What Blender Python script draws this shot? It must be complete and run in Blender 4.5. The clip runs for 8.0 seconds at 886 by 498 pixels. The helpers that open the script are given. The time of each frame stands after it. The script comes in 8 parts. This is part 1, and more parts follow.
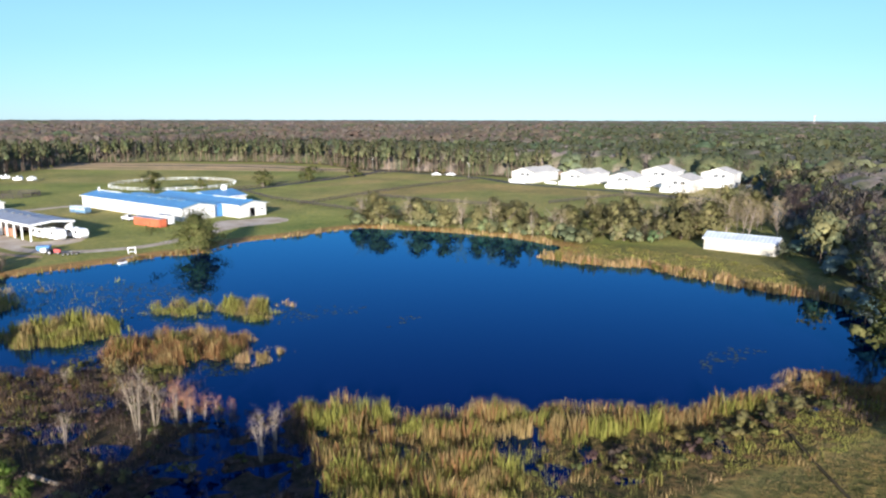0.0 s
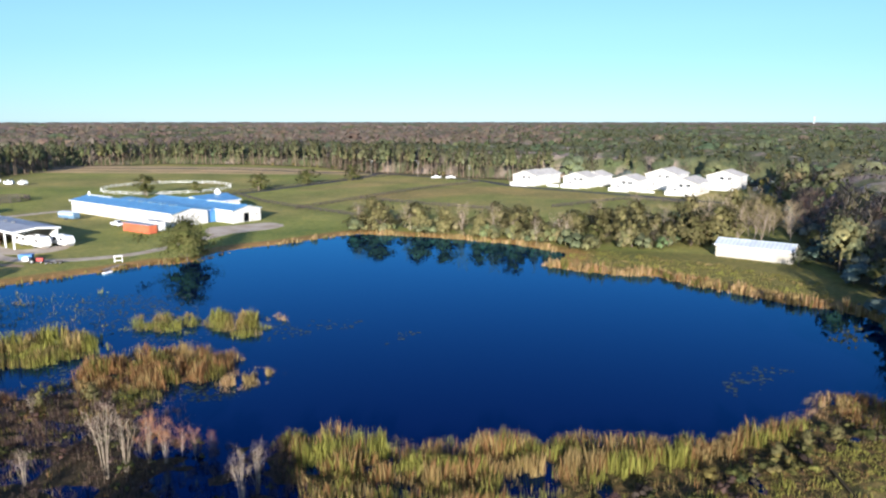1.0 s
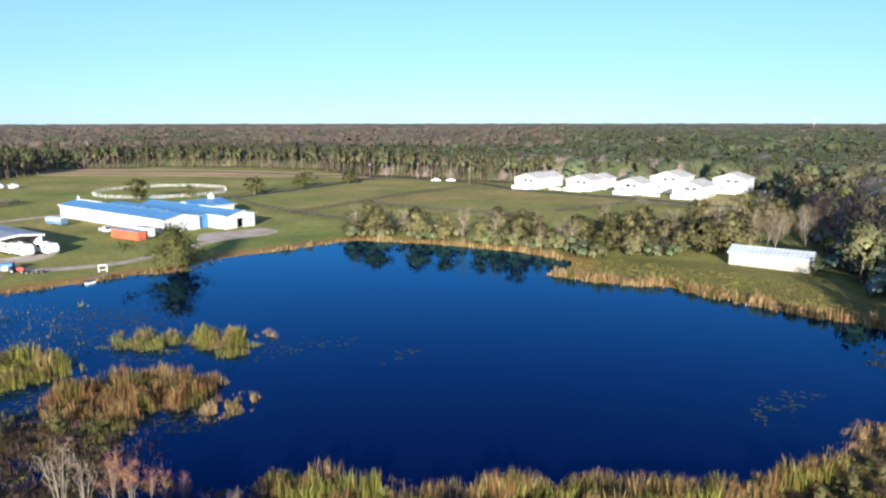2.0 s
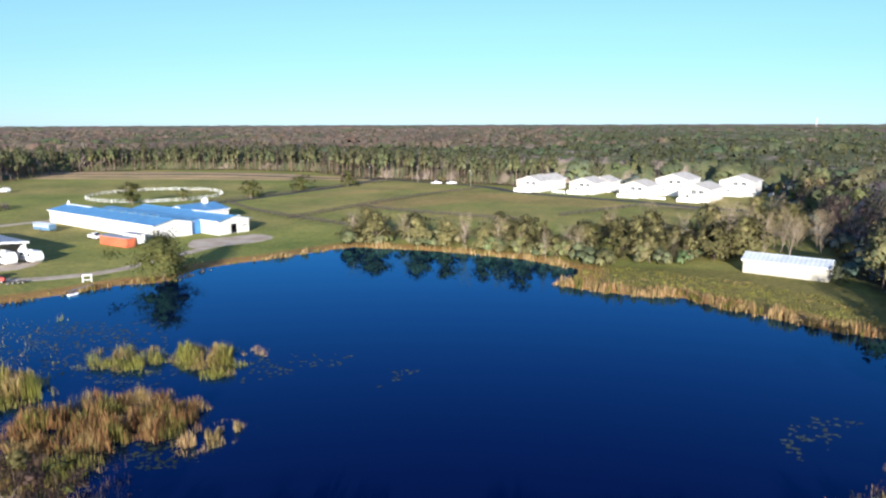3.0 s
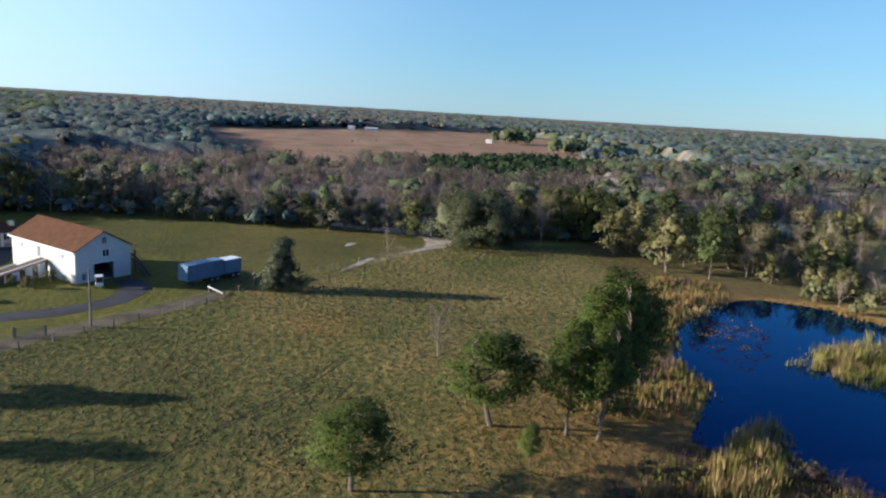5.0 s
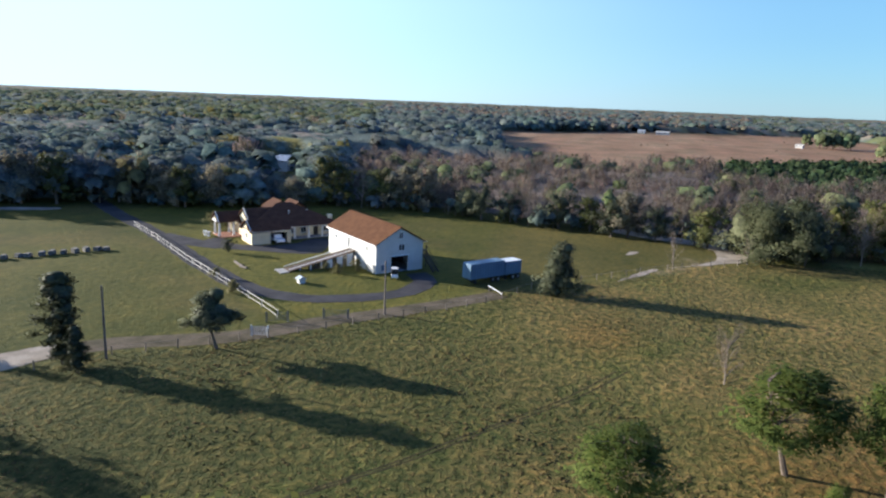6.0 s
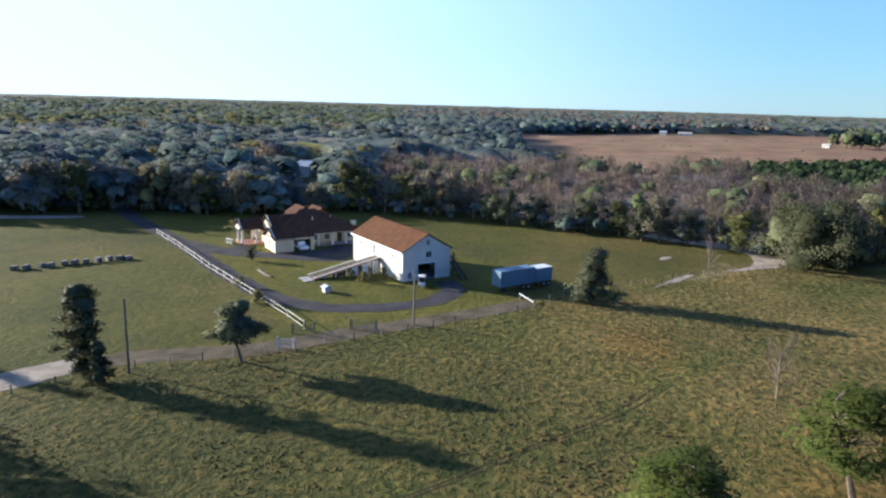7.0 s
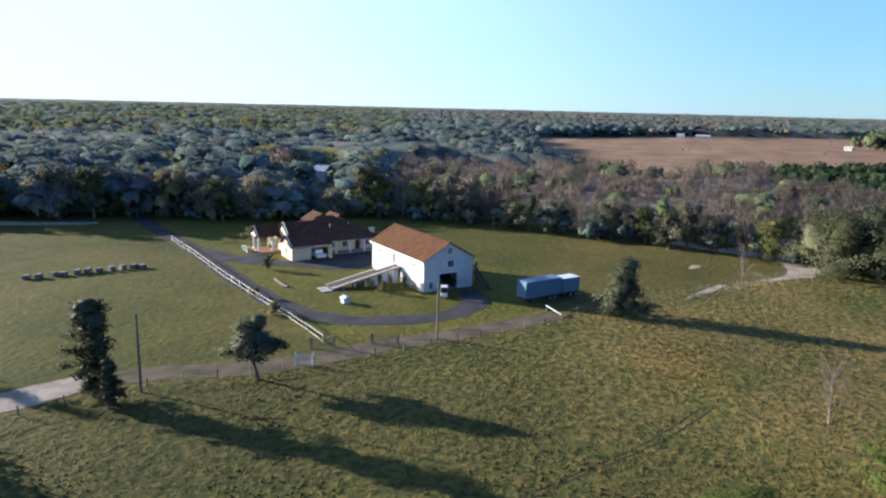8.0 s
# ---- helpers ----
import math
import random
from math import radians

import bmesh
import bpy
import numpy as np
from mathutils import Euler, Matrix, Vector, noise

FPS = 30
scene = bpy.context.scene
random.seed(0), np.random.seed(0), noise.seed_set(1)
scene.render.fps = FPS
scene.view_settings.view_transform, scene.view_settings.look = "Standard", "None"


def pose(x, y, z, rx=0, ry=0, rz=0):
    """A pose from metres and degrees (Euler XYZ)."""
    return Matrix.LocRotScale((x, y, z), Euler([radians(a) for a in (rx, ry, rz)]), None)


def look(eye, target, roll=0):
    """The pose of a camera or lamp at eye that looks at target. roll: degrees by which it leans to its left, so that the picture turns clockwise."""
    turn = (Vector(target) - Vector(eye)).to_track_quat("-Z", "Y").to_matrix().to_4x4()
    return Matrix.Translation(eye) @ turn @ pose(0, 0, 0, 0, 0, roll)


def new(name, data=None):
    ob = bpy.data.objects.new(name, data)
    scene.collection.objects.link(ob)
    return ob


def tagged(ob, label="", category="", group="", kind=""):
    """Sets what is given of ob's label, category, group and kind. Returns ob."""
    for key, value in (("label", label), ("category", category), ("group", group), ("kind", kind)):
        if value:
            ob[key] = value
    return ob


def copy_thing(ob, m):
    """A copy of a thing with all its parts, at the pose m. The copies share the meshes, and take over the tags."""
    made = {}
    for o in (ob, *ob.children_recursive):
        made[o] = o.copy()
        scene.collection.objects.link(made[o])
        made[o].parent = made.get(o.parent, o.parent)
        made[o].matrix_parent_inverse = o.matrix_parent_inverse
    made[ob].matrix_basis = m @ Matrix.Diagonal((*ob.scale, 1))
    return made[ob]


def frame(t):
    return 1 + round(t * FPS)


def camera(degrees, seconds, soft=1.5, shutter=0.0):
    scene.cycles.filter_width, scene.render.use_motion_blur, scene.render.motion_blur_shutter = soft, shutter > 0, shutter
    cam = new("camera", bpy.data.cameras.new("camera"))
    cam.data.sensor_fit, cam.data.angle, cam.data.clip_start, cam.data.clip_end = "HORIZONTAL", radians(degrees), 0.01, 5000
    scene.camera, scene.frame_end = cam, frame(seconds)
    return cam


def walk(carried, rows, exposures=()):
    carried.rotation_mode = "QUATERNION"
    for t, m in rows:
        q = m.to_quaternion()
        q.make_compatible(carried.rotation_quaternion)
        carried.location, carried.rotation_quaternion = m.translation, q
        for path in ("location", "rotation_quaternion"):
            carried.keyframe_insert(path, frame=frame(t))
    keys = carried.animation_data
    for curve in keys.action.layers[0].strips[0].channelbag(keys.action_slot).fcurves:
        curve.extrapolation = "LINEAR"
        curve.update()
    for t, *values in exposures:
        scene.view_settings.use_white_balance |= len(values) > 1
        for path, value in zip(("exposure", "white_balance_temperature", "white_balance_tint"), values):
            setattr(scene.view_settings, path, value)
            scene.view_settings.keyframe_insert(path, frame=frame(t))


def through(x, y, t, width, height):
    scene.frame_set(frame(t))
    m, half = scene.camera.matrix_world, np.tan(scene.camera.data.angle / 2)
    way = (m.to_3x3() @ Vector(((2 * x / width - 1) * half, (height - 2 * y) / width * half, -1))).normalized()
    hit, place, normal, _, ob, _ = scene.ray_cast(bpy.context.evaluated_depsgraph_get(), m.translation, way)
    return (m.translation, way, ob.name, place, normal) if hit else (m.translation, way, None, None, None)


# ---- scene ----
cam = camera(64.8, 8.0, soft=2.3)
# seconds, x, y, z, yaw, pitch, roll
PATH = [
    (0, 0, 0, 32, 0, -10.7, 0.12),
    (0.5, -0.2, 3.68, 32.03, -0.04, -10.67, 0.09),
    (1, -0.29, 7.32, 32.03, -0.05, -10.56, 0.01),
    (1.5, -0.43, 11.11, 32.05, -0.08, -10.48, -0.01),
    (3, -0.38, 21.99, 32.36, 0, -10.34, -0.16),
    (3.5, -0.33, 25.66, 32.27, 0.05, -10.22, -0.23),
    (3.6, -0.53, 26.58, 32.2, 0.75, -10.18, -0.13),
    (3.7, -0.72, 27.49, 32.14, 2.7, -10.13, -0.02),
    (3.8, -0.92, 28.4, 32.08, 6.5, -10.09, 0.08),
    (3.9, -1.12, 29.31, 32.02, 11, -10.05, 0.19),
    (4, -1.31, 30.22, 31.96, 16.7, -10.01, 0.29),
    (4.1, -1.69, 31.14, 32.03, 22.95, -9.94, 0.53),
    (4.2, -1.71, 31.98, 31.83, 29.57, -9.91, 0.89),
    (4.5, -2.2, 34.2, 32, 49.6, -10.2, 1.6),
    (4.75, -2.7, 35.6, 32, 66.3, -10.7, 2.4),
    (5, -3.3, 36.5, 32, 82.3, -11.3, 3.4),
    (5.15, -3.7, 36.85, 32, 90.7, -11.6, 3.9),
    (5.3, -4, 37, 32, 97.4, -11.84, 4.1),
    (5.4, -4.33, 37.12, 31.99, 101.6, -11.94, 3.3),
    (5.5, -4.66, 37.25, 31.97, 102.97, -12.04, 2.46),
    (6, -5.79, 36.42, 31.89, 105.5, -12.11, 2.32),
    (6.5, -7.15, 35.03, 31.72, 106.4, -12.03, 1.85),
    (7, -8.83, 33.78, 31.65, 107.08, -11.87, 1.59),
    (7.5, -10.67, 32.45, 31.68, 107.69, -11.73, 1.44),
    (8, -12.68, 30.96, 31.75, 108.24, -11.65, 1.4),
]
walk(cam, [(t, pose(x, y, z, 90 + p, 0, w) @ pose(0, 0, 0, 0, 0, r)) for t, x, y, z, w, p, r in PATH], [(0, 1.38, 5520, 11.5), (4.2, 1.38, 5520, 11.5), (5.3, 1.23, 5550, 10), (5.5, 1.36, 5550, 10), (5.9, 1.45, 5550, 10), (6.4, 1.5, 5550, 10), (8, 1.55, 5550, 10)])

# ---- light ----
SUN_AZ, SUN_EL = radians(-94.5), radians(13.5)
world = bpy.data.worlds.new("world")
scene.world = world
world.use_nodes = True
wn, wl = world.node_tree.nodes, world.node_tree.links
sky = wn.new("ShaderNodeTexSky")
sky.sky_type, sky.sun_disc = "NISHITA", False
sky.sun_elevation, sky.sun_rotation = SUN_EL, radians(184.5)
sky.air_density, sky.dust_density, sky.ozone_density = 1.0, 0.0, 2.0
vivid = wn.new("ShaderNodeHueSaturation")
vivid.inputs["Saturation"].default_value = 0.8
wl.new(sky.outputs[0], vivid.inputs["Color"])
hazed = wn.new("ShaderNodeMix")
hazed.data_type = "RGBA"
hazed.inputs[0].default_value, hazed.inputs[7].default_value = 0.3, (2.2, 4.6, 6.2, 1)
wl.new(vivid.outputs[0], hazed.inputs[6])
clear = wn.new("ShaderNodeMix")
clear.data_type, clear.blend_type = "RGBA", "MULTIPLY"
clear.inputs[0].default_value, clear.inputs[7].default_value = 1.0, (0.8, 0.96, 1.07, 1)
wl.new(hazed.outputs[2], clear.inputs[6])
# the haze thins and the blue deepens with height
up, thin, deep = wn.new("ShaderNodeSeparateXYZ"), wn.new("ShaderNodeMapRange"), wn.new("ShaderNodeMapRange")
high = wn.new("ShaderNodeTexCoord")
wl.new(high.outputs["Generated"], up.inputs[0])
for node, rows in ((thin, (0.16, 0.5, 0.3, 0.15)), (deep, (0.17, 0.5, 0.0, 1.0))):
    for i, v in enumerate(rows):
        node.inputs[i + 1].default_value = v
    wl.new(up.outputs[2], node.inputs[0])
wl.new(thin.outputs[0], hazed.inputs[0])
deeper = wn.new("ShaderNodeMix")
deeper.data_type, deeper.blend_type, deeper.inputs[7].default_value = "RGBA", "MULTIPLY", (0.2, 0.35, 0.92, 1)
base_air, low_sky = wn.new("ShaderNodeMix"), wn.new("ShaderNodeMapRange")
base_air.data_type, base_air.blend_type, base_air.inputs[7].default_value = "RGBA", "MULTIPLY", (0.84, 0.91, 0.96, 1)
for i, v in enumerate((0.0, 0.12, 1.0, 0.0)):
    low_sky.inputs[i + 1].default_value = v
wl.new(up.outputs[2], low_sky.inputs[0])
wl.new(low_sky.outputs[0], base_air.inputs[0])
wl.new(clear.outputs[2], base_air.inputs[6])
wl.new(base_air.outputs[2], deeper.inputs[6])
# bright haze round the sun's side of the sky
where, toward, spread_of, pale = wn.new("ShaderNodeTexCoord"), wn.new("ShaderNodeVectorMath"), wn.new("ShaderNodeMapRange"), wn.new("ShaderNodeMix")
toward.operation = "DOT_PRODUCT"
toward.inputs[1].default_value = (math.cos(SUN_AZ), math.sin(SUN_AZ), 0)
wl.new(where.outputs["Generated"], toward.inputs[0])
spread_of.interpolation_type = "SMOOTHSTEP"
for i, v in ((1, -0.2), (2, 1.0), (3, 0.0), (4, 0.92)):
    spread_of.inputs[i].default_value = v
wl.new(toward.outputs["Value"], spread_of.inputs[0])
away, deep_share = wn.new("ShaderNodeMapRange"), wn.new("ShaderNodeMath")
for i, v in enumerate((-0.3, 0.7, 1.0, 0.3)):
    away.inputs[i + 1].default_value = v
deep_share.operation = "MULTIPLY"
wl.new(toward.outputs["Value"], away.inputs[0])
wl.new(away.outputs[0], deep_share.inputs[0])
wl.new(deep.outputs[0], deep_share.inputs[1])
wl.new(deep_share.outputs[0], deeper.inputs[0])
pale.data_type, pale.inputs[7].default_value = "RGBA", (6.7, 8.0, 8.5, 1)
low_haze, glow_share = wn.new("ShaderNodeMapRange"), wn.new("ShaderNodeMath")
for i, v in enumerate((0.16, 0.8, 1.0, 0.3)):
    low_haze.inputs[i + 1].default_value = v
wl.new(up.outputs[2], low_haze.inputs[0])
glow_share.operation = "MULTIPLY"
wl.new(spread_of.outputs[0], glow_share.inputs[0])
wl.new(low_haze.outputs[0], glow_share.inputs[1])
wl.new(glow_share.outputs[0], pale.inputs[0])
wl.new(deeper.outputs[2], pale.inputs[6])
wl.new(pale.outputs[2], wn["Background"].inputs[0])
wn["Background"].inputs[1].default_value = 0.058
to_sun = Vector((math.cos(SUN_AZ) * math.cos(SUN_EL), math.sin(SUN_AZ) * math.cos(SUN_EL), math.sin(SUN_EL)))
lamp = bpy.data.lights.new("sun", "SUN")
lamp.energy, lamp.angle, lamp.color = 5.0, radians(0.6), (1.0, 0.85, 0.66)
sun = new("sun", lamp)
sun.matrix_world = look(to_sun * 100, (0, 0, 0))

# ---- materials ----
def nodes_of(name):
    m = bpy.data.materials.new(name)
    m.use_nodes = True
    return m, m.node_tree.nodes, m.node_tree.links, m.node_tree.nodes["Principled BSDF"]


def ramp(n, stops):
    r = n.new("ShaderNodeValToRGB")
    while len(r.color_ramp.elements) < len(stops):
        r.color_ramp.elements.new(0.5)
    for e, (p, c) in zip(r.color_ramp.elements, stops):
        e.position, e.color = p, (*c, 1)
    return r


def noise_node(n, l, coord, scale, detail=6.0, rough=0.6):
    t = n.new("ShaderNodeTexNoise")
    t.inputs["Scale"].default_value, t.inputs["Detail"].default_value, t.inputs["Roughness"].default_value = scale, detail, rough
    l.new(coord, t.inputs["Vector"])
    return t


def mixed(n, l, kind, fac, a, b):
    """A colour mix of a and b, which are sockets or colours."""
    m = n.new("ShaderNodeMix")
    m.data_type, m.blend_type = "RGBA", kind
    for sock, v in ((m.inputs[0], fac), (m.inputs[6], a), (m.inputs[7], b)):
        if isinstance(v, bpy.types.NodeSocket):
            l.new(v, sock)
        elif isinstance(v, (int, float)):
            sock.default_value = v
        else:
            sock.default_value = (*v, 1)
    return m.outputs[2]


def bumped(n, l, b, height, strength, distance):
    k = n.new("ShaderNodeBump")
    k.inputs["Strength"].default_value, k.inputs["Distance"].default_value = strength, distance
    l.new(height, k.inputs["Height"])
    l.new(k.outputs[0], b.inputs["Normal"])


def surface(name, light, dark, scale=1.5, fine=14.0, rough=0.7, metal=0.0, bump=0.2, stain=0.35):
    """A weathered surface: base colour between two tones at a coarse and a fine scale."""
    m, n, l, b = nodes_of(name)
    pos = n.new("ShaderNodeTexCoord").outputs["Object"]
    big, small = noise_node(n, l, pos, scale), noise_node(n, l, pos, fine)
    r = ramp(n, [(0.35, dark), (0.6, light)])
    l.new(big.outputs[0], r.inputs[0])
    grain = ramp(n, [(0.3, (1 - stain,) * 3), (0.65, (1, 1, 1))])
    l.new(small.outputs[0], grain.inputs[0])
    l.new(mixed(n, l, "MULTIPLY", 0.8, r.outputs[0], grain.outputs[0]), b.inputs["Base Color"])
    b.inputs["Roughness"].default_value, b.inputs["Metallic"].default_value = rough, metal
    bumped(n, l, b, small.outputs[0], bump, 0.02)
    return m


def ribbed(name, light, dark, pitch=0.6, axis=0, rough=0.45, metal=0.0):
    """Sheet metal with pressed ribs that run down the slope, with groove shade put into its colour."""
    m, n, l, b = nodes_of(name)
    pos = n.new("ShaderNodeTexCoord").outputs["Object"]
    big = noise_node(n, l, pos, 0.35)
    r = ramp(n, [(0.35, dark), (0.62, light)])
    l.new(big.outputs[0], r.inputs[0])
    w = n.new("ShaderNodeTexWave")
    w.bands_direction = "XYZ"[axis]
    w.inputs["Scale"].default_value, w.inputs["Distortion"].default_value = 0.31 / pitch, 0.0
    l.new(pos, w.inputs["Vector"])
    rib = ramp(n, [(0.0, (0.72, 0.72, 0.72)), (0.25, (1, 1, 1))])
    l.new(w.outputs[1], rib.inputs[0])
    l.new(mixed(n, l, "MULTIPLY", 1.0, r.outputs[0], rib.outputs[0]), b.inputs["Base Color"])
    b.inputs["Roughness"].default_value, b.inputs["Metallic"].default_value = rough, metal
    bumped(n, l, b, w.outputs[1], 0.3, 0.03)
    return m


def leafage(name, tones, through=0.36, tinted=False, rough=0.6, grain=0.0):
    """Leaves or blades: each one takes its own tone; each plant its own shift."""
    m, n, l, b = nodes_of(name)
    geo, info = n.new("ShaderNodeNewGeometry"), n.new("ShaderNodeObjectInfo")
    r = ramp(n, [(i / max(1, len(tones) - 1), c) for i, c in enumerate(tones)])
    l.new(geo.outputs["Random Per Island"], r.inputs[0])
    col = r.outputs[0]
    if tinted:
        at = n.new("ShaderNodeAttribute")
        at.attribute_name = "tint"
        shade = ramp(n, [(0.0, (0.88, 0.88, 0.88)), (1.0, (1.1, 1.1, 1.1))])
        l.new(geo.outputs["Random Per Island"], shade.inputs[0])
        col = mixed(n, l, "MULTIPLY", 1.0, at.outputs["Color"], shade.outputs[0])
        if grain:
            leafy = noise_node(n, l, geo.outputs["Position"], grain, 4, 0.7)
            spots = ramp(n, [(0.36, (0.68, 0.7, 0.68)), (0.5, (1.0, 1.0, 1.0)), (0.64, (1.3, 1.27, 1.2))])
            l.new(leafy.outputs[0], spots.inputs[0])
            col = mixed(n, l, "MULTIPLY", 1.0, col, spots.outputs[0])
            bumped(n, l, b, leafy.outputs[0], 0.6, 0.45)
    else:
        hue = n.new("ShaderNodeHueSaturation")
        mr = n.new("ShaderNodeMapRange")
        mr.inputs[3].default_value, mr.inputs[4].default_value = 0.75, 1.25
        l.new(info.outputs["Random"], mr.inputs[0])
        l.new(mr.outputs[0], hue.inputs["Value"])
        l.new(col, hue.inputs["Color"])
        col = hue.outputs[0]
    l.new(col, b.inputs["Base Color"])
    b.inputs["Roughness"].default_value = rough
    b.inputs["Specular IOR Level"].default_value = 0.05
    if through:
        tr, mx = n.new("ShaderNodeBsdfTranslucent"), n.new("ShaderNodeMixShader")
        l.new(col, tr.inputs[0])
        mx.inputs[0].default_value = through
        l.new(b.outputs[0], mx.inputs[1])
        l.new(tr.outputs[0], mx.inputs[2])
        l.new(mx.outputs[0], n["Material Output"].inputs[0])
    return m


def ground_material():
    m, n, l, b = nodes_of("ground_cover")
    geo = n.new("ShaderNodeNewGeometry")
    pos = geo.outputs["Position"]
    at = n.new("ShaderNodeAttribute")
    at.attribute_name = "cover"
    ro = n.new("ShaderNodeAttribute")
    ro.attribute_name = "rough_grass"
    wide, mid, fine = noise_node(n, l, pos, 0.035, 5), noise_node(n, l, pos, 0.32, 6, 0.65), noise_node(n, l, pos, 0.95, 6, 0.66)
    a = ramp(n, [(0.32, (0.68, 0.76, 0.66)), (0.68, (1.3, 1.2, 1.12))])
    l.new(wide.outputs[0], a.inputs[0])
    c = ramp(n, [(0.3, (0.8, 0.86, 0.8)), (0.5, (1, 1, 1)), (0.7, (1.22, 1.12, 1.0))])
    l.new(mid.outputs[0], c.inputs[0])
    # Green-to-tan grass tones; the darkest stop puts tussock shade into the colour.
    d = ramp(n, [(0.36, (0.36, 0.44, 0.34)), (0.47, (0.8, 0.92, 0.78)), (0.53, (1.1, 1.05, 1.0)), (0.62, (1.6, 1.42, 1.25))])
    l.new(fine.outputs[0], d.inputs[0])
    col = mixed(n, l, "MULTIPLY", 1.0, at.outputs["Color"], a.outputs[0])
    col = mixed(n, l, "MULTIPLY", 1.0, col, c.outputs[0])
    fac = n.new("ShaderNodeMath")
    fac.operation, fac.inputs[1].default_value = "MULTIPLY_ADD", 0.7
    fac.inputs[2].default_value = 0.3
    l.new(ro.outputs["Fac"], fac.inputs[0])
    col = mixed(n, l, "MULTIPLY", fac.outputs[0], col, d.outputs[0])
    l.new(col, b.inputs["Base Color"])
    b.inputs["Roughness"].default_value = 0.95
    b.inputs["Specular IOR Level"].default_value = 0.1
    h = n.new("ShaderNodeMath")
    h.operation = "MULTIPLY"
    l.new(fine.outputs[0], h.inputs[0])
    l.new(fac.outputs[0], h.inputs[1])
    bumped(n, l, b, h.outputs[0], 1.0, 0.75)
    return m


def water_material():
    m, n, l, b = nodes_of("pond_water")
    n.remove(b)
    pos = n.new("ShaderNodeNewGeometry").outputs["Position"]
    deep, gloss, mix, fres = n.new("ShaderNodeBsdfDiffuse"), n.new("ShaderNodeBsdfGlossy"), n.new("ShaderNodeMixShader"), n.new("ShaderNodeFresnel")
    deep.inputs[0].default_value = (0.002, 0.004, 0.021, 1)
    gloss.inputs[0].default_value, gloss.inputs[1].default_value = (0.22, 0.6, 1.0, 1), 0.035
    fres.inputs[0].default_value = 1.37
    ripple, k = noise_node(n, l, pos, 1.4, 3), n.new("ShaderNodeBump")
    k.inputs["Strength"].default_value, k.inputs["Distance"].default_value = 0.015, 0.05
    l.new(ripple.outputs[0], k.inputs["Height"])
    for s in (deep.inputs["Normal"], gloss.inputs["Normal"], fres.inputs["Normal"]):
        l.new(k.outputs[0], s)
    l.new(fres.outputs[0], mix.inputs[0])
    l.new(deep.outputs[0], mix.inputs[1])
    l.new(gloss.outputs[0], mix.inputs[2])
    l.new(mix.outputs[0], n["Material Output"].inputs[0])
    return m


WHITE = surface("white_painted_siding", (0.6, 0.59, 0.56), (0.53, 0.52, 0.49), 0.4, 5, 0.6, bump=0.1, stain=0.15)
OFF_WHITE = surface("off_white_siding", (0.44, 0.41, 0.345), (0.38, 0.35, 0.3), 0.4, 5, 0.6, bump=0.1, stain=0.15)
CREAM = surface("cream_stucco", (0.72, 0.62, 0.42), (0.64, 0.54, 0.36), 0.5, 8, 0.85, stain=0.15)
TRIM = surface("white_trim_paint", (0.82, 0.82, 0.8), (0.72, 0.72, 0.7), 1, 9, 0.5, bump=0.05, stain=0.12)
OLD_WHITE = surface("old_white_fence_paint", (0.62, 0.59, 0.52), (0.45, 0.42, 0.36), 0.7, 7, 0.7, stain=0.3)
BLUE_ROOF = ribbed("blue_painted_sheet_roof", (0.11, 0.27, 0.46), (0.085, 0.21, 0.38), 0.9, 0, 0.4)
SHADE_BLUE_WALL = ribbed("shade_blue_sheet_wall", (0.06, 0.2, 0.48), (0.05, 0.16, 0.4), 0.9, 0, 0.45)
GREY_ROOF = ribbed("grey_galvanised_roof", (0.36, 0.37, 0.38), (0.26, 0.27, 0.29), 0.9, 0, 0.5, 0.2)
PALE_ROOF = ribbed("pale_sheet_roof", (0.5, 0.55, 0.6), (0.4, 0.44, 0.48), 0.9, 0, 0.5)
HOUSE_ROOF = surface("white_weathered_shingles", (0.56, 0.53, 0.48), (0.42, 0.4, 0.36), 0.6, 6, 0.85, stain=0.3)
BROWN_ROOF = surface("brown_asphalt_shingles", (0.135, 0.064, 0.031), (0.1, 0.047, 0.024), 0.8, 7, 0.9, stain=0.4)
DARK_ROOF = surface("dark_brown_asphalt_shingles", (0.115, 0.058, 0.036), (0.08, 0.042, 0.028), 0.8, 7, 0.9, stain=0.4)
RUST = ribbed("rusty_orange_steel", (0.5, 0.13, 0.055), (0.36, 0.09, 0.04), 0.3, 0, 0.7)
DARK = surface("dark_parts_and_inner_shade", (0.03, 0.03, 0.032), (0.02, 0.02, 0.022), 1, 6, 0.8)
GLASS = surface("dark_window_glass", (0.03, 0.035, 0.04), (0.02, 0.024, 0.03), 1, 4, 0.08, bump=0.0, stain=0.1)
ASPHALT = surface("worn_asphalt", (0.078, 0.075, 0.078), (0.048, 0.046, 0.05), 0.25, 4, 0.9, stain=0.3)
GRAVEL = surface("pale_limerock_gravel", (0.5, 0.43, 0.34), (0.36, 0.29, 0.21), 0.22, 3, 0.95, stain=0.3)
MUD = surface("grey_brown_mud", (0.17, 0.135, 0.092), (0.08, 0.07, 0.042), 0.3, 3, 0.95, stain=0.4)
SAND = surface("bleached_sand", (0.42, 0.36, 0.29), (0.25, 0.21, 0.16), 0.3, 3, 0.95, stain=0.25)
BROWN_WOOD = surface("brown_weathered_planks", (0.16, 0.11, 0.075), (0.1, 0.07, 0.05), 1.5, 9, 0.85)
WEATHERED = surface("stained_old_concrete", (0.26, 0.24, 0.21), (0.13, 0.115, 0.095), 0.8, 6, 0.9, stain=0.5)
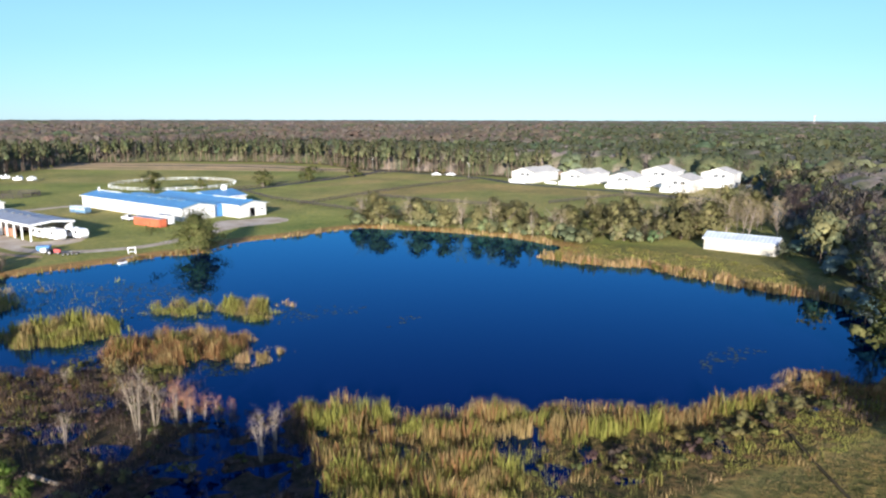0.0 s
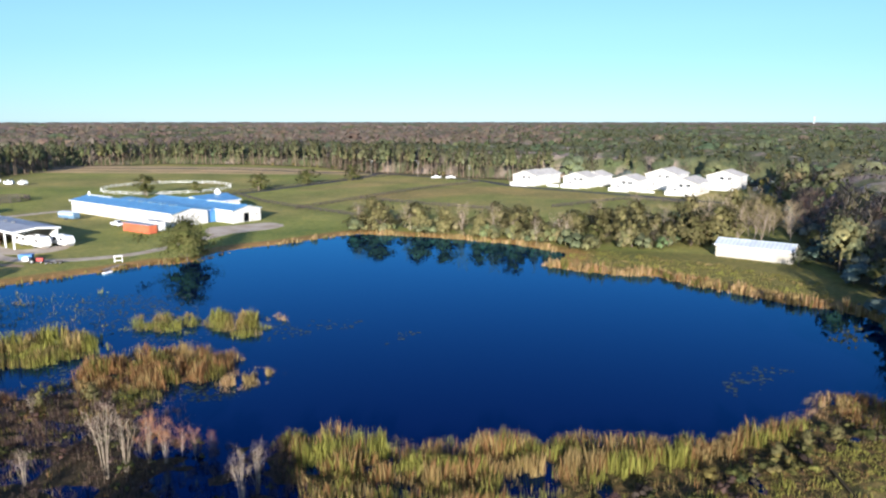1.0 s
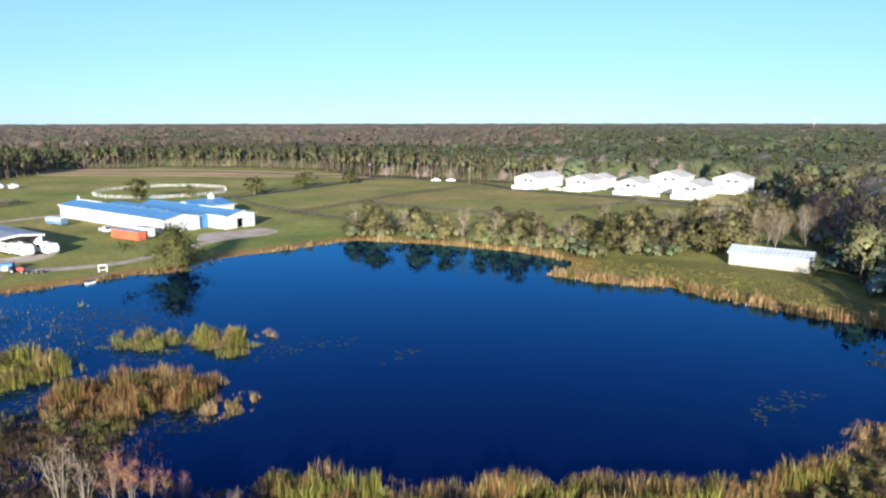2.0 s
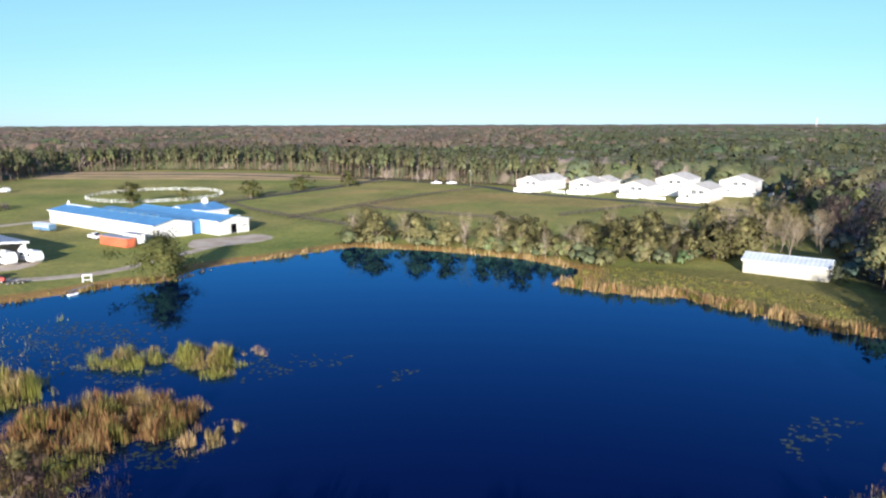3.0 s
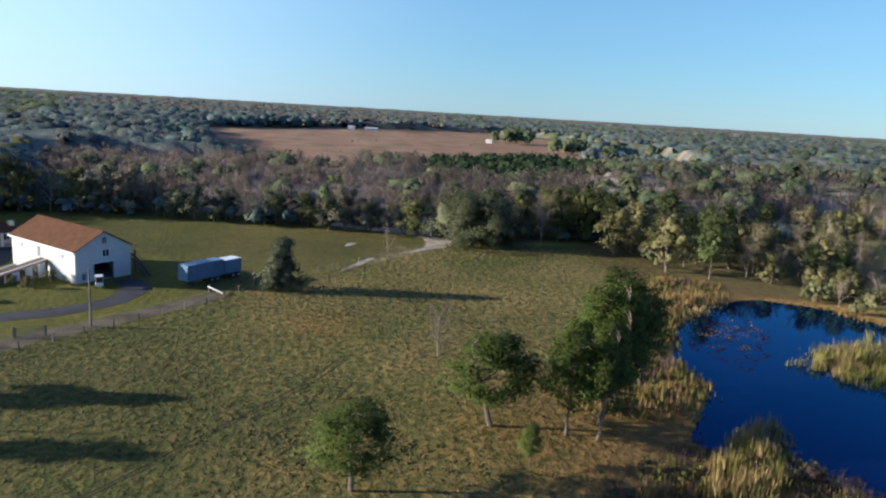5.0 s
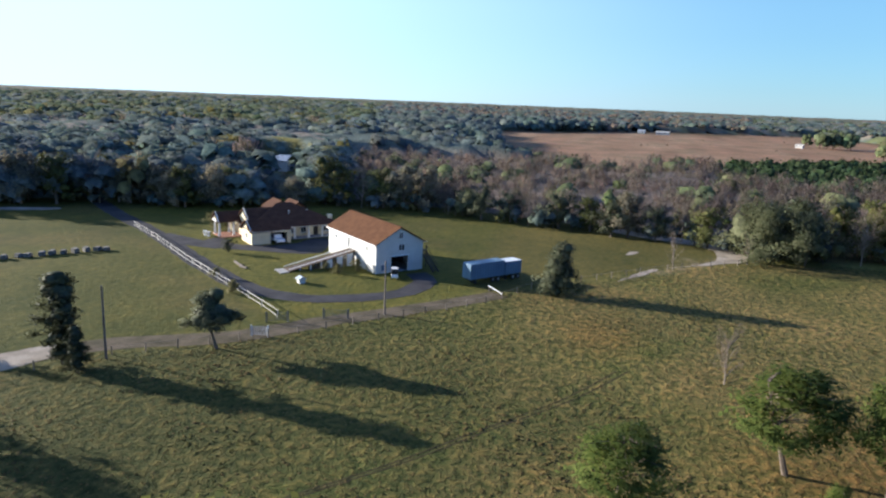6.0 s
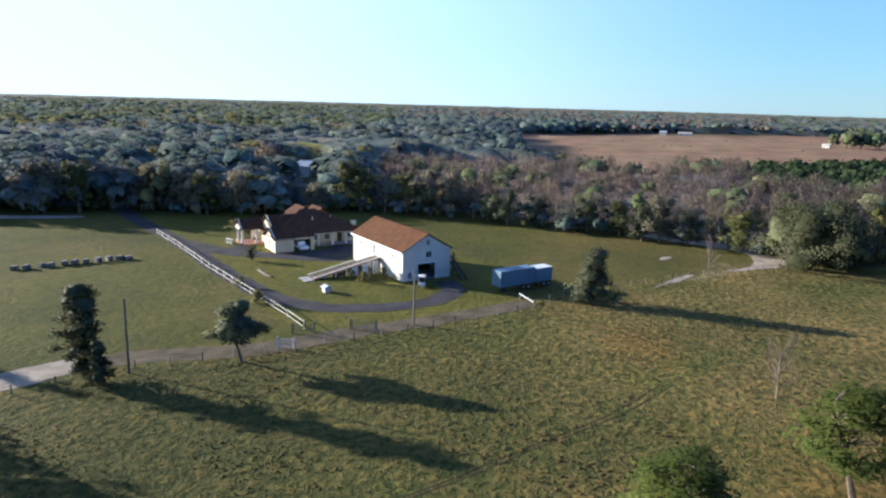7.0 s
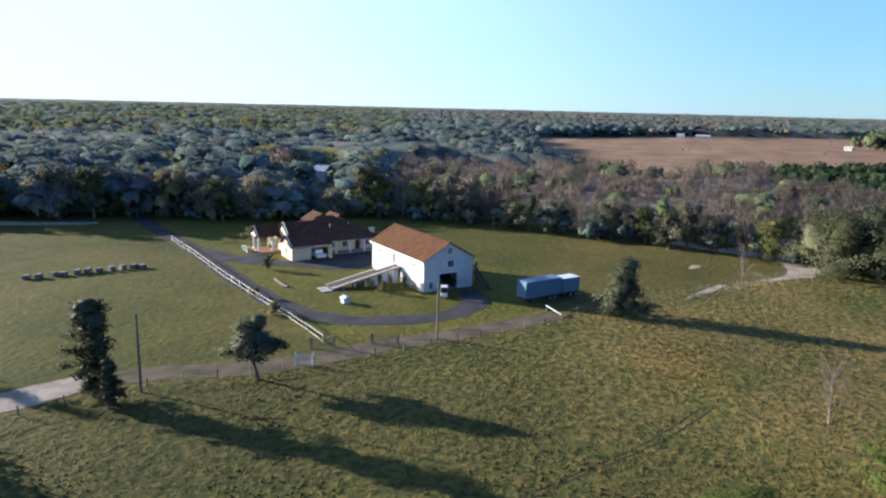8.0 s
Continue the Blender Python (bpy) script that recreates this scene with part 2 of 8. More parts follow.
SOIL = surface("dark_damp_soil", (0.075, 0.06, 0.03), (0.045, 0.036, 0.02), 0.4, 3, 0.95, stain=0.4)
EARTH = surface("bare_brown_earth", (0.46, 0.33, 0.21), (0.33, 0.23, 0.14), 0.25, 3, 0.95, stain=0.4)
for dull in (ASPHALT, GRAVEL, MUD, SAND, SOIL, EARTH, BROWN_ROOF, DARK_ROOF, HOUSE_ROOF):
    dull.node_tree.nodes["Principled BSDF"].inputs["Specular IOR Level"].default_value = 0.08
CONCRETE = surface("grey_concrete", (0.42, 0.41, 0.39), (0.3, 0.29, 0.28), 0.6, 6, 0.85)
WOOD = surface("weathered_grey_timber", (0.24, 0.2, 0.16), (0.15, 0.12, 0.1), 1.5, 9, 0.85)
DARK_WOOD = surface("creosoted_dark_timber", (0.07, 0.055, 0.045), (0.045, 0.036, 0.03), 1.5, 9, 0.85)
BARK = surface("grey_brown_bark", (0.2, 0.155, 0.115), (0.11, 0.085, 0.065), 2.0, 12, 0.95, bump=0.6)
PALE_BARK = surface("pale_grey_bark", (0.34, 0.28, 0.22), (0.2, 0.16, 0.13), 2.0, 12, 0.95, bump=0.6)
VEHICLE_WHITE = surface("white_vehicle_paint", (0.82, 0.82, 0.82), (0.76, 0.76, 0.76), 0.5, 3, 0.3, bump=0.02, stain=0.06)
VEHICLE_BLUE = surface("blue_vehicle_paint", (0.06, 0.2, 0.45), (0.05, 0.16, 0.36), 0.6, 4, 0.4, bump=0.02, stain=0.15)
VEHICLE_RED = surface("red_vehicle_paint", (0.5, 0.05, 0.03), (0.4, 0.04, 0.025), 0.6, 4, 0.4, bump=0.02, stain=0.15)
TRAILER_BLUE = ribbed("faded_blue_aluminium", (0.13, 0.22, 0.32), (0.095, 0.165, 0.25), 0.6, 0, 0.45)
TYRE = surface("black_rubber", (0.03, 0.03, 0.03), (0.02, 0.02, 0.02), 2, 9, 0.85)
STEEL = surface("dull_steel", (0.4, 0.41, 0.42), (0.28, 0.29, 0.3), 1.5, 8, 0.45, 0.6)
BRICK = surface("terracotta_paving", (0.42, 0.2, 0.12), (0.33, 0.15, 0.09), 0.8, 5, 0.85)
GROUND = ground_material()
WATER = water_material()
OAK_LEAF = leafage("oak_leaves", [(0.07, 0.082, 0.026), (0.115, 0.122, 0.04), (0.165, 0.155, 0.06)])
DARK_LEAF = leafage("dark_evergreen_leaves", [(0.06, 0.07, 0.041), (0.097, 0.108, 0.063), (0.15, 0.156, 0.095)])
PINE_LEAF = leafage("pine_needles", [(0.05, 0.075, 0.018), (0.092, 0.122, 0.029), (0.155, 0.178, 0.045)], 0.42)
OLIVE_LEAF = leafage("olive_leaves", [(0.135, 0.128, 0.052), (0.182, 0.168, 0.07), (0.245, 0.208, 0.095)])
GREY_OAK = leafage("grey_oak_leaves", [(0.055, 0.064, 0.03), (0.095, 0.102, 0.05), (0.14, 0.14, 0.078)])
DULL_PINE = leafage("dull_pine_needles", [(0.065, 0.085, 0.028), (0.11, 0.132, 0.045), (0.165, 0.18, 0.068)])
TWIG = leafage("bare_twigs", [(0.1, 0.075, 0.055), (0.165, 0.125, 0.09), (0.24, 0.185, 0.14)], 0.1)
PALE_TWIG = leafage("bleached_twigs", [(0.16, 0.12, 0.09), (0.24, 0.18, 0.14), (0.33, 0.26, 0.2)], 0.1)
STRAW_TWIG = leafage("tan_twigs", [(0.17, 0.135, 0.08), (0.25, 0.2, 0.12), (0.33, 0.265, 0.165)], 0.1)
RUST_TWIG = leafage("russet_cypress_needles", [(0.2, 0.085, 0.04), (0.3, 0.14, 0.07), (0.38, 0.2, 0.11)], 0.2)
WOODS = leafage("woodland_foliage", [(1, 1, 1), (1, 1, 1)], 0.42, True, 0.8, 1.0)
WOODS_CORE = leafage("woodland_inner_foliage", [(1, 1, 1), (1, 1, 1)], 0.0, True, 0.9, 0.8)
# Edge oaks' leaves are paled in base colour to stand in for haze.
MISTY_LEAF = leafage("haze_paled_oak_leaves", [(0.16, 0.142, 0.096), (0.22, 0.196, 0.13), (0.29, 0.255, 0.17)])
REED = leafage("reed_blades", [(1, 1, 1), (1, 1, 1)], 0.45, True)
GRASS = leafage("grass_tussocks", [(1, 1, 1), (1, 1, 1)], 0.55, True)


# ---- mesh tools ----
def part(name, bm, material, parent=None, label="", smooth=False):
    """Links a bmesh as one mesh object under a thing or a part."""
    me = bpy.data.meshes.new(name)
    bm.to_mesh(me)
    bm.free()
    me.materials.append(material)
    if smooth:
        me.shade_smooth()
    ob = new(name, me)
    ob.parent = parent
    if label:
        ob["label"] = label
    return ob


def arrays(name, verts, faces, material, parent=None, label="", tint=None, key="tint", tris=None, normals=None, inner=None):
    """A mesh object from numpy arrays of corners and faces, with further triangles where given."""
    me = bpy.data.meshes.new(name)
    k = faces.shape[1]
    tris = np.zeros((0, 3), int) if tris is None else tris
    me.vertices.add(len(verts))
    me.vertices.foreach_set("co", np.ascontiguousarray(verts, np.float32).ravel())
    me.loops.add(faces.size + tris.size)
    me.loops.foreach_set("vertex_index", np.r_[faces.ravel(), tris.ravel()].astype(np.int32))
    me.polygons.add(len(faces) + len(tris))
    me.polygons.foreach_set("loop_start", np.r_[np.arange(0, faces.size, k), faces.size + np.arange(0, tris.size, 3)].astype(np.int32))
    me.update(calc_edges=True)
    me.materials.append(material)
    if inner:
        me.materials.append(inner)
        me.polygons.foreach_set("material_index", np.r_[np.zeros(len(faces)), np.ones(len(tris))].astype(np.int32))
    if len(tris) or normals is not None:
        me.shade_smooth()
    if normals is not None:
        me.normals_split_custom_set_from_vertices(np.ascontiguousarray(normals, np.float32))
    if tint is not None:
        at = me.attributes.new(key, "FLOAT_COLOR", "POINT")
        at.data.foreach_set("color", np.c_[tint, np.ones(len(tint))].astype(np.float32).ravel())
    ob = new(name, me)
    ob.parent = parent
    if label:
        ob["label"] = label
    return ob


def thing(name, m, label, category, group="", kind=""):
    """An Empty at the base of a thing."""
    ob = new(name)
    ob.matrix_basis = m
    return tagged(ob, label, category, group, kind)


def box(bm, x, y, z, sx, sy, sz, m=None, bevel=0.0):
    """A box centred at x, y with its foot at z."""
    mat = (m or Matrix()) @ Matrix.Translation((x, y, z + sz / 2)) @ Matrix.Diagonal((sx, sy, sz, 1))
    made = bmesh.ops.create_cube(bm, size=1, matrix=mat)
    if bevel:
        edges = list({e for v in made["verts"] for e in v.link_edges})
        bmesh.ops.bevel(bm, geom=edges, offset=bevel, segments=2, affect="EDGES")
    return bm


def rod(bm, a, b, r0, r1=None, sides=6):
    """A tapered round bar from a to b."""
    a, b = Vector(a), Vector(b)
    d = b - a
    m = Matrix.Translation((a + b) / 2) @ d.to_track_quat("Z", "Y").to_matrix().to_4x4()
    bmesh.ops.create_cone(bm, cap_ends=True, segments=sides, radius1=r0, radius2=r0 if r1 is None else r1, depth=d.length, matrix=m)
    return bm


def slab(bm, corners, thick):
    """A sheet of given thickness under a flat polygon of corners."""
    top = [bm.verts.new(c) for c in corners]
    low = [bm.verts.new((c[0], c[1], c[2] - thick)) for c in corners]
    bm.faces.new(top)
    bm.faces.new(low[::-1])
    for i in range(len(top)):
        j = (i + 1) % len(top)
        bm.faces.new((top[j], top[i], low[i], low[j]))
    return bm


def wall_panels(bm, length, height, openings, thick, m):
    """A wall along x, from 0 to length, as one piece with openings (x0, x1, z0, z1) that go through it."""
    xs = sorted({0, length, *(v for o in openings for v in o[:2])})
    zs = sorted({0, height, *(v for o in openings for v in o[2:])})
    solid = {(i, j): not any(o[0] <= (xs[i] + xs[i + 1]) / 2 <= o[1] and o[2] <= (zs[j] + zs[j + 1]) / 2 <= o[3] for o in openings)
             for i in range(len(xs) - 1) for j in range(len(zs) - 1)}
    made = {}

    def corner(i, j, k):
        if (i, j, k) not in made:
            made[i, j, k] = bm.verts.new(m @ Vector((xs[i], thick * k, zs[j])))
        return made[i, j, k]

    for (i, j), full in solid.items():
        if not full:
            continue
        bm.faces.new([corner(i, j, 0), corner(i + 1, j, 0), corner(i + 1, j + 1, 0), corner(i, j + 1, 0)])
        bm.faces.new([corner(i, j + 1, 1), corner(i + 1, j + 1, 1), corner(i + 1, j, 1), corner(i, j, 1)])
        for di, dj, p, q in ((-1, 0, (0, 1), (0, 0)), (1, 0, (1, 0), (1, 1)), (0, -1, (0, 0), (1, 0)), (0, 1, (1, 1), (0, 1))):
            if not solid.get((i + di, j + dj)):
                bm.faces.new([corner(i + p[0], j + p[1], 0), corner(i + p[0], j + p[1], 1), corner(i + q[0], j + q[1], 1), corner(i + q[0], j + q[1], 0)])
    return bm


def window(parent, m, w, h, frame_mat=None, glass=None):
    """A framed window whose middle is the origin of m, with the wall along x."""
    bm = bmesh.new()
    for sx, sz, x, z in ((w, 0.12, 0, -h / 2), (w, 0.12, 0, h / 2 - 0.12), (0.12, h, -w / 2 + 0.06, -h / 2), (0.12, h, w / 2 - 0.06, -h / 2), (0.06, h, 0, -h / 2)):
        box(bm, x, 0.02, z, sx, 0.16, sz, m)
    ob = part("window", bm, frame_mat or TRIM, parent)
    part("pane", box(bmesh.new(), 0, 0.1, -h / 2 + 0.1, w - 0.2, 0.03, h - 0.2, m), glass or GLASS, ob, "dark glass pane")
    return ob


def gable_building(th, length, width, eave, ridge, wall, roof, over=0.4, openings=None, roof_label="", rough_floor=True, skip=()):
    """Walls with openings and a gabled roof whose ridge runs along x. Sides: s (-y), n (+y), e (+x), w (-x)."""
    openings = openings or {}
    t, hx, hy = 0.2, length / 2, width / 2
    frames = {"s": (length, pose(-hx, -hy, 0)), "n": (length, pose(hx, hy, 0, 0, 0, 180)),
              "e": (width - 2 * t, pose(hx, -hy + t, 0, 0, 0, 90)), "w": (width - 2 * t, pose(-hx, hy - t, 0, 0, 0, -90))}
    for side, (span, m) in frames.items():
        if side in skip:
            continue
        bm = wall_panels(bmesh.new(), span, eave, openings.get(side, ()), t, m)
        if side in "ew":
            pts = [(0, 0, eave), (span, 0, eave), (span / 2, 0, ridge - 0.08)]
            a = [bm.verts.new(m @ Vector(p)) for p in pts]
            b = [bm.verts.new(m @ Vector((p[0], t, p[2]))) for p in pts]
            bm.faces.new(a)
            bm.faces.new(b[::-1])
            for i in range(3):
                j = (i + 1) % 3
                bm.faces.new((a[j], a[i], b[i], b[j]))
        part("wall", bm, wall, th)
    drop = (ridge - eave) / hy * over
    ex, ey = hx + over, hy + over
    for s in (-1, 1):
        c = [(-ex, s * ey, eave - drop + 0.12), (ex, s * ey, eave - drop + 0.12), (ex, 0, ridge + 0.12), (-ex, 0, ridge + 0.12)]
        part("roof", slab(bmesh.new(), c if s < 0 else c[::-1], 0.12), roof, th, roof_label)
    part("ridge_cap", box(bmesh.new(), 0, 0, ridge + 0.06, length + 2 * over, 0.5, 0.1), roof, th)
    bm = bmesh.new()
    for s in (-1, 1):
        box(bm, 0, s * (ey + 0.03), eave - drop - 0.12, 2 * ex, 0.06, 0.24)
    part("fascia", bm, TRIM, th)
    part("floor_slab", box(bmesh.new(), 0, 0, 0.0, length - 2 * t - 0.02, width - 2 * t - 0.02, 0.06), CONCRETE, th)
    return frames


def in_frame(frames, side, x, z):
    """A pose on the outer face of a wall, x along it and z up."""
    return frames[side][1] @ pose(x, 0, z)


# ---- plan tools ----
def inside(px, py, poly):
    """Signed distance to a polygon for arrays of points: negative within."""
    best, odd = np.full(np.shape(px), 1e9), np.zeros(np.shape(px), bool)
    for (x0, y0), (x1, y1) in zip(poly, poly[1:] + poly[:1]):
        dx, dy = x1 - x0, y1 - y0
        u = np.clip(((px - x0) * dx + (py - y0) * dy) / (dx * dx + dy * dy + 1e-9), 0, 1)
        best = np.minimum(best, np.hypot(px - x0 - u * dx, py - y0 - u * dy))
        cross = ((y0 > py) != (y1 > py)) & (px < (x1 - x0) * (py - y0) / (y1 - y0 + 1e-12) + x0)
        odd ^= cross
    return np.where(odd, -best, best)


def along(px, py, line):
    """Distance to an open line."""
    best = np.full(np.shape(px), 1e9)
    for (x0, y0), (x1, y1) in zip(line, line[1:]):
        dx, dy = x1 - x0, y1 - y0
        u = np.clip(((px - x0) * dx + (py - y0) * dy) / (dx * dx + dy * dy + 1e-9), 0, 1)
        best = np.minimum(best, np.hypot(px - x0 - u * dx, py - y0 - u * dy))
    return best


def soft(d, w):
    """1 within, 0 outside, over a band of width w about a signed distance."""
    u = np.clip(0.5 - d / w, 0, 1)
    return u * u * (3 - 2 * u)


def wavy(px, py, scale, seed=0):
    """Cheap smooth noise in -1..1 for arrays."""
    r = np.random.RandomState(seed)
    out = 0
    for k in range(6):
        a, f, ph = r.uniform(0, 6.283), (1 + 0.55 * k) / scale, r.uniform(0, 6.283, 2)
        out = out + np.sin((px * math.cos(a) + py * math.sin(a)) * f + ph[0] + 1.3 * np.sin((py * math.cos(a) - px * math.sin(a)) * f * 0.7 + ph[1]))
    return out / 6 * 1.7


def spread(poly, step, seed, jitter=0.9):
    """Scattered points within a polygon."""
    r = np.random.RandomState(seed)
    p = np.array(poly)
    gx, gy = np.meshgrid(np.arange(p[:, 0].min(), p[:, 0].max() + step, step), np.arange(p[:, 1].min(), p[:, 1].max() + step, step))
    x, y = (g.ravel() + r.uniform(-0.5, 0.5, g.size) * step * jitter for g in (gx, gy))
    k = inside(x, y, list(map(tuple, poly))) < 0
    return x[k], y[k]


def ribbon(name, line, width, material, label, category, z=0.03, close=False):
    """A road or path laid along a line, with a thickness and slightly uneven edges."""
    pts = [Vector((*p, 0)) for p in line]
    fine = []
    n = len(pts)
    for i in range(n if close else n - 1):
        p0, p1, p2, p3 = pts[(i - 1) % n if close else max(i - 1, 0)], pts[i], pts[(i + 1) % n], pts[(i + 2) % n if close else min(i + 2, n - 1)]
        steps = max(2, int((p2 - p1).length / 3))
        for k in range(steps):
            u = k / steps
            fine.append(0.5 * (2 * p1 + (p2 - p0) * u + (2 * p0 - 5 * p1 + 4 * p2 - p3) * u * u + (3 * p1 - p0 - 3 * p2 + p3) * u ** 3))
    if not close:
        fine.append(pts[-1])
    bm, rows = bmesh.new(), []
    r = random.Random(len(line) * 7 + int(width * 10))
    for i, p in enumerate(fine):
        a, b = fine[(i - 1) % len(fine) if close else max(i - 1, 0)], fine[(i + 1) % len(fine) if close else min(i + 1, len(fine) - 1)]
        d = (b - a).normalized()
        side = Vector((-d.y, d.x, 0)) * width / 2
        e0, e1 = 1 + r.uniform(-0.1, 0.1), 1 + r.uniform(-0.1, 0.1)
        rows.append([bm.verts.new(p + side * e0 * 1.05 - Vector((0, 0, 0.05))), bm.verts.new(p + side * e0 + Vector((0, 0, z))),
                     bm.verts.new(p + Vector((0, 0, z * 1.3))), bm.verts.new(p - side * e1 + Vector((0, 0, z))), bm.verts.new(p - side * e1 * 1.05 - Vector((0, 0, 0.05)))])
    for i in range(len(rows) if close else len(rows) - 1):
        a, b = rows[i], rows[(i + 1) % len(rows)]
        for k in range(4):
            bm.faces.new((a[k], a[k + 1], b[k + 1], b[k]))
    bmesh.ops.recalc_face_normals(bm, faces=bm.faces)
    return tagged(part(name, bm, material), label, category, kind="structure")


def patch(name, outline, material, label, category, z=0.03):
    """A flat lot with an uneven outline."""
    bm = bmesh.new()
    r = random.Random(len(outline))
    n, ring = len(outline), []
    for i in range(n):
        p0, p1, p2, p3 = (Vector((*outline[(i + k) % n], 0)) for k in (-1, 0, 1, 2))
        for k in range(6):
            u = k / 6
            q = 0.5 * (2 * p1 + (p2 - p0) * u + (2 * p0 - 5 * p1 + 4 * p2 - p3) * u * u + (3 * p1 - p0 - 3 * p2 + p3) * u ** 3)
            ring.append((q.x + r.uniform(-0.25, 0.25), q.y + r.uniform(-0.25, 0.25), z))
    slab(bm, ring, 0.08)
    bmesh.ops.recalc_face_normals(bm, faces=bm.faces)
    bmesh.ops.triangulate(bm, faces=[f for f in bm.faces if len(f.verts) > 4])
    return tagged(part(name, bm, material), label, category, kind="structure")


# ---- the land ----
CLEARING = [(-148, -137), (-152, -122), (-164, -105), (-169, -82), (-196, -44), (-193, -18), (-188, 6), (-185, 20), (-182, 45), (-170, 60), (-173, 78),
            (-180, 99), (-173, 118), (-178, 140), (-190, 173), (-222, 218), (-237, 242), (-229, 254), (-238, 289), (-235, 317), (-257, 369), (-242, 422),
            (-252, 483), (-199, 510), (-136, 505), (-87, 482), (-49, 430), (-14, 412), (14, 390), (36, 376), (60, 385), (115, 372), (150, 345), (143, 318),
            (107, 220), (94, 188), (87, 171), (82, 151), (80, 135), (70, 112), (62, 95), (58, 78), (70, 40), (110, 0), (120, -100), (60, -200), (-60, -220), (-112, -164)]
POND = [(-124, 114), (-118, 125), (-101, 131), (-88, 139), (-79, 148), (-72, 154), (-65.6, 161), (-58.8, 162.5), (-55.5, 175.7), (-50, 181.7), (-41, 188),
        (-31.5, 198), (-24, 204), (-14, 201), (-4, 198), (7, 193.4), (18, 187), (24.6, 180), (29.7, 175), (27.6, 167), (22, 159.7), (29, 154.5), (37, 150), (44, 149),
        (49, 141.5), (55.5, 134.5), (60, 127.6), (66, 124.7), (70, 117), (70, 108), (66, 98), (60, 88), (52, 80), (45, 84), (37, 76), (29, 71), (22.7, 70), (17, 72),
        (10.6, 72), (4, 70), (-3, 71), (-11.5, 71), (-17, 72), (-24, 66), (-31, 56), (-44, 52), (-56, 60), (-66, 72), (-80, 82), (-91, 82), (-103, 88), (-118, 97)]
POOL_A = [(-154, 165), (-158, 182), (-149, 176), (-144, 161)]
POOL_B = [(-134, 162), (-147, 186), (-130, 177), (-110, 156), (-116, 147)]
BELT = [(-24, 75), (-3, 74), (22, 73), (38, 79), (50, 84), (52, 72), (40, 65), (28, 58), (18, 52), (5, 44), (-20, 42), (-34, 50)]
MARSH = [(-66, 72), (-62, 82), (-44, 88), (-34, 85), (-29, 74), (-22, 69), (-15, 72), (-11, 61), (-10, 52), (-30, 51), (-46, 54), (-58, 60)]
ROUGH = [(-62, -36), (-85, -13), (-100, 1), (-119, 15), (-150, 42), (-165, 60), (-175, 110), (-140, 104), (-95, 79), (-62, 62), (-30, 46), (5, 42), (28, 56),
         (60, 74), (90, 0), (60, -120), (-20, -100)]
WEST_PASTURE = [(-58, -38), (-85, -13), (-100, 0), (-119, 14), (-150, 42), (-190, 40), (-215, -20), (-200, -70), (-160, -150), (-60, -180)]
YARD = [(-92, -12), (-117, -46), (-155, -95), (-180, -80), (-190, -30), (-160, -20), (-140, 5), (-119, 12), (-100, 0)]
FAR_FIELD = [(-385, -42), (-335, 20), (-390, 70), (-470, 190), (-800, 330), (-1080, 270), (-1000, 60), (-735, -132), (-515, -66)]
SUBURB = [(-440, 560), (-560, 560), (-720, 620), (-1080, 930), (-1060, 1330), (-900, 1330), (-560, 860), (-450, 700)]
GLADE = [(-282, -128), (-286, -104), (-262, -94), (-186, -52), (-178, -64), (-250, -114), (-262, -124)]
SCRUB = [(-612, 240), (-616, 300), (-520, 290), (-400, 250), (-330, 190), (-330, 150), (-440, 204), (-480, 196)]
YOUNG_PINES = [(-392, 66), (-436, 106), (-474, 160), (-440, 200), (-330, 150), (-285, 98), (-318, 72)]
PADDOCK_LINES = [[(-100, 300), (-90, 316), (-64, 352), (-46, 392), (-26, 412)], [(-70, 278), (-48, 256), (-28.6, 238.6), (-22, 230)], [(-53, 256.4), (-34, 290), (-10.5, 272.5), (2, 265), (26, 250)],
                 [(-88, 305), (-70, 278)], [(-34, 290), (-10, 330), (18, 365)], [(40, 262), (76, 290), (92, 276)]]
BANK = [(22, 160), (29, 176), (40, 178), (64, 172), (80, 160), (80, 135), (70, 118), (60, 128), (48, 142), (36, 151)]


def land(px, py):
    """The height of the ground."""
    d = inside(px, py, POND)
    for pool in (POOL_A, POOL_B):
        d = np.minimum(d, inside(px, py, pool))
    z = np.where(d < 0, np.maximum(-0.25 + d * 0.3, -1.8), np.minimum(-0.25 + d * 0.14, 0.0))
    m = soft(inside(px, py, MARSH), 3)
    z = z * (1 - m) + m * (-0.215 + 0.1 * wavy(px, py, 4.6, 13))
    b = soft(inside(px, py, BELT), 5)
    return z * (1 - b) + b * (-0.262 + 0.14 * np.clip((px - 8) / 14, 0, 1) + 0.16 * wavy(px, py, 2.6, 3))


def steps(lo, hi, step, reach=5200, grow=1.22):
    mid, out = list(np.arange(lo, hi, step)), []
    for sign, end in ((-1, lo), (1, mid[-1])):
        s, p = step, end
        while abs(p) < reach:
            s *= grow
            p += sign * s
            out.append(p)
    return np.array(sorted(mid + out))


gx, gy = steps(-166, 84, 2.0), np.unique(np.r_[steps(-140, 520, 4.0), np.arange(42, 214, 2.0)].round(3))
GX, GY = np.meshgrid(gx, gy)
fx, fy = GX.ravel(), GY.ravel()
in_clear = soft(inside(fx, fy, CLEARING), 6)
pond_d = inside(fx, fy, POND)
C = np.array
cover = np.tile(C((0.075, 0.06, 0.035)), (len(fx), 1))


def lay(weight, tone):
    global cover
    cover = cover * (1 - weight[:, None]) + weight[:, None] * C(tone)


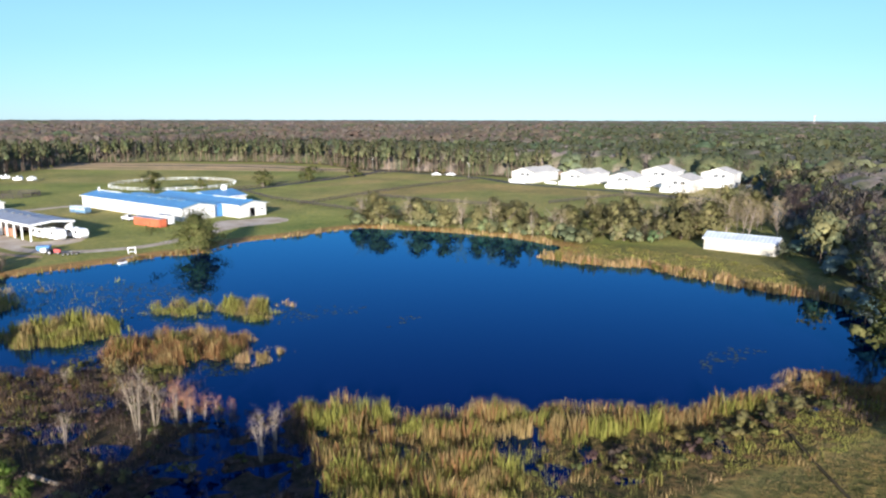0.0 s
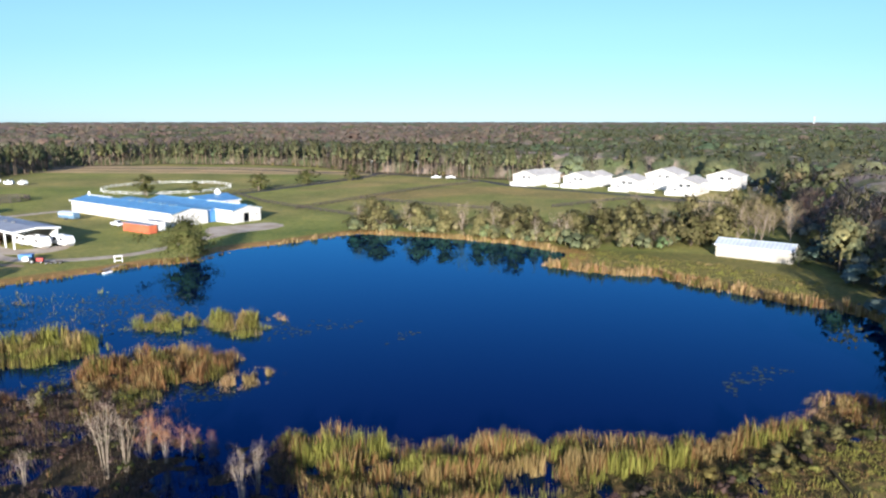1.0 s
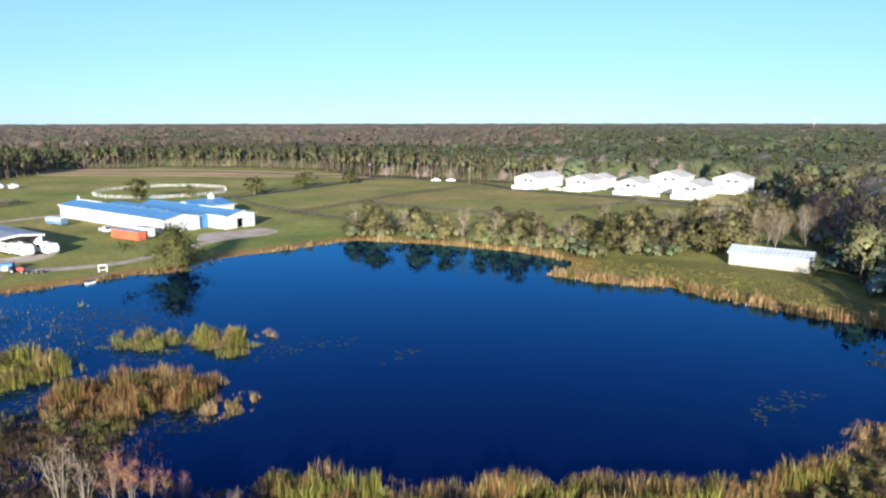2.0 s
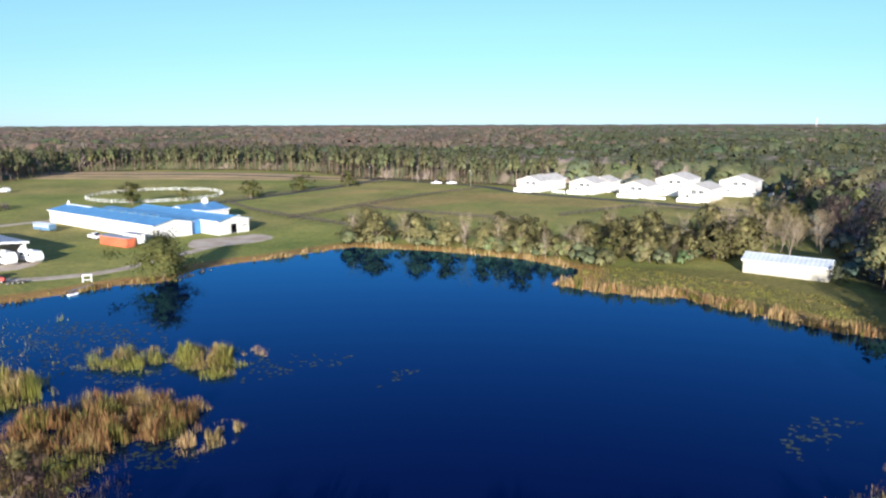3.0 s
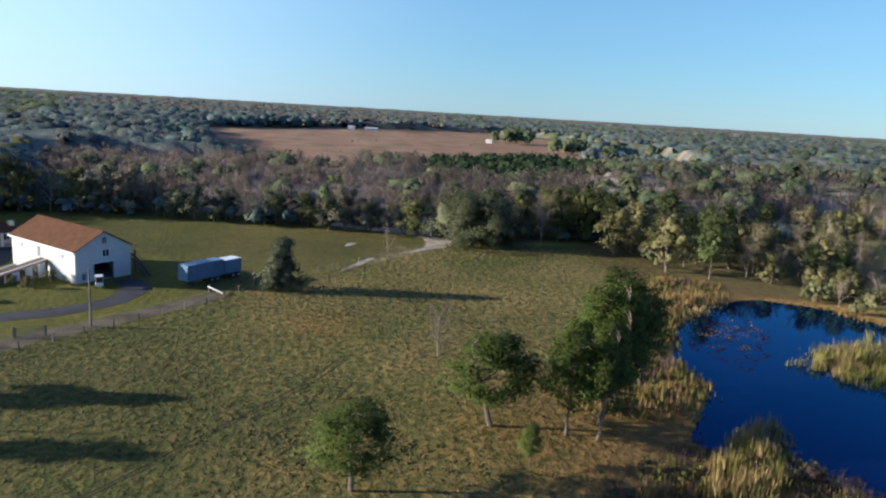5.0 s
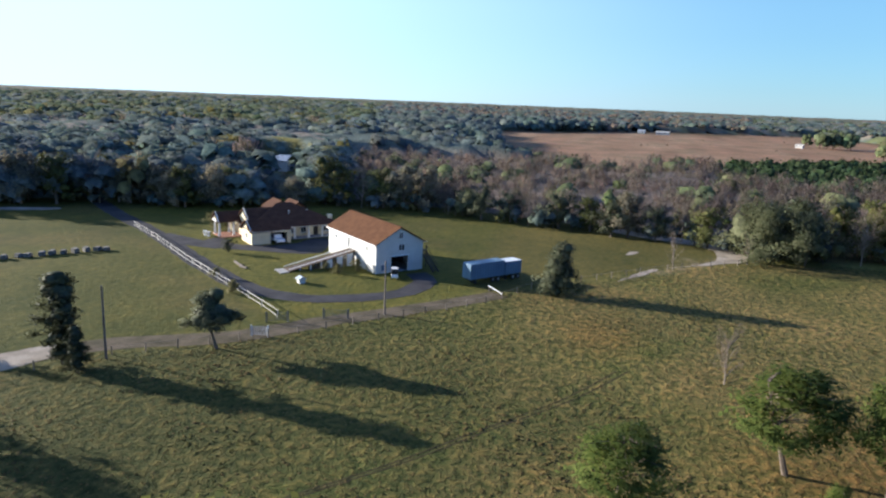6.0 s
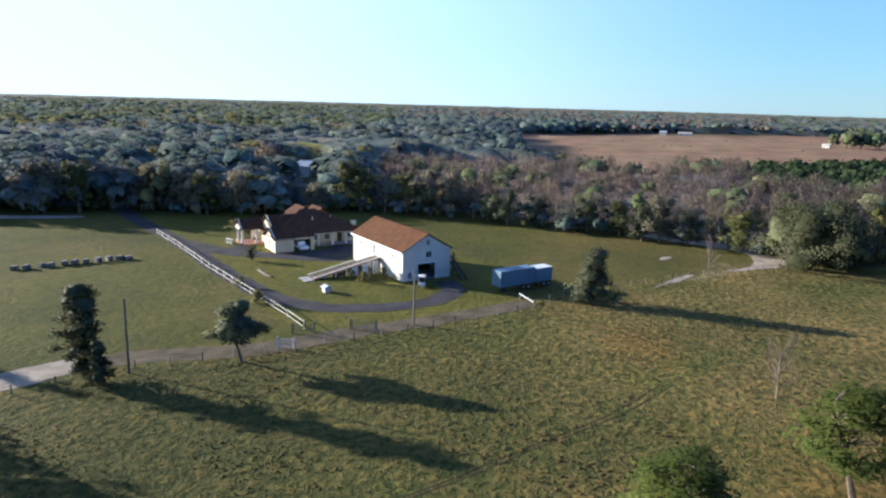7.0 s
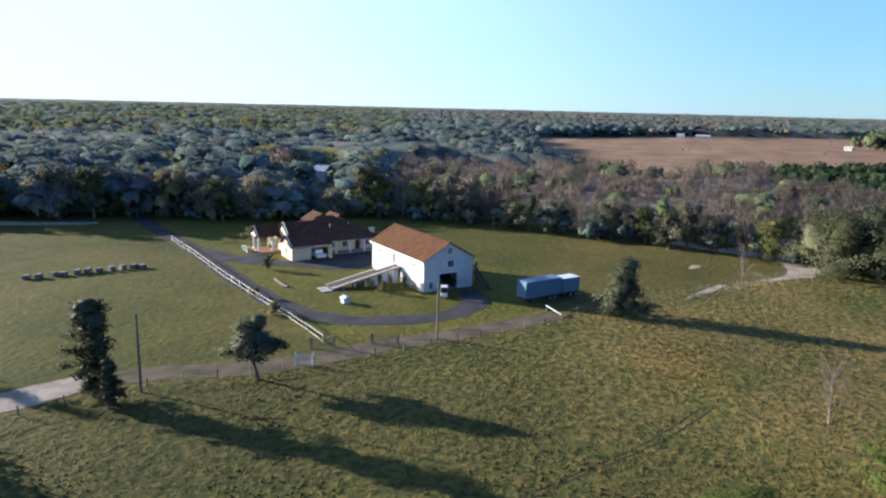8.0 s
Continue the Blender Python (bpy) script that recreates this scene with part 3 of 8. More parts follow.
lay(in_clear, (0.2, 0.215, 0.06))
lay(in_clear * np.clip(0.5 + 0.9 * wavy(fx, fy, 38, 5), 0, 1) * 0.7, (0.26, 0.22, 0.085))
lay(soft(inside(fx, fy, ROUGH), 4), (0.16, 0.128, 0.052))
lay(soft(inside(fx, fy, ROUGH), 4) * np.clip(0.2 + 1.2 * wavy(fx, fy, 17, 8), 0, 1) * 0.7, (0.1, 0.104, 0.032))
# Greener grass by the fence, darkened further in place of tree shadow.
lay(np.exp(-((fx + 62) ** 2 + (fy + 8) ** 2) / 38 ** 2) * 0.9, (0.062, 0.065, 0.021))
lay(soft(inside(fx, fy, WEST_PASTURE), 6), (0.088, 0.086, 0.022))
lay(soft(inside(fx, fy, WEST_PASTURE), 6) * np.clip(1.3 * wavy(fx, fy, 14, 31), 0, 1) * 0.5, (0.105, 0.086, 0.033))
lay(soft(inside(fx, fy, [(-140, 5), (-119, 12), (-122, 18), (-150, 43), (-166, 64), (-192, 64), (-196, 10)]), 3), (0.1, 0.088, 0.028))
lay(soft(inside(fx, fy, YARD), 2), (0.105, 0.1, 0.022))
lay(soft(inside(fx, fy, [(14, 49), (26, 56), (40, 64), (56, 72), (70, 60), (60, 20), (20, 20)]), 4) * 0.85, (0.15, 0.12, 0.045))
lay(soft(inside(fx, fy, BANK), 4), (0.165, 0.15, 0.05))
lay(soft(np.abs(pond_d - 2.5) - 3.5, 3) * in_clear, (0.28, 0.17, 0.065))
lay(soft(inside(fx, fy, [(-126, 108), (-120, 132), (-140, 156), (-170, 178), (-204, 180), (-200, 100), (-150, 92), (-128, 92)]), 6) * 0.85, (0.11, 0.08, 0.04))
lay(soft(inside(fx, fy, BELT), 4), (0.1, 0.075, 0.035))
lay(soft(inside(fx, fy, MARSH), 3), (0.062, 0.046, 0.04))
lay(soft(inside(fx, fy, FAR_FIELD), 20), (0.25, 0.155, 0.108))
lay(soft(inside(fx, fy, FAR_FIELD), 20) * np.clip(wavy(fx, fy, 30, 2), 0, 1) * 0.7, (0.33, 0.235, 0.168))
lay(soft(inside(fx, fy, FAR_FIELD), 20) * np.clip(wavy(fx * 0.5, fy, 17, 6) - 0.2, 0, 1) * 0.6, (0.17, 0.1, 0.07))
lay(soft(along(fx, fy, [(-52, 12), (-60.3, 18.5), (-67.9, 23.5), (-79.4, 31.3), (-98.5, 40.1), (-114, 53)]) - 0.6, 2.2) * 0.75, (0.06, 0.085, 0.022))
lay(np.exp(-((fx + 103) ** 2 + ((fy - 33) * 1.6) ** 2) / 8 ** 2) * 0.8, (0.2, 0.125, 0.045))
lay(soft(along(fx, fy, [(-139, 36), (-147, 42), (-156, 49), (-166, 55)]) - 0.8, 3.0) * np.clip(0.55 + 0.6 * wavy(fx, fy, 4, 44), 0, 1), (0.26, 0.21, 0.15))
lay(soft(along(fx, fy, [(-150, 46), (-158, 44), (-164, 49)]) - 0.5, 2.4) * np.clip(0.3 + 0.7 * wavy(fx, fy, 3, 46), 0, 1), (0.24, 0.2, 0.14))
lay(np.exp(-((fx + 68) ** 2 + (fy - 60) ** 2) / 15 ** 2) * 0.85, (0.135, 0.088, 0.036))
for line in PADDOCK_LINES:
    lay(soft(along(fx, fy, line) - 0.5, 2.6) * 0.75, (0.075, 0.07, 0.035))
lay(soft(inside(fx, fy, [(-320, 446), (-220, 428), (-156, 426), (-106, 420), (-62, 418), (-38, 412), (-60, 440), (-110, 470), (-180, 486), (-255, 488), (-320, 482)]), 5) * 0.9, (0.46, 0.33, 0.19))
lay(soft(along(fx, fy, [(-300, 452), (-236, 448), (-168, 444), (-112, 432), (-70, 424)]) - 2.0, 3) * 0.8, (0.09, 0.07, 0.04))
lay(soft(along(fx, fy, [(-20, 300), (20, 330), (60, 300)]) - 14, 12) * 0.6, (0.3, 0.21, 0.09))
lay(soft(along(fx, fy, [(-60, 330), (-20, 372), (10, 352)]) - 8, 8) * 0.5, (0.3, 0.22, 0.1))
lay(soft(pond_d + 2.5, 3), (0.05, 0.04, 0.025))
nx, ny = len(gx), len(gy)
ii = (np.arange(ny - 1)[:, None] * nx + np.arange(nx - 1)[None]).ravel()
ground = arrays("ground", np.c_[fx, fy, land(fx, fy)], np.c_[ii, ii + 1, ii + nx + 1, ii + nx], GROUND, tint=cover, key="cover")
rough_grass = 0.15 + 0.85 * np.maximum(soft(inside(fx, fy, ROUGH), 4), soft(inside(fx, fy, BELT), 4))
at = ground.data.attributes.new("rough_grass", "FLOAT", "POINT")
at.data.foreach_set("value", rough_grass.astype(np.float32))
ground.data.shade_smooth()
tagged(ground, "flat winter pasture, rough brown grass and woodland floor", "ground", kind="structure")


def water_sheet(outline, name="pond"):
    p = np.array(outline)
    (x0, y0), (x1, y1) = p.min(0) - 12, p.max(0) + 12
    bm = bmesh.new()
    slab(bm, [(x0, y0, -0.25), (x1, y0, -0.25), (x1, y1, -0.25), (x0, y1, -0.25)], 0.02)
    return tagged(part(name, bm, WATER), "still deep blue pond water reflecting sky and trees", "water", kind="structure")


water_sheet(POND + POOL_A + POOL_B)

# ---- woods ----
# The blue-grey oak tone holds distance haze in its base colour.
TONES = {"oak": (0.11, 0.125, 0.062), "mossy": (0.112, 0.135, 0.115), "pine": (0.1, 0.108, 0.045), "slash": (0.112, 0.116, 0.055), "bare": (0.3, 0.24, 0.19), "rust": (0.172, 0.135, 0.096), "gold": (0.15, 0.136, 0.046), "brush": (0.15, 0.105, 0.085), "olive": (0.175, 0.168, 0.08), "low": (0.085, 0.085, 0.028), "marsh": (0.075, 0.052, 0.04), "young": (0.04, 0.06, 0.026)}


def cards(centres, size, r, out=None, thin=1.0, bias=1.0):
    """Small leaf-like quads about their centres, which face outwards from the crown, each a little its own way."""
    n = len(centres)
    nrm = r.normal(size=(n, 3)) * 0.55
    if out is not None:
        nrm = nrm + bias * out / (np.linalg.norm(out, axis=1, keepdims=True) + 1e-6)
        nrm *= np.where((nrm * out).sum(1, keepdims=True) < 0, -1, 1)
    nrm /= np.linalg.norm(nrm, axis=1, keepdims=True)
    a = np.cross(nrm, r.normal(size=(n, 3)))
    a /= np.linalg.norm(a, axis=1, keepdims=True)
    b = np.cross(nrm, a)
    s = size * r.uniform(0.6, 1.4, (n, 1))
    a, b = a * s, b * s * thin
    v = np.stack([centres - a * 0.9 - b * 0.3, centres + a * 0.15 - b * 0.9, centres + a - b * 0.1, centres + b * 0.8 - a * 0.1], 1)
    return v.reshape(-1, 3), np.arange(4 * n).reshape(-1, 4)


def twigs(p, foot, length, r, width):
    """Thin upright blades for the twigs of a leafless crown, which lean away from the foot of their limb."""
    n = len(p)
    d = unit(p - foot) * 0.5 + r.normal(size=(n, 3)) * 0.24 + (0, 0, 0.12)
    d *= length * r.uniform(0.6, 1.3, (n, 1)) / np.linalg.norm(d, axis=1, keepdims=True)
    w = np.cross(d, r.normal(size=(n, 3)))
    w *= width / np.linalg.norm(w, axis=1, keepdims=True)
    v = np.stack([p - d * 0.5 - w, p - d * 0.5 + w, p + d * 0.3 + w * 0.7, p + d * 0.5 - w * 0.2], 1)
    return v.reshape(-1, 3), np.arange(4 * n).reshape(-1, 4)


def crown_points(kind, n, r):
    """Centres of leaf clumps in a crown of a tree one unit high."""
    if kind in ("oak", "gold", "bush", "mossy", "olive"):
        lobes = np.c_[r.normal(size=(34, 2)) * 0.21, np.linspace(0.15, 0.9, 34)]
        lobes[:, :2] *= np.sqrt(1.15 - (lobes[:, 2:] - 0.45) ** 2 * 4)
        if kind == "bush":
            m = 20 if n < 3000 else 54
            lobes = np.c_[r.normal(size=(m, 2)) * 0.25, np.linspace(0.15, 0.84, m)]
            lobes[:, :2] *= np.sqrt(np.maximum(0.15, 1.1 - np.maximum(0, lobes[:, 2:] - 0.35) ** 2 * 4))
        d = r.normal(size=(n, 3))
        d /= np.linalg.norm(d, axis=1, keepdims=True)
        p = lobes[r.randint(len(lobes), size=n)] + d * r.uniform(0.02, 0.21 if kind == "bush" else 0.15, (n, 1)) * (1, 1, 0.85)
        p[:, 2] = np.clip(p[:, 2], 0.06 if kind == "bush" else 0.1, 1.0)
        return p
    if kind == "canopy":
        # a broad drooping tier under a smaller dome set to one side
        ang, u = r.uniform(0, 6.283, 44), np.sqrt(r.uniform(0, 1, 44))
        dome = np.arange(44) % 3 == 0
        reach = u * np.where(dome, 0.15, 0.34)
        lobes = np.c_[np.cos(ang) * reach + np.where(dome, 0.07, 0.04), np.sin(ang) * reach, np.where(dome, 0.86 - 0.14 * u * u, 0.64 - 0.2 * u * u) + r.normal(0, 0.03, 44)]
        p = lobes[r.randint(44, size=n)] + unit(r.normal(size=(n, 3))) * r.uniform(0.0, 0.09, (n, 1)) * (1.15, 1.15, 0.8)
        p[:, 2] = np.clip(p[:, 2], 0.3, 1.0)
        return p
    if kind == "cone":
        lobes = np.c_[r.normal(size=(70, 2)) * 0.17, np.linspace(0.1, 0.92, 70)]
        lobes[:, :2] *= (1.12 - lobes[:, 2:]) * r.uniform(0.6, 1.2, (70, 1))
        p = lobes[r.randint(70, size=n)] + unit(r.normal(size=(n, 3))) * r.uniform(0.03, 0.11, (n, 1))
        p[:, 2] = np.clip(p[:, 2], 0.02, 1.0)
        return p
    if kind == "column":
        ang, lift = np.arange(46) * 2.4 + r.normal(0, 0.4, 46), np.linspace(0.09, 0.94, 46)
        reach = 0.15 * np.minimum(1, (1.08 - lift) * 2.6) * r.uniform(0.15, 1.15, 46)
        lobes = np.c_[np.cos(ang) * reach, np.sin(ang) * reach, lift]
        p = lobes[r.randint(46, size=n)] + unit(r.normal(size=(n, 3))) * r.uniform(0.0, 0.065, (n, 1)) * (1.1, 1.1, 0.8)
        p[:, 2] = np.clip(p[:, 2], 0.03, 1.0)
        return p
    if kind == "pine":
        m = 34
        tiers = np.linspace(0.3, 0.95, m) + r.normal(0, 0.02, m)
        k = r.randint(m, size=n)
        ang = (np.arange(m) * 2.4 + r.normal(0, 0.4, m))[k]
        full = 0.38 * np.minimum(1, (1.05 - tiers) * 1.7) ** 0.6 * r.uniform(0.35, 1.05, m)
        reach = full[k] * r.uniform(0.35, 1, n)
        puff = r.normal(size=(n, 3)) * (0.05, 0.05, 0.032)
        return np.c_[np.cos(ang) * reach, np.sin(ang) * reach, tiers[k] + reach * 0.2] + puff
    if kind == "slash":
        m = 14
        tiers = np.linspace(0.56, 0.95, m) + r.normal(0, 0.02, m)
        k = r.randint(m, size=n)
        ang = (np.arange(m) * 2.4 + r.normal(0, 0.4, m))[k]
        reach = (0.2 * np.minimum(1, (1.05 - tiers) * 3.2) * r.uniform(0.4, 1.1, m))[k] * r.uniform(0.2, 1, n)
        return np.c_[np.cos(ang) * reach, np.sin(ang) * reach, tiers[k] + reach * 0.15] + r.normal(size=(n, 3)) * (0.035, 0.035, 0.022)
    if kind == "tufted":
        m = 44
        tiers = np.linspace(0.34, 0.93, m) + r.normal(0, 0.025, m)
        full = (0.46 * np.minimum(1, (1.1 - tiers) * 1.35) ** 0.7 * np.minimum(1, (tiers - 0.12) * 3)) * r.uniform(0.6, 1.05, m)
        k, tuft = r.randint(m, size=n), r.randint(9, size=n)
        side = r.uniform(-0.5, 0.5, (m, 9))[k, tuft]
        ang = (np.arange(m) * 2.4 + r.normal(0, 0.5, m))[k] + side * 0.9
        reach = full[k] * (0.35 + 0.65 * np.sqrt((tuft + 0.6) / 9)) * (1 - 0.35 * np.abs(side))
        lift = r.uniform(-0.02, 0.05, (m, 9))[k, tuft]
        return np.c_[np.cos(ang) * reach, np.sin(ang) * reach, tiers[k] + reach * 0.22 + lift] + r.normal(size=(n, 3)) * (0.03, 0.03, 0.02)
    m = 16
    limbs = np.linspace(0.2, 0.82, m)
    k = r.randint(m, size=n)
    ang, u = (np.arange(m) * 2.4 + r.normal(0, 0.5, m))[k] + r.normal(0, 0.3, n), np.sqrt(r.uniform(0.05, 1, n))
    reach = u * (0.3 * np.sqrt(1.0 - (limbs * 1.7 - 0.75) ** 2 * 0.85) * r.uniform(0.6, 1.0, m))[k]
    return np.c_[np.cos(ang) * reach, np.sin(ang) * reach, np.minimum(limbs[k] + u * 0.2 + r.normal(0, 0.03, n), 1.0)]


GOLD = (1 + 5 ** 0.5) / 2
ICO = np.array([(-1, GOLD, 0), (1, GOLD, 0), (-1, -GOLD, 0), (1, -GOLD, 0), (0, -1, GOLD), (0, 1, GOLD), (0, -1, -GOLD), (0, 1, -GOLD), (GOLD, 0, -1), (GOLD, 0, 1), (-GOLD, 0, -1), (-GOLD, 0, 1)]) / 1.902
ICO_FACES = np.array([(0, 11, 5), (0, 5, 1), (0, 1, 7), (0, 7, 10), (0, 10, 11), (1, 5, 9), (5, 11, 4), (11, 10, 2), (10, 7, 6), (7, 1, 8), (3, 9, 4), (3, 4, 2), (3, 2, 6), (3, 6, 8), (3, 8, 9), (4, 9, 5), (2, 4, 11), (6, 2, 10), (8, 6, 7), (9, 8, 1)])


ICO_UPPER = ICO_FACES[ICO[ICO_FACES][:, :, 2].mean(1) > 0.05]
ICO_FACES = ICO_FACES[ICO[ICO_FACES][:, :, 2].mean(1) > -0.3]


def unit(v):
    return v / (np.linalg.norm(v, axis=1, keepdims=True) + 1e-9)


def lumps_of(kind, count, r, tops):
    """Centres and radii of the leaf masses that make up a crown one unit high."""
    u = (np.arange(count) + 0.5) / count
    a = 2.4 * np.arange(count) + r.uniform(0, 6.28)
    if kind in ("pine", "slash"):
        z = (0.46 + 0.46 * u) if kind == "slash" else (0.35 + 0.56 * u)
        w = np.minimum(1, (1.14 - z) * 2.2) * r.uniform(0.7, 1.15, count)
        c = np.c_[0.05 * np.cos(a) * w, 0.05 * np.sin(a) * w, z]
        return c, np.c_[0.074 * w, 0.074 * w, np.full(count, 0.26 / (1 + 0.35 * count)) + 0.04]
    z = (0.26 + 0.54 * u) if not tops else (0.52 + 0.3 * u)
    k = 0.23 * np.sqrt(np.maximum(0.1, 1.0 - ((z - 0.42) * 1.9) ** 2)) * r.uniform(0.6, 1.15, count)
    c = np.c_[k * np.cos(a), k * np.sin(a), z]
    w = (0.3 / (1 + 0.09 * count)) * r.uniform(0.8, 1.25, (count, 1))
    return c, np.c_[w, w, w * (1.7 if tops else 1.35)]


def masses(c, rad, r, fill=0.85, upper=False):
    """Uneven rounded lumps, or their upper halves."""
    faces = ICO_UPPER if upper else ICO_FACES
    V = (ICO[None] * r.uniform(*((0.88, 1.12) if upper else (0.75, 1.2)), (len(c), 12, 1)) * rad[:, None] * fill + c[:, None]).reshape(-1, 3)
    F = (faces[None] + 12 * np.arange(len(c))[:, None, None]).reshape(-1, 3)
    return V, F, np.repeat(c, 12, 0)


def template(kind, n, size, seed, tops, lumps, bushy=1.5, fill=0.85):
    """A simple tree of a wood: trunk, leaf masses and outer leaf clumps, its corners' normals and which corners are trunk. tops: the upper crown alone."""
    r = np.random.RandomState(seed)
    base = {"rust": "mossy", "brush": "bare"}.get(kind, kind)
    t, mv, mn = np.zeros((0, 3), int), np.zeros((0, 3)), np.zeros((0, 3))
    if base == "bare":
        n = int(n * bushy)
        p = crown_points(base, n * 6, r)
        if tops:
            p = p[p[:, 2] > np.quantile(p[:, 2], 0.4)]
        p = p[r.permutation(len(p))[:n]]
        v, f = twigs(p, np.c_[p[:, :2] * 0.3, p[:, 2] - 0.35], size * 2.6, r, size * 0.13)
        vn = unit(np.repeat(p - (0, 0, 0.4), 4, 0) + (0, 0, 0.45))
    else:
        c, rad = lumps_of(base, lumps, r, tops)
        k, d = r.randint(lumps, size=n), unit(r.normal(size=(n, 3)))
        d[:, 2] = np.where(r.uniform(size=n) < 0.6, np.abs(d[:, 2]), d[:, 2])
        p = c[k] + rad[k] * d * r.uniform(0.85, 1.25, (n, 1))
        v, f = cards(p, size, r, d, 0.75, 1.1)
        mv, t, mc = masses(c, rad, r, fill, tops)
        core = c.mean(0) - (0, 0, 0.1)
        lift = (0, 0, 1.5 if tops else 0.9)
        vn = unit(0.5 * np.repeat(d, 4, 0) + 0.45 * unit(v - core) + lift)
        mn = unit(0.5 * unit(mv - mc) + 0.45 * unit(mv - core) + lift)
    w, top = (0.014 if base not in ("oak", "mossy") else 0.018), 0.85
    tv, tf = [], []
    for k in range(3):
        a0, a1 = 2.094 * k, 2.094 * (k + 1)
        tf.append(np.arange(4) + 4 * k)
        tv += [(w * math.cos(a0), w * math.sin(a0), 0), (w * math.cos(a1), w * math.sin(a1), 0), (w * 0.4 * math.cos(a1), w * 0.4 * math.sin(a1), top), (w * 0.4 * math.cos(a0), w * 0.4 * math.sin(a0), top)]
    tv = np.array(tv)
    if tops:
        return np.r_[v, mv], f, np.zeros(len(v) + len(mv)), t + len(v), np.r_[vn, mn]
    nv = 12 + len(v)
    return np.r_[tv, v, mv], np.r_[np.array(tf), f + 12], np.r_[np.ones(12), np.zeros(len(v) + len(mv))], t + nv, np.r_[unit(tv * (1, 1, 0)), vn, mn]


def wood(name, xs, ys, kinds, heights, n, size, label, seed, tops=False, lumps=3, bushy=1.5, broad=1.0, fill=0.85):
    """Many trees of a wood in one mesh."""
    r = np.random.RandomState(seed)
    V, F, G, T, N, at = [], [], [], [], [], 0
    for kind in sorted(set(kinds)):
        k = np.array([q == kind for q in kinds])
        for variant in range(5):
            tv, tf, trunk, tt, tn = template(kind, n, size * (0.85 if kind in ("pine", "slash") else 1.0), seed * 31 + variant, tops, lumps, bushy, fill)
            m = np.where(k)[0]
            m = m[r.permutation(len(m)) % 5 == variant] if len(m) > 5 else (m if variant == 0 else m[:0])
            if not len(m):
                continue
            ang, h, wide = r.uniform(0, 6.283, len(m)), heights[m], r.uniform(0.85, 1.5, len(m)) * broad * {"mossy": 1.35, "oak": 1.15}.get(kind, 1.0)
            c, s = np.cos(ang)[:, None], np.sin(ang)[:, None]
            x = (tv[:, 0] * c - tv[:, 1] * s) * (h * wide)[:, None] + xs[m][:, None]
            y = (tv[:, 0] * s + tv[:, 1] * c) * (h * wide)[:, None] + ys[m][:, None]
            z = tv[:, 2] * h[:, None]
            V.append(np.stack([x, y, z], -1).reshape(-1, 3))
            N.append(np.stack([tn[:, 0] * c - tn[:, 1] * s, tn[:, 0] * s + tn[:, 1] * c, tn[:, 2] + 0 * c], -1).reshape(-1, 3))
            F.append((tf[None] + (at + np.arange(len(m)) * len(tv))[:, None, None]).reshape(-1, 4))
            G.append((tt[None] + (at + np.arange(len(m)) * len(tv))[:, None, None]).reshape(-1, 3))
            at += len(m) * len(tv)
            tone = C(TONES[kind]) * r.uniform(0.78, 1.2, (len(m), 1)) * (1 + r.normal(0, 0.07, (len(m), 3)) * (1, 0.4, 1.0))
            bark = {"oak": C((0.1, 0.08, 0.065)), "slash": C((0.3, 0.225, 0.165))}.get(kind, C((0.2, 0.155, 0.12)))
            mottle = 1 + 0.2 * np.random.RandomState(seed + variant).normal(size=(1, len(tv), 1)).clip(-1.5, 1.8)
            T.append((tone[:, None] * mottle * (1 - trunk)[None, :, None] + bark * trunk[None, :, None]).reshape(-1, 3))
    ob = arrays(name, np.concatenate(V), np.concatenate(F), WOODS, tint=np.concatenate(T), tris=np.concatenate(G), normals=np.concatenate(N), inner=WOODS_CORE)
    return tagged(ob, label, "woodland", kind="stuff")


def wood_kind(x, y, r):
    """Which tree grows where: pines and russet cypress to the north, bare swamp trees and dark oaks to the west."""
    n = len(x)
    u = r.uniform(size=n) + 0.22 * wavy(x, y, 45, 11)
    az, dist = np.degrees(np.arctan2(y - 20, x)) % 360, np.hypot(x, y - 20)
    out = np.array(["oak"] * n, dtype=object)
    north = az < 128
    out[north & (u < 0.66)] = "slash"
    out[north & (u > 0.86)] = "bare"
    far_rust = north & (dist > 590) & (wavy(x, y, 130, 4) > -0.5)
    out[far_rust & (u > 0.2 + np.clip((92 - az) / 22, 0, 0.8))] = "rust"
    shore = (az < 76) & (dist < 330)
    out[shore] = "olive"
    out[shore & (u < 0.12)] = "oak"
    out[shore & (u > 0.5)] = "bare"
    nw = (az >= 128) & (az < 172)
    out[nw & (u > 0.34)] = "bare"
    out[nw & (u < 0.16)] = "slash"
    # Farther out, many trees take the oak tone paled for haze.
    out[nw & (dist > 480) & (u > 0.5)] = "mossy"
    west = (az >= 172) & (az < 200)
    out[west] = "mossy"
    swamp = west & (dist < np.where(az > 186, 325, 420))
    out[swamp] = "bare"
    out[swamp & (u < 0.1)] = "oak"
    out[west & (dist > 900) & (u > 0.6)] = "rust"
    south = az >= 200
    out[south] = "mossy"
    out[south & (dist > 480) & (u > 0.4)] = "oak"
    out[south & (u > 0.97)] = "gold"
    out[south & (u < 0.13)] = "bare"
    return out


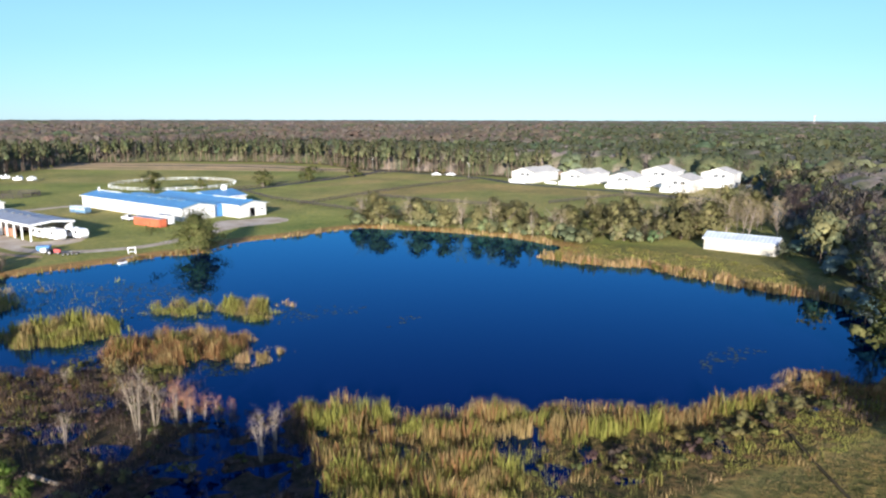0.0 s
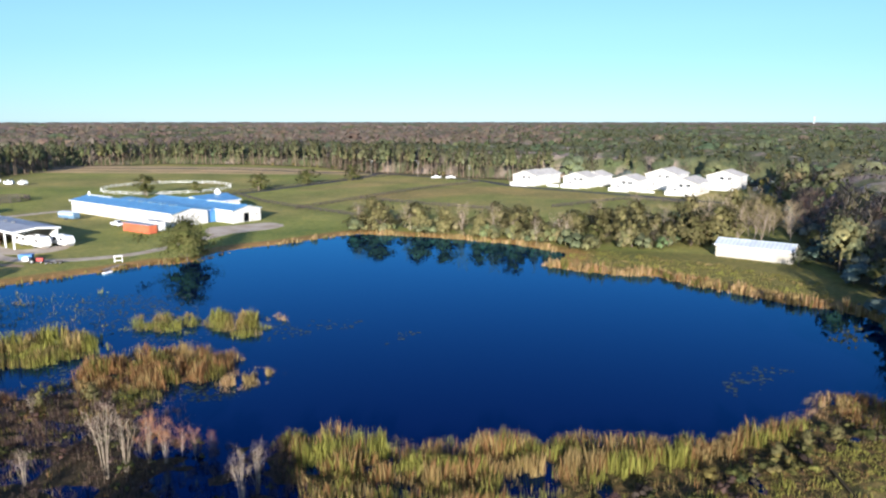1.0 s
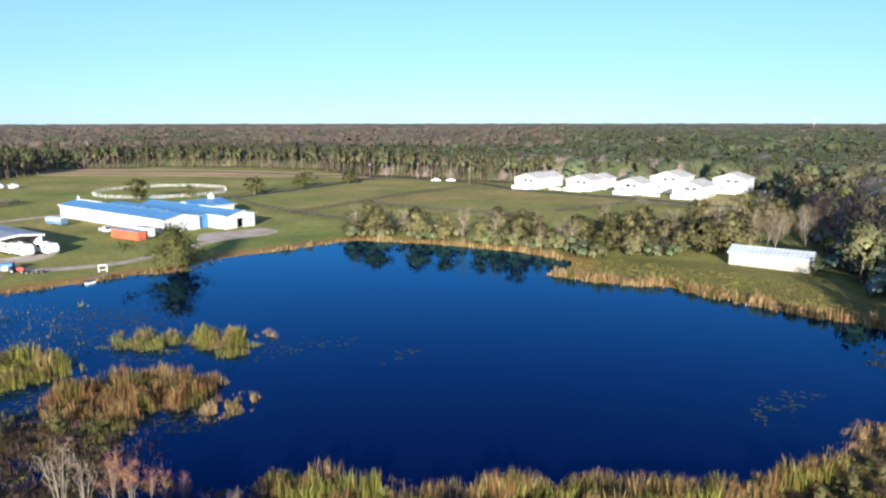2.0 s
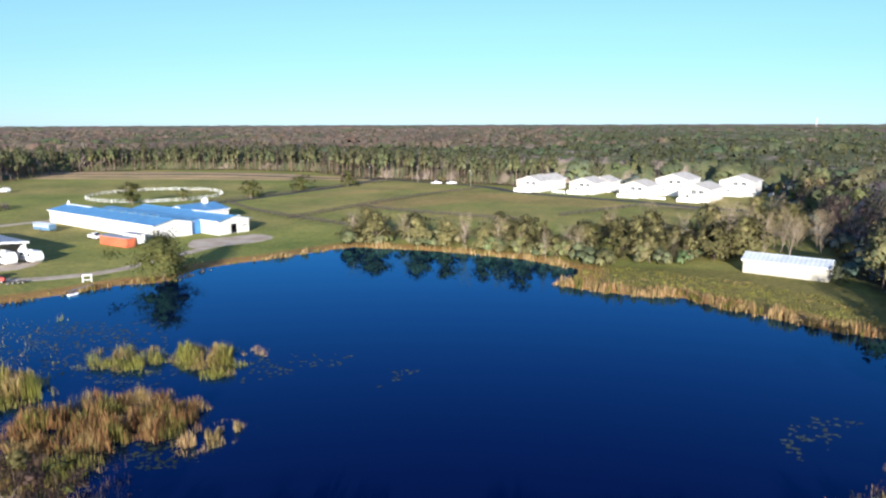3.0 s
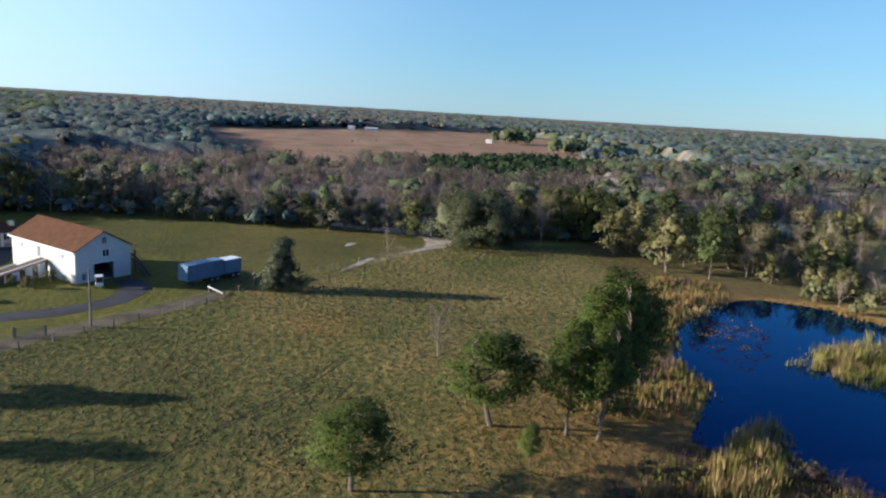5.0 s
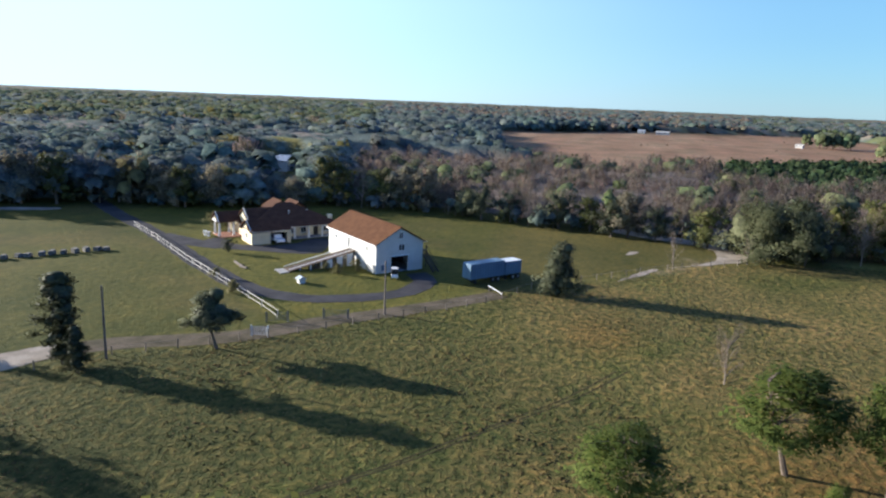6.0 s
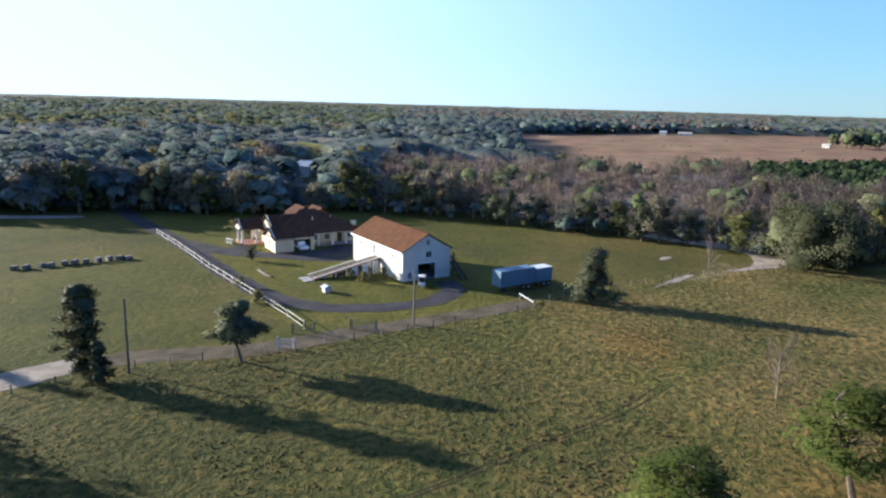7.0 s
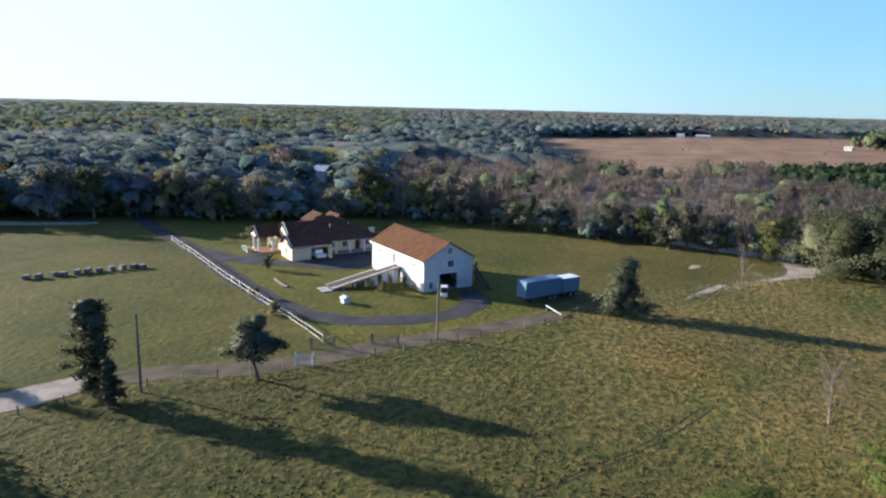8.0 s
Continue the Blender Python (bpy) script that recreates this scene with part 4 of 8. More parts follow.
def wood_spots(lo, hi, step, seed):
    """Scattered places of trees at a range of distances, outside all clearings and within the land ahead."""
    r = np.random.RandomState(seed)
    g = np.arange(-hi, hi, step)
    X, Y = np.meshgrid(g, g + 20)
    x, y = (q.ravel() + r.uniform(-0.45, 0.45, q.size) * step for q in (X, Y))
    d, az = np.hypot(x, y - 20), np.degrees(np.arctan2(y - 20, x)) % 360
    k = (d > lo) & (d < hi) & (az > 50) & (az < 240)
    x, y = x[k], y[k]
    k = (inside(x, y, CLEARING) > 1.5) & (inside(x, y, FAR_FIELD) > 0)
    return x[k], y[k], r


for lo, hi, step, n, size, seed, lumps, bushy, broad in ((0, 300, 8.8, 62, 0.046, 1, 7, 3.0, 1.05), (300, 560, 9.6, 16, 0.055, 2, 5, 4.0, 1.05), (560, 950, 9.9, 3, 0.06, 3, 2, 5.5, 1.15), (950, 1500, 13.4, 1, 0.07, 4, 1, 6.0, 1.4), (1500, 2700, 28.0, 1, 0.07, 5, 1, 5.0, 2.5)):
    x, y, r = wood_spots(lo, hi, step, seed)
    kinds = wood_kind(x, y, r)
    h = 12.5 + 1.8 * wavy(x, y, 60, 9) + r.normal(0, 1.0, len(x))
    h[kinds == "slash"] += 2.0
    az = np.degrees(np.arctan2(y - 20, x)) % 360
    low = (az > 158) & (az < 200) & (np.hypot(x, y) < np.where(az > 186, 325, 430))
    h[low] = h[low] * 0.66
    young = inside(x, y, YOUNG_PINES) < 0
    kinds[young], h[young] = "young", 5.0
    town = inside(x, y, SUBURB) < 0
    keep = ~(town & (r.uniform(size=len(x)) > 0.75)) & (np.hypot(x + 257, y + 104) > 11) & ~((np.abs(x + 258) < 11) & (y < -100) & (y > -150)) & (np.hypot(x + 592, y - 262) > 20)
    h[town] *= 0.5
    h[(inside(x, y, GLADE) < 0) | (inside(x, y, SCRUB) < 0)] *= 0.42
    x, y, kinds, h = x[keep], y[keep], kinds[keep], h[keep]
    h = np.clip(h, 3.5, 19)
    front = (x < 60) & (y > 330) & (inside(x, y, CLEARING) < 34)
    x, y, kinds, h = x[~front], y[~front], kinds[~front], h[~front]
    edge = (inside(x, y, CLEARING) < 26) | ((inside(x, y, FAR_FIELD) < 26) & (lo < 900))
    if lo == 0:
        # the leafy wood along the east shore, close to the water
        shore = np.degrees(np.arctan2(y - 20, x)) % 360 < 76
        wood("shore_wood", x[shore], y[shore], kinds[shore], h[shore], 210, 0.043, "leafy olive and brown wood along the east shore", 91, False, 8, 2.0, 1.0, 0.6)
        x, y, kinds, h, edge = x[~shore], y[~shore], kinds[~shore], h[~shore], edge[~shore]
    for some, tops in ((edge, False), (~edge, True)):
        if some.any():
            wood("woodland", x[some], y[some], kinds[some], h[some], n, size, "mixed winter woodland of pines, oaks and bare swamp trees", seed, tops, lumps, bushy, broad)

# the close-grown pines that face the paddocks and the road
pr = np.random.RandomState(55)
px, py = np.meshgrid(np.arange(-330, 190, 3.9), np.arange(330, 560, 3.9))
px, py = px.ravel() + pr.uniform(-2, 2, px.size), py.ravel() + pr.uniform(-2, 2, py.size)
pd = inside(px, py, CLEARING)
keep = (pd > 2) & (pd < 34) & (px < 60)
px, py = px[keep], py[keep]
wood("pine_stand", px, py, np.array(["slash", "slash", "bare", "slash", "bare", "slash", "bare", "slash"], dtype=object)[pr.randint(8, size=len(px))], pr.uniform(12, 18, len(px)), 20, 0.036, "close stand of tall slender pines behind the road", 56, False, 3)
# young green pines before the far field
yx, yy = spread(YOUNG_PINES, 4.6, 57)
wood("young_pine_stand", yx, yy, np.full(len(yx), "young", object), np.random.RandomState(58).uniform(4.5, 7.5, len(yx)), 9, 0.09, "close plantation of young bright green pines", 59, False, 3)
# large oaks about the far farmhouse
fo = np.random.RandomState(60)
wood("shed_oaks", -585 + fo.uniform(-9, 9, 18), np.where(np.arange(18) < 10, 218, 297) + fo.uniform(-16, 16, 18), np.full(18, "oak", object), fo.uniform(11, 16, 18), 40, 0.045, "broad dark oaks on both sides of the long blue building", 62, False, 6, 1.5, 0.8)
wood("farmhouse_oaks", -745 + fo.uniform(-16, 10, 16), 204 + fo.uniform(-18, 20, 16), np.full(16, "oak", object), fo.uniform(14, 18, 16), 40, 0.045, "broad dark oaks beside the far farmhouse", 61, False, 6, 1.5, 0.75)

# the close bare swamp wood before the far field
br = np.random.RandomState(65)
bx, by = np.meshgrid(np.arange(-400, -170, 4.6), np.arange(-110, 200, 4.6))
bx, by = bx.ravel() + br.uniform(-2, 2, bx.size), by.ravel() + br.uniform(-2, 2, by.size)
ba = np.degrees(np.arctan2(by - 20, bx)) % 360
keep = (inside(bx, by, CLEARING) > 6) & (inside(bx, by, FAR_FIELD) > 2) & (inside(bx, by, YOUNG_PINES) > 0) & (ba > 158) & (ba < 200) & (np.hypot(bx, by) < np.where(ba > 186, 325, 400))
bx, by = bx[keep], by[keep]
wood("bare_wood", bx, by, np.where(br.uniform(size=len(bx)) < 0.95, "bare", "oak").astype(object), br.uniform(6.5, 11, len(bx)), 13, 0.06, "close leafless grey-brown swamp wood", 66, False, 3, 3.6)

# undergrowth along the edges of the woods
ur = np.random.RandomState(77)
ux, uy = ur.uniform(-290, 190, 17000), ur.uniform(-190, 540, 17000)
ud, ua = inside(ux, uy, CLEARING), np.degrees(np.arctan2(uy - 20, ux)) % 360
keep = (ud > -1.5) & (ud < 13) & (ua > 50) & (ua < 242)
ux, uy = ux[keep], uy[keep]
north = (ux < 60) & (uy > 330)
tall = north & (ud[keep] > 4) & (ur.uniform(size=len(ux)) < 0.6)
uh = np.where(tall, ur.uniform(4, 9, len(ux)), np.where(north, ur.uniform(0.8, 2.6, len(ux)), ur.uniform(2.2, 5.5, len(ux))))
wood("undergrowth", ux, uy, np.where(tall, "bare", np.where(ur.uniform(size=len(ux)) < 0.75, np.where(north, "rust", "mossy"), "gold")).astype(object), uh, 16, 0.1, "dense low undergrowth at the foot of the woods", 78, False, 2)

# the lower storey that fills the woods between the crowns
def lower_storey(reach0, reach1, step, seed):
    """An uneven sheet of leaves and twigs just under the crowns, at a range of distances."""
    r = np.random.RandomState(seed)
    qx, qy = np.meshgrid(np.arange(-reach1, 960, step), np.arange(-reach1 * 0.88, reach1 + 20, step))
    x, y = ((q + r.uniform(-0.4, 0.4, q.shape) * step).ravel() for q in (qx, qy))
    d = np.minimum(inside(x, y, CLEARING), inside(x, y, FAR_FIELD))
    az, dist = np.degrees(np.arctan2(y - 20, x)) % 360, np.hypot(x, y - 20)
    leafy = (az > 172) & ~((az < 200) & (dist < np.where(az > 186, 325, 430)))
    z = np.clip(d * 0.6 - np.where(az < 80, 3.5, 7), -1.5, np.where(leafy, 10.9, np.where((az > 128) & (az < 172) & (dist < 480), 7.0, 11.2)))
    z += np.where(d > 12, r.uniform(-1.0, 1.0, x.size) + 0.9 * wavy(x, y, 9, 3), 0)
    z[inside(x, y, SUBURB) < 0] = 1.5
    z[inside(x, y, YOUNG_PINES) < 0] -= 7.0
    opened = (inside(x, y, GLADE) < 0) | (inside(x, y, SCRUB) < 0)
    z[opened] = np.minimum(z[opened], 1.5)
    low = (az > 158) & (az < 200) & (dist < np.where(az > 186, 325, 430))
    z[low & (d > 12)] *= 0.5
    ok = (d > 1) & (dist > reach0) & (dist < reach1) & (az > 49) & (az < 241)
    nn = qx.shape[1]
    i = (np.arange(qx.shape[0] - 1)[:, None] * nn + np.arange(nn - 1)[None]).ravel()
    f = np.c_[i, i + 1, i + nn + 1, i + nn]
    f = f[ok[f].all(1)]
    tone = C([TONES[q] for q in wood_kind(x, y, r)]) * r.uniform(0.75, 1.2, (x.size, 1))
    tone[low] = C((0.21, 0.17, 0.135)) * r.uniform(0.75, 1.25, (int(low.sum()), 1))
    used = np.unique(f)
    back = np.zeros(x.size, int)
    back[used] = np.arange(len(used))
    tagged(arrays("understorey", np.c_[x, y, z][used], back[f], WOODS_CORE, tint=tone[used]), "dense lower storey of leaves and twigs between the crowns", "woodland", kind="stuff")


lower_storey(0, 800, 6.5, 91)
lower_storey(780, 1480, 13.0, 92)
# thickets along the water
for k, (outline, count, lo_, hi_) in enumerate((([(-29, 207), (-12, 203), (8, 196), (24, 187), (33, 178), (37, 196), (22, 207), (0, 213), (-24, 221)], 150, 1.5, 4.5), ([(31, 174), (50, 176), (62, 180), (72, 196), (60, 216), (42, 218), (34, 200)], 120, 2.0, 5.0),
                                                ([(72, 98), (80, 118), (86, 150), (96, 168), (112, 178), (104, 130), (92, 92), (66, 78)], 130, 2.0, 6.0), ([(-128, 122), (-96, 134), (-89, 141), (-100, 150), (-118, 143), (-140, 138)], 110, 1.2, 3.6),
                                                ([(-178, 96), (-172, 122), (-182, 150), (-150, 138), (-140, 116), (-150, 102)], 60, 1.2, 3.0))):
    tr = np.random.RandomState(300 + k)
    o_ = np.array(outline)
    tx, ty = tr.uniform(o_[:, 0].min(), o_[:, 0].max(), count * 3), tr.uniform(o_[:, 1].min(), o_[:, 1].max(), count * 3)
    m_ = inside(tx, ty, outline) < 0
    tx, ty = tx[m_][:count], ty[m_][:count]
    wood("thicket", tx, ty, np.array(["olive", "oak", "bare", "olive"] * count, dtype=object)[: len(tx)], tr.uniform(lo_, hi_, len(tx)), 46, 0.075, "tangled olive and brown thicket near the water", 310 + k, False, 4)

# low olive shrubs over the near bank's wet ground
nr = np.random.RandomState(331)
nx_, ny_ = nr.uniform(6, 44, 700), nr.uniform(50, 80, 700)
n_ = ((inside(nx_, ny_, [(14, 63), (24, 66), (31, 70), (37, 75), (43, 79), (45, 74), (36, 68), (27, 61), (20, 58), (13, 56)]) < 0) & (wavy(nx_, ny_, 2.6, 8) > -0.3)) | ((inside(nx_, ny_, [(7, 63), (14, 63), (14, 54), (6, 51)]) < 0) & (wavy(nx_, ny_, 2.2, 18) > 0.45))
nx_, ny_ = nx_[n_], ny_[n_]
wood("bank_shrubs", nx_, ny_, np.array(["marsh", "low", "gold", "brush", "low"] * 200, dtype=object)[: len(nx_)], nr.uniform(0.35, 1.1, len(nx_)), 60, 0.075, "low olive and yellow-green shrubs on wet ground", 332, False, 3, 2.5, 1.5)

# leafless brush standing in the dark water of the marsh
mr_ = np.random.RandomState(71)
mx_, my_ = mr_.uniform(-66, -6, 2200), mr_.uniform(50, 90, 2200)
m_ = (inside(mx_, my_, [(-66, 72), (-62, 82), (-44, 88), (-32, 87), (-25, 74), (-13, 70), (-8, 56), (-30, 51), (-46, 55), (-58, 60)]) < 0) & (wavy(mx_, my_, 4, 72) > 0.12)
mx_, my_ = mx_[m_], my_[m_]
kx_, ky_ = mr_.uniform(-66, -12, 1500), mr_.uniform(50, 90, 1500)
k_ = (inside(kx_, ky_, [(-66, 72), (-62, 82), (-44, 88), (-36, 85), (-30, 77), (-22, 72), (-14, 66), (-12, 52), (-30, 51), (-46, 55), (-58, 60)]) < 0) & (wavy(kx_, ky_, 5, 75) > -0.5)
kx_, ky_ = kx_[k_], ky_[k_]
wood("marsh_mats", kx_, ky_, np.array(["brush", "brush", "brush", "marsh", "brush", "brush", "low"] * 250, dtype=object)[: len(kx_)], mr_.uniform(0.4, 1.3, len(kx_)), 13, 0.085, "low tangles of dead brown and olive marsh plants", 74, False, 4, 2.6, 1.7, 0.5)
wood("marsh_brush", mx_, my_, np.array(["brush"] * len(mx_), dtype=object), mr_.uniform(0.6, 1.7, len(mx_)), 14, 0.07, "low dark leafless brush in the marsh", 73, False, 2, 2.2, 1.5)

# scrub on the far brown field
sx, sy = spread(FAR_FIELD, 52, 81, 1.9)
wood("field_scrub", sx, sy, np.where(np.arange(len(sx)) % 3 == 0, "oak", "rust").astype(object), np.random.RandomState(82).uniform(0.7, 2.2, len(sx)), 26, 0.09, "low brown scrub scattered over the far field", 83, False, 2)

# the canopy of the far woods, out to the horizon
ra = np.r_[np.linspace(1440, 2600, 46), np.linspace(2650, 3400, 22), np.geomspace(3430, 4960, 22)]
aa = np.radians(np.arange(46, 242, 0.5))
RA, AA = np.meshgrid(ra, aa, indexing="ij")
rr = np.random.RandomState(12)
RA = RA + rr.uniform(-5, 5, RA.shape)
cx, cy = RA.ravel() * np.cos(AA.ravel()), 20 + RA.ravel() * np.sin(AA.ravel())
cz = 9.6 + rr.uniform(-2.0, 2.4, len(cx)) + 1.2 * wavy(cx, cy, 90, 6)
cz[: len(aa)] = 0.0
tone = np.where((wavy(cx, cy, 160, 4) > -0.1)[:, None], C((0.165, 0.118, 0.09)), C((0.115, 0.12, 0.072)))
south = (np.degrees(AA.ravel()) > 165)
tone[south] = C((0.115, 0.115, 0.075))
tone[south & (wavy(cx, cy, 210, 14) > 0.3)] = C((0.14, 0.11, 0.08))
tone *= 1.15 * rr.uniform(0.75, 1.25, (len(cx), 1))
na = len(aa)
ci = (np.arange(len(ra) - 1)[:, None] * na + np.arange(na - 1)[None]).ravel()
tagged(arrays("far_woodland", np.c_[cx, cy, cz], np.c_[ci, ci + na, ci + na + 1, ci + 1], WOODS_CORE, tint=tone), "distant unbroken woodland canopy reaching the horizon", "woodland", kind="stuff")

# ---- single trees ----
YELLOW_LEAF = leafage("yellowing_leaves", [(0.1, 0.09, 0.02), (0.17, 0.15, 0.03), (0.24, 0.19, 0.05)])
# kind: name, leaf, bark, label, shape, clumps, clump size, narrowness
KINDS = {
    "great_bush": ("oak_tree", OAK_LEAF, BARK, "broad evergreen oak with a dense crown down to the ground", "bush", 7000, 0.0165, 0.8),
    "great_moss": ("oak_tree", GREY_OAK, BARK, "huge grey-green oak with a dense crown down to the ground", "bush", 7000, 0.0165, 0.8),
    "great_oak": ("oak_tree", OAK_LEAF, BARK, "broad evergreen oak with a dense olive crown", "oak", 3200, 0.021, 0.8),
    "hero_dark": ("evergreen_tree", DARK_LEAF, BARK, "dark evergreen tree with a clear trunk in rough grass", "canopy", 8000, 0.016, 0.75),
    "dark_bush": ("evergreen_tree", DARK_LEAF, BARK, "dark dense evergreen tree with foliage down to the grass", "cone", 6000, 0.0165, 0.8),
    "column": ("evergreen_tree", DARK_LEAF, BARK, "tall dark evergreen tree with foliage down to the grass", "column", 6500, 0.0125, 0.7),
    "near_pine": ("pine_tree", PINE_LEAF, BARK, "pine with a full crown of tufted green needles", "tufted", 5200, 0.022, 0.34),
    "oak": ("oak_tree", OAK_LEAF, BARK, "evergreen oak with an uneven olive crown", "oak", 1900, 0.0225, 0.8),
    "dark": ("evergreen_tree", DARK_LEAF, BARK, "dark evergreen tree at the wood's edge", "oak", 2000, 0.022, 0.8),
    "olive": ("young_tree", OLIVE_LEAF, BARK, "olive green leafy tree by the water", "oak", 1600, 0.024, 0.75),
    "pine": ("pine_tree", DULL_PINE, BARK, "tall pine at the wood's edge", "pine", 1300, 0.03, 0.45),
    "mossy": ("oak_tree", MISTY_LEAF, BARK, "grey-green oak with haze-paled leaves at the wood's edge", "oak", 2000, 0.023, 0.8),
    "bare": ("bare_tree", TWIG, PALE_BARK, "leafless grey winter tree with fine twigs", "bare", 1000, 0.049, 1),
    "pale": ("bare_sapling", PALE_TWIG, PALE_BARK, "bleached leafless sapling with upright twigs", "bare", 480, 0.04, 1),
    "straw": ("bare_tree", STRAW_TWIG, PALE_BARK, "leafless tan winter tree with pale stems and fine twigs", "bare", 1300, 0.044, 1),
    "rust": ("cypress_tree", RUST_TWIG, PALE_BARK, "russet bald cypress in winter colour", "bare", 1200, 0.045, 0.5),
    "bush": ("shrub", OLIVE_LEAF, BARK, "rounded olive green leafy shrub", "bush", 1100, 0.034, 0.8),
    "gold": ("yellowing_tree", YELLOW_LEAF, BARK, "yellow-green leafy tree at the wood's edge", "oak", 900, 0.038, 0.8),
}
PALE_STEM = surface("bleached_white_bark", (0.34, 0.28, 0.2), (0.2, 0.16, 0.12), 2.0, 12, 0.95, bump=0.4)
GREEN_LEAF = leafage("fresh_green_leaves", [(0.06, 0.095, 0.018), (0.1, 0.145, 0.03), (0.16, 0.19, 0.05)])
KINDS["fresh"] = ("shrub", GREEN_LEAF, BARK, "rounded fresh green leafy shrub", "bush", 2600, 0.022, 0.8)
grown = {}


def sapling(x, y, h, stems, tuft, label, seed):
    """A leafless marsh sapling: a fan of pale stems from one foot, with side twigs and a thin tuft on top."""
    r = random.Random(seed)
    th = thing("bare_sapling", pose(x, y, min(0.0, float(land(np.array([x]), np.array([y]))[0]))), label, "tree", "bleached saplings")
    tips = []
    for k in range(stems):
        bm = bmesh.new()
        a, lean = 6.283 * (k + r.uniform(-0.3, 0.3)) / stems, r.uniform(0.04, 0.21)
        foot = Vector((math.cos(a) * 0.02 * h, math.sin(a) * 0.02 * h, -0.3))
        top = Vector((math.cos(a) * lean * h, math.sin(a) * lean * h, h * r.uniform(0.8, 1.0) * (1.08 - 2.2 * lean)))
        mid = Vector((top.x * 0.42, top.y * 0.42, top.z * 0.5))
        rod(bm, foot, mid, 0.0055 * h * r.uniform(0.6, 1), 0.004 * h, 5)
        rod(bm, mid, top, 0.004 * h, 0.0014 * h, 4)
        tips.append(top)
        for q in range(7):
            u, b = r.uniform(0.0, 0.95), r.uniform(0, 6.283)
            p = mid.lerp(top, u)
            e = p + Vector((math.cos(b), math.sin(b), 1.1)) * h * r.uniform(0.04, 0.11)
            rod(bm, p, e, 0.0022 * h, 0.001 * h, 3)
            tips.append(e)
        part("stem", bm, PALE_STEM, th)
    g = np.random.RandomState(seed)
    c = np.repeat(np.array([tuple(p) for p in tips]), 8 if tuft is RUST_TWIG else 2, 0)
    c = c + g.normal(size=c.shape) * 0.03 * h
    v, f = twigs(c, np.c_[c[:, :2] * 0.3, c[:, 2] - 0.4 * h], 0.1 * h, g, 0.0018 * h)
    arrays("crown", v, f, tuft, th)
    return th



def grow(kind, variant):
    """A tree ten metres high with trunk, limbs and crown."""
    name, leaf, bark, label, shape, n, size, thin = KINDS[kind]
    seed = variant * 17 + len(kind) * 5 + n
    r = np.random.RandomState(seed)
    th = thing(name, Matrix(), label, "shrub" if shape == "bush" else "tree")
    p = crown_points(shape, n, r)
    bm = bmesh.new()
    lean = Vector(r.normal(0, 0.02, 3))
    top = {"cone": 0.85, "canopy": 0.6, "tufted": 0.9, "column": 0.85, "oak": 0.6, "pine": 0.95, "bare": 0.8, "bush": 0.35}[shape]
    w = {"cone": 0.018, "canopy": 0.026, "tufted": 0.019, "column": 0.016, "oak": 0.03, "pine": 0.017, "bare": 0.012, "bush": 0.012}[shape]
    knots = [Vector((lean.x * k, lean.y * k, top * k / 3)) * 10 for k in range(4)]
    knots[0].z = -0.3
    for k in range(3):
        rod(bm, knots[k], knots[k + 1], 10 * w * (1 - 0.28 * k), 10 * w * (1 - 0.28 * (k + 1)), 7)
    for q in p[r.permutation(n)[: {"cone": 8, "canopy": 9, "tufted": 26, "column": 8, "oak": 9, "pine": 10, "bare": 22, "bush": 6}[shape]]]:
        low = min(max(0.12, q[2] - {"cone": 0.12, "canopy": 0.25, "tufted": 0.1, "column": 0.12, "oak": 0.3, "pine": 0.06, "bare": 0.34, "bush": 0.4}[shape] * r.uniform(0.6, 1)), top)
        a = Vector((lean.x * low / top * 3, lean.y * low / top * 3, low)) * 10
        b = Vector(q) * 10
        mid = a.lerp(b, 0.5) + Vector((0, 0, -0.2 if shape == "pine" else 0.25))
        rod(bm, a, mid, 10 * w * 0.4, 10 * w * 0.25, 4)
        rod(bm, mid, b, 10 * w * 0.25, 10 * w * 0.08, 3)
    part("trunk", bm, bark, th)
    if kind in ("bare", "pale", "rust", "straw"):
        v, f = twigs(p * 10, np.c_[p[:, :2] * 3, p[:, 2] * 10 - 3.5], size * 22, r, size * 0.17)
    else:
        mid = {"cone": 0.35, "canopy": 0.55, "tufted": 0.3, "oak": 0.4, "pine": 0.35, "bush": 0.2, "column": 0.4, "bare": 0.4}[shape]
        out = p * (1, 1, 0.8 if shape != "column" else 0.3) - (0, 0, mid * 0.8)
        v, f = cards(p * 10, size * 10, r, out, thin)
        if shape == "tufted":
            arrays("crown", v, f, leaf, th, normals=unit(unit(np.repeat(out, 4, 0)) + (0, 0, 0.05)))
            return th
        if shape != "bare":
            # inner leaf masses that keep the light from passing straight through
            m = 34 if n > 5000 else 18
            c = p[r.permutation(len(p))[:m]] * ((0.5, 0.5, 0.86) if shape != "column" else (0.4, 0.4, 0.92)) + (0, 0, mid * 0.14)
            rad = np.full((m, 3), {"column": 0.065, "bush": 0.11, "pine": 0.05, "canopy": 0.1, "cone": 0.095}.get(shape, 0.085))
            mv, mt, mc = masses(c, rad, r, 1.0)
            vn = unit(0.5 * unit(np.repeat(out, 4, 0)) + 0.5 * unit(v / 10 - (0, 0, mid)) + (0, 0, 0.8 if n < 3000 else 0.35))
            arrays("crown", np.r_[v, mv * 10], f, leaf, th, tris=mt + len(v), normals=np.r_[vn, unit(mv - mc)])
            return th
    arrays("crown", v, f, leaf, th)
    return th


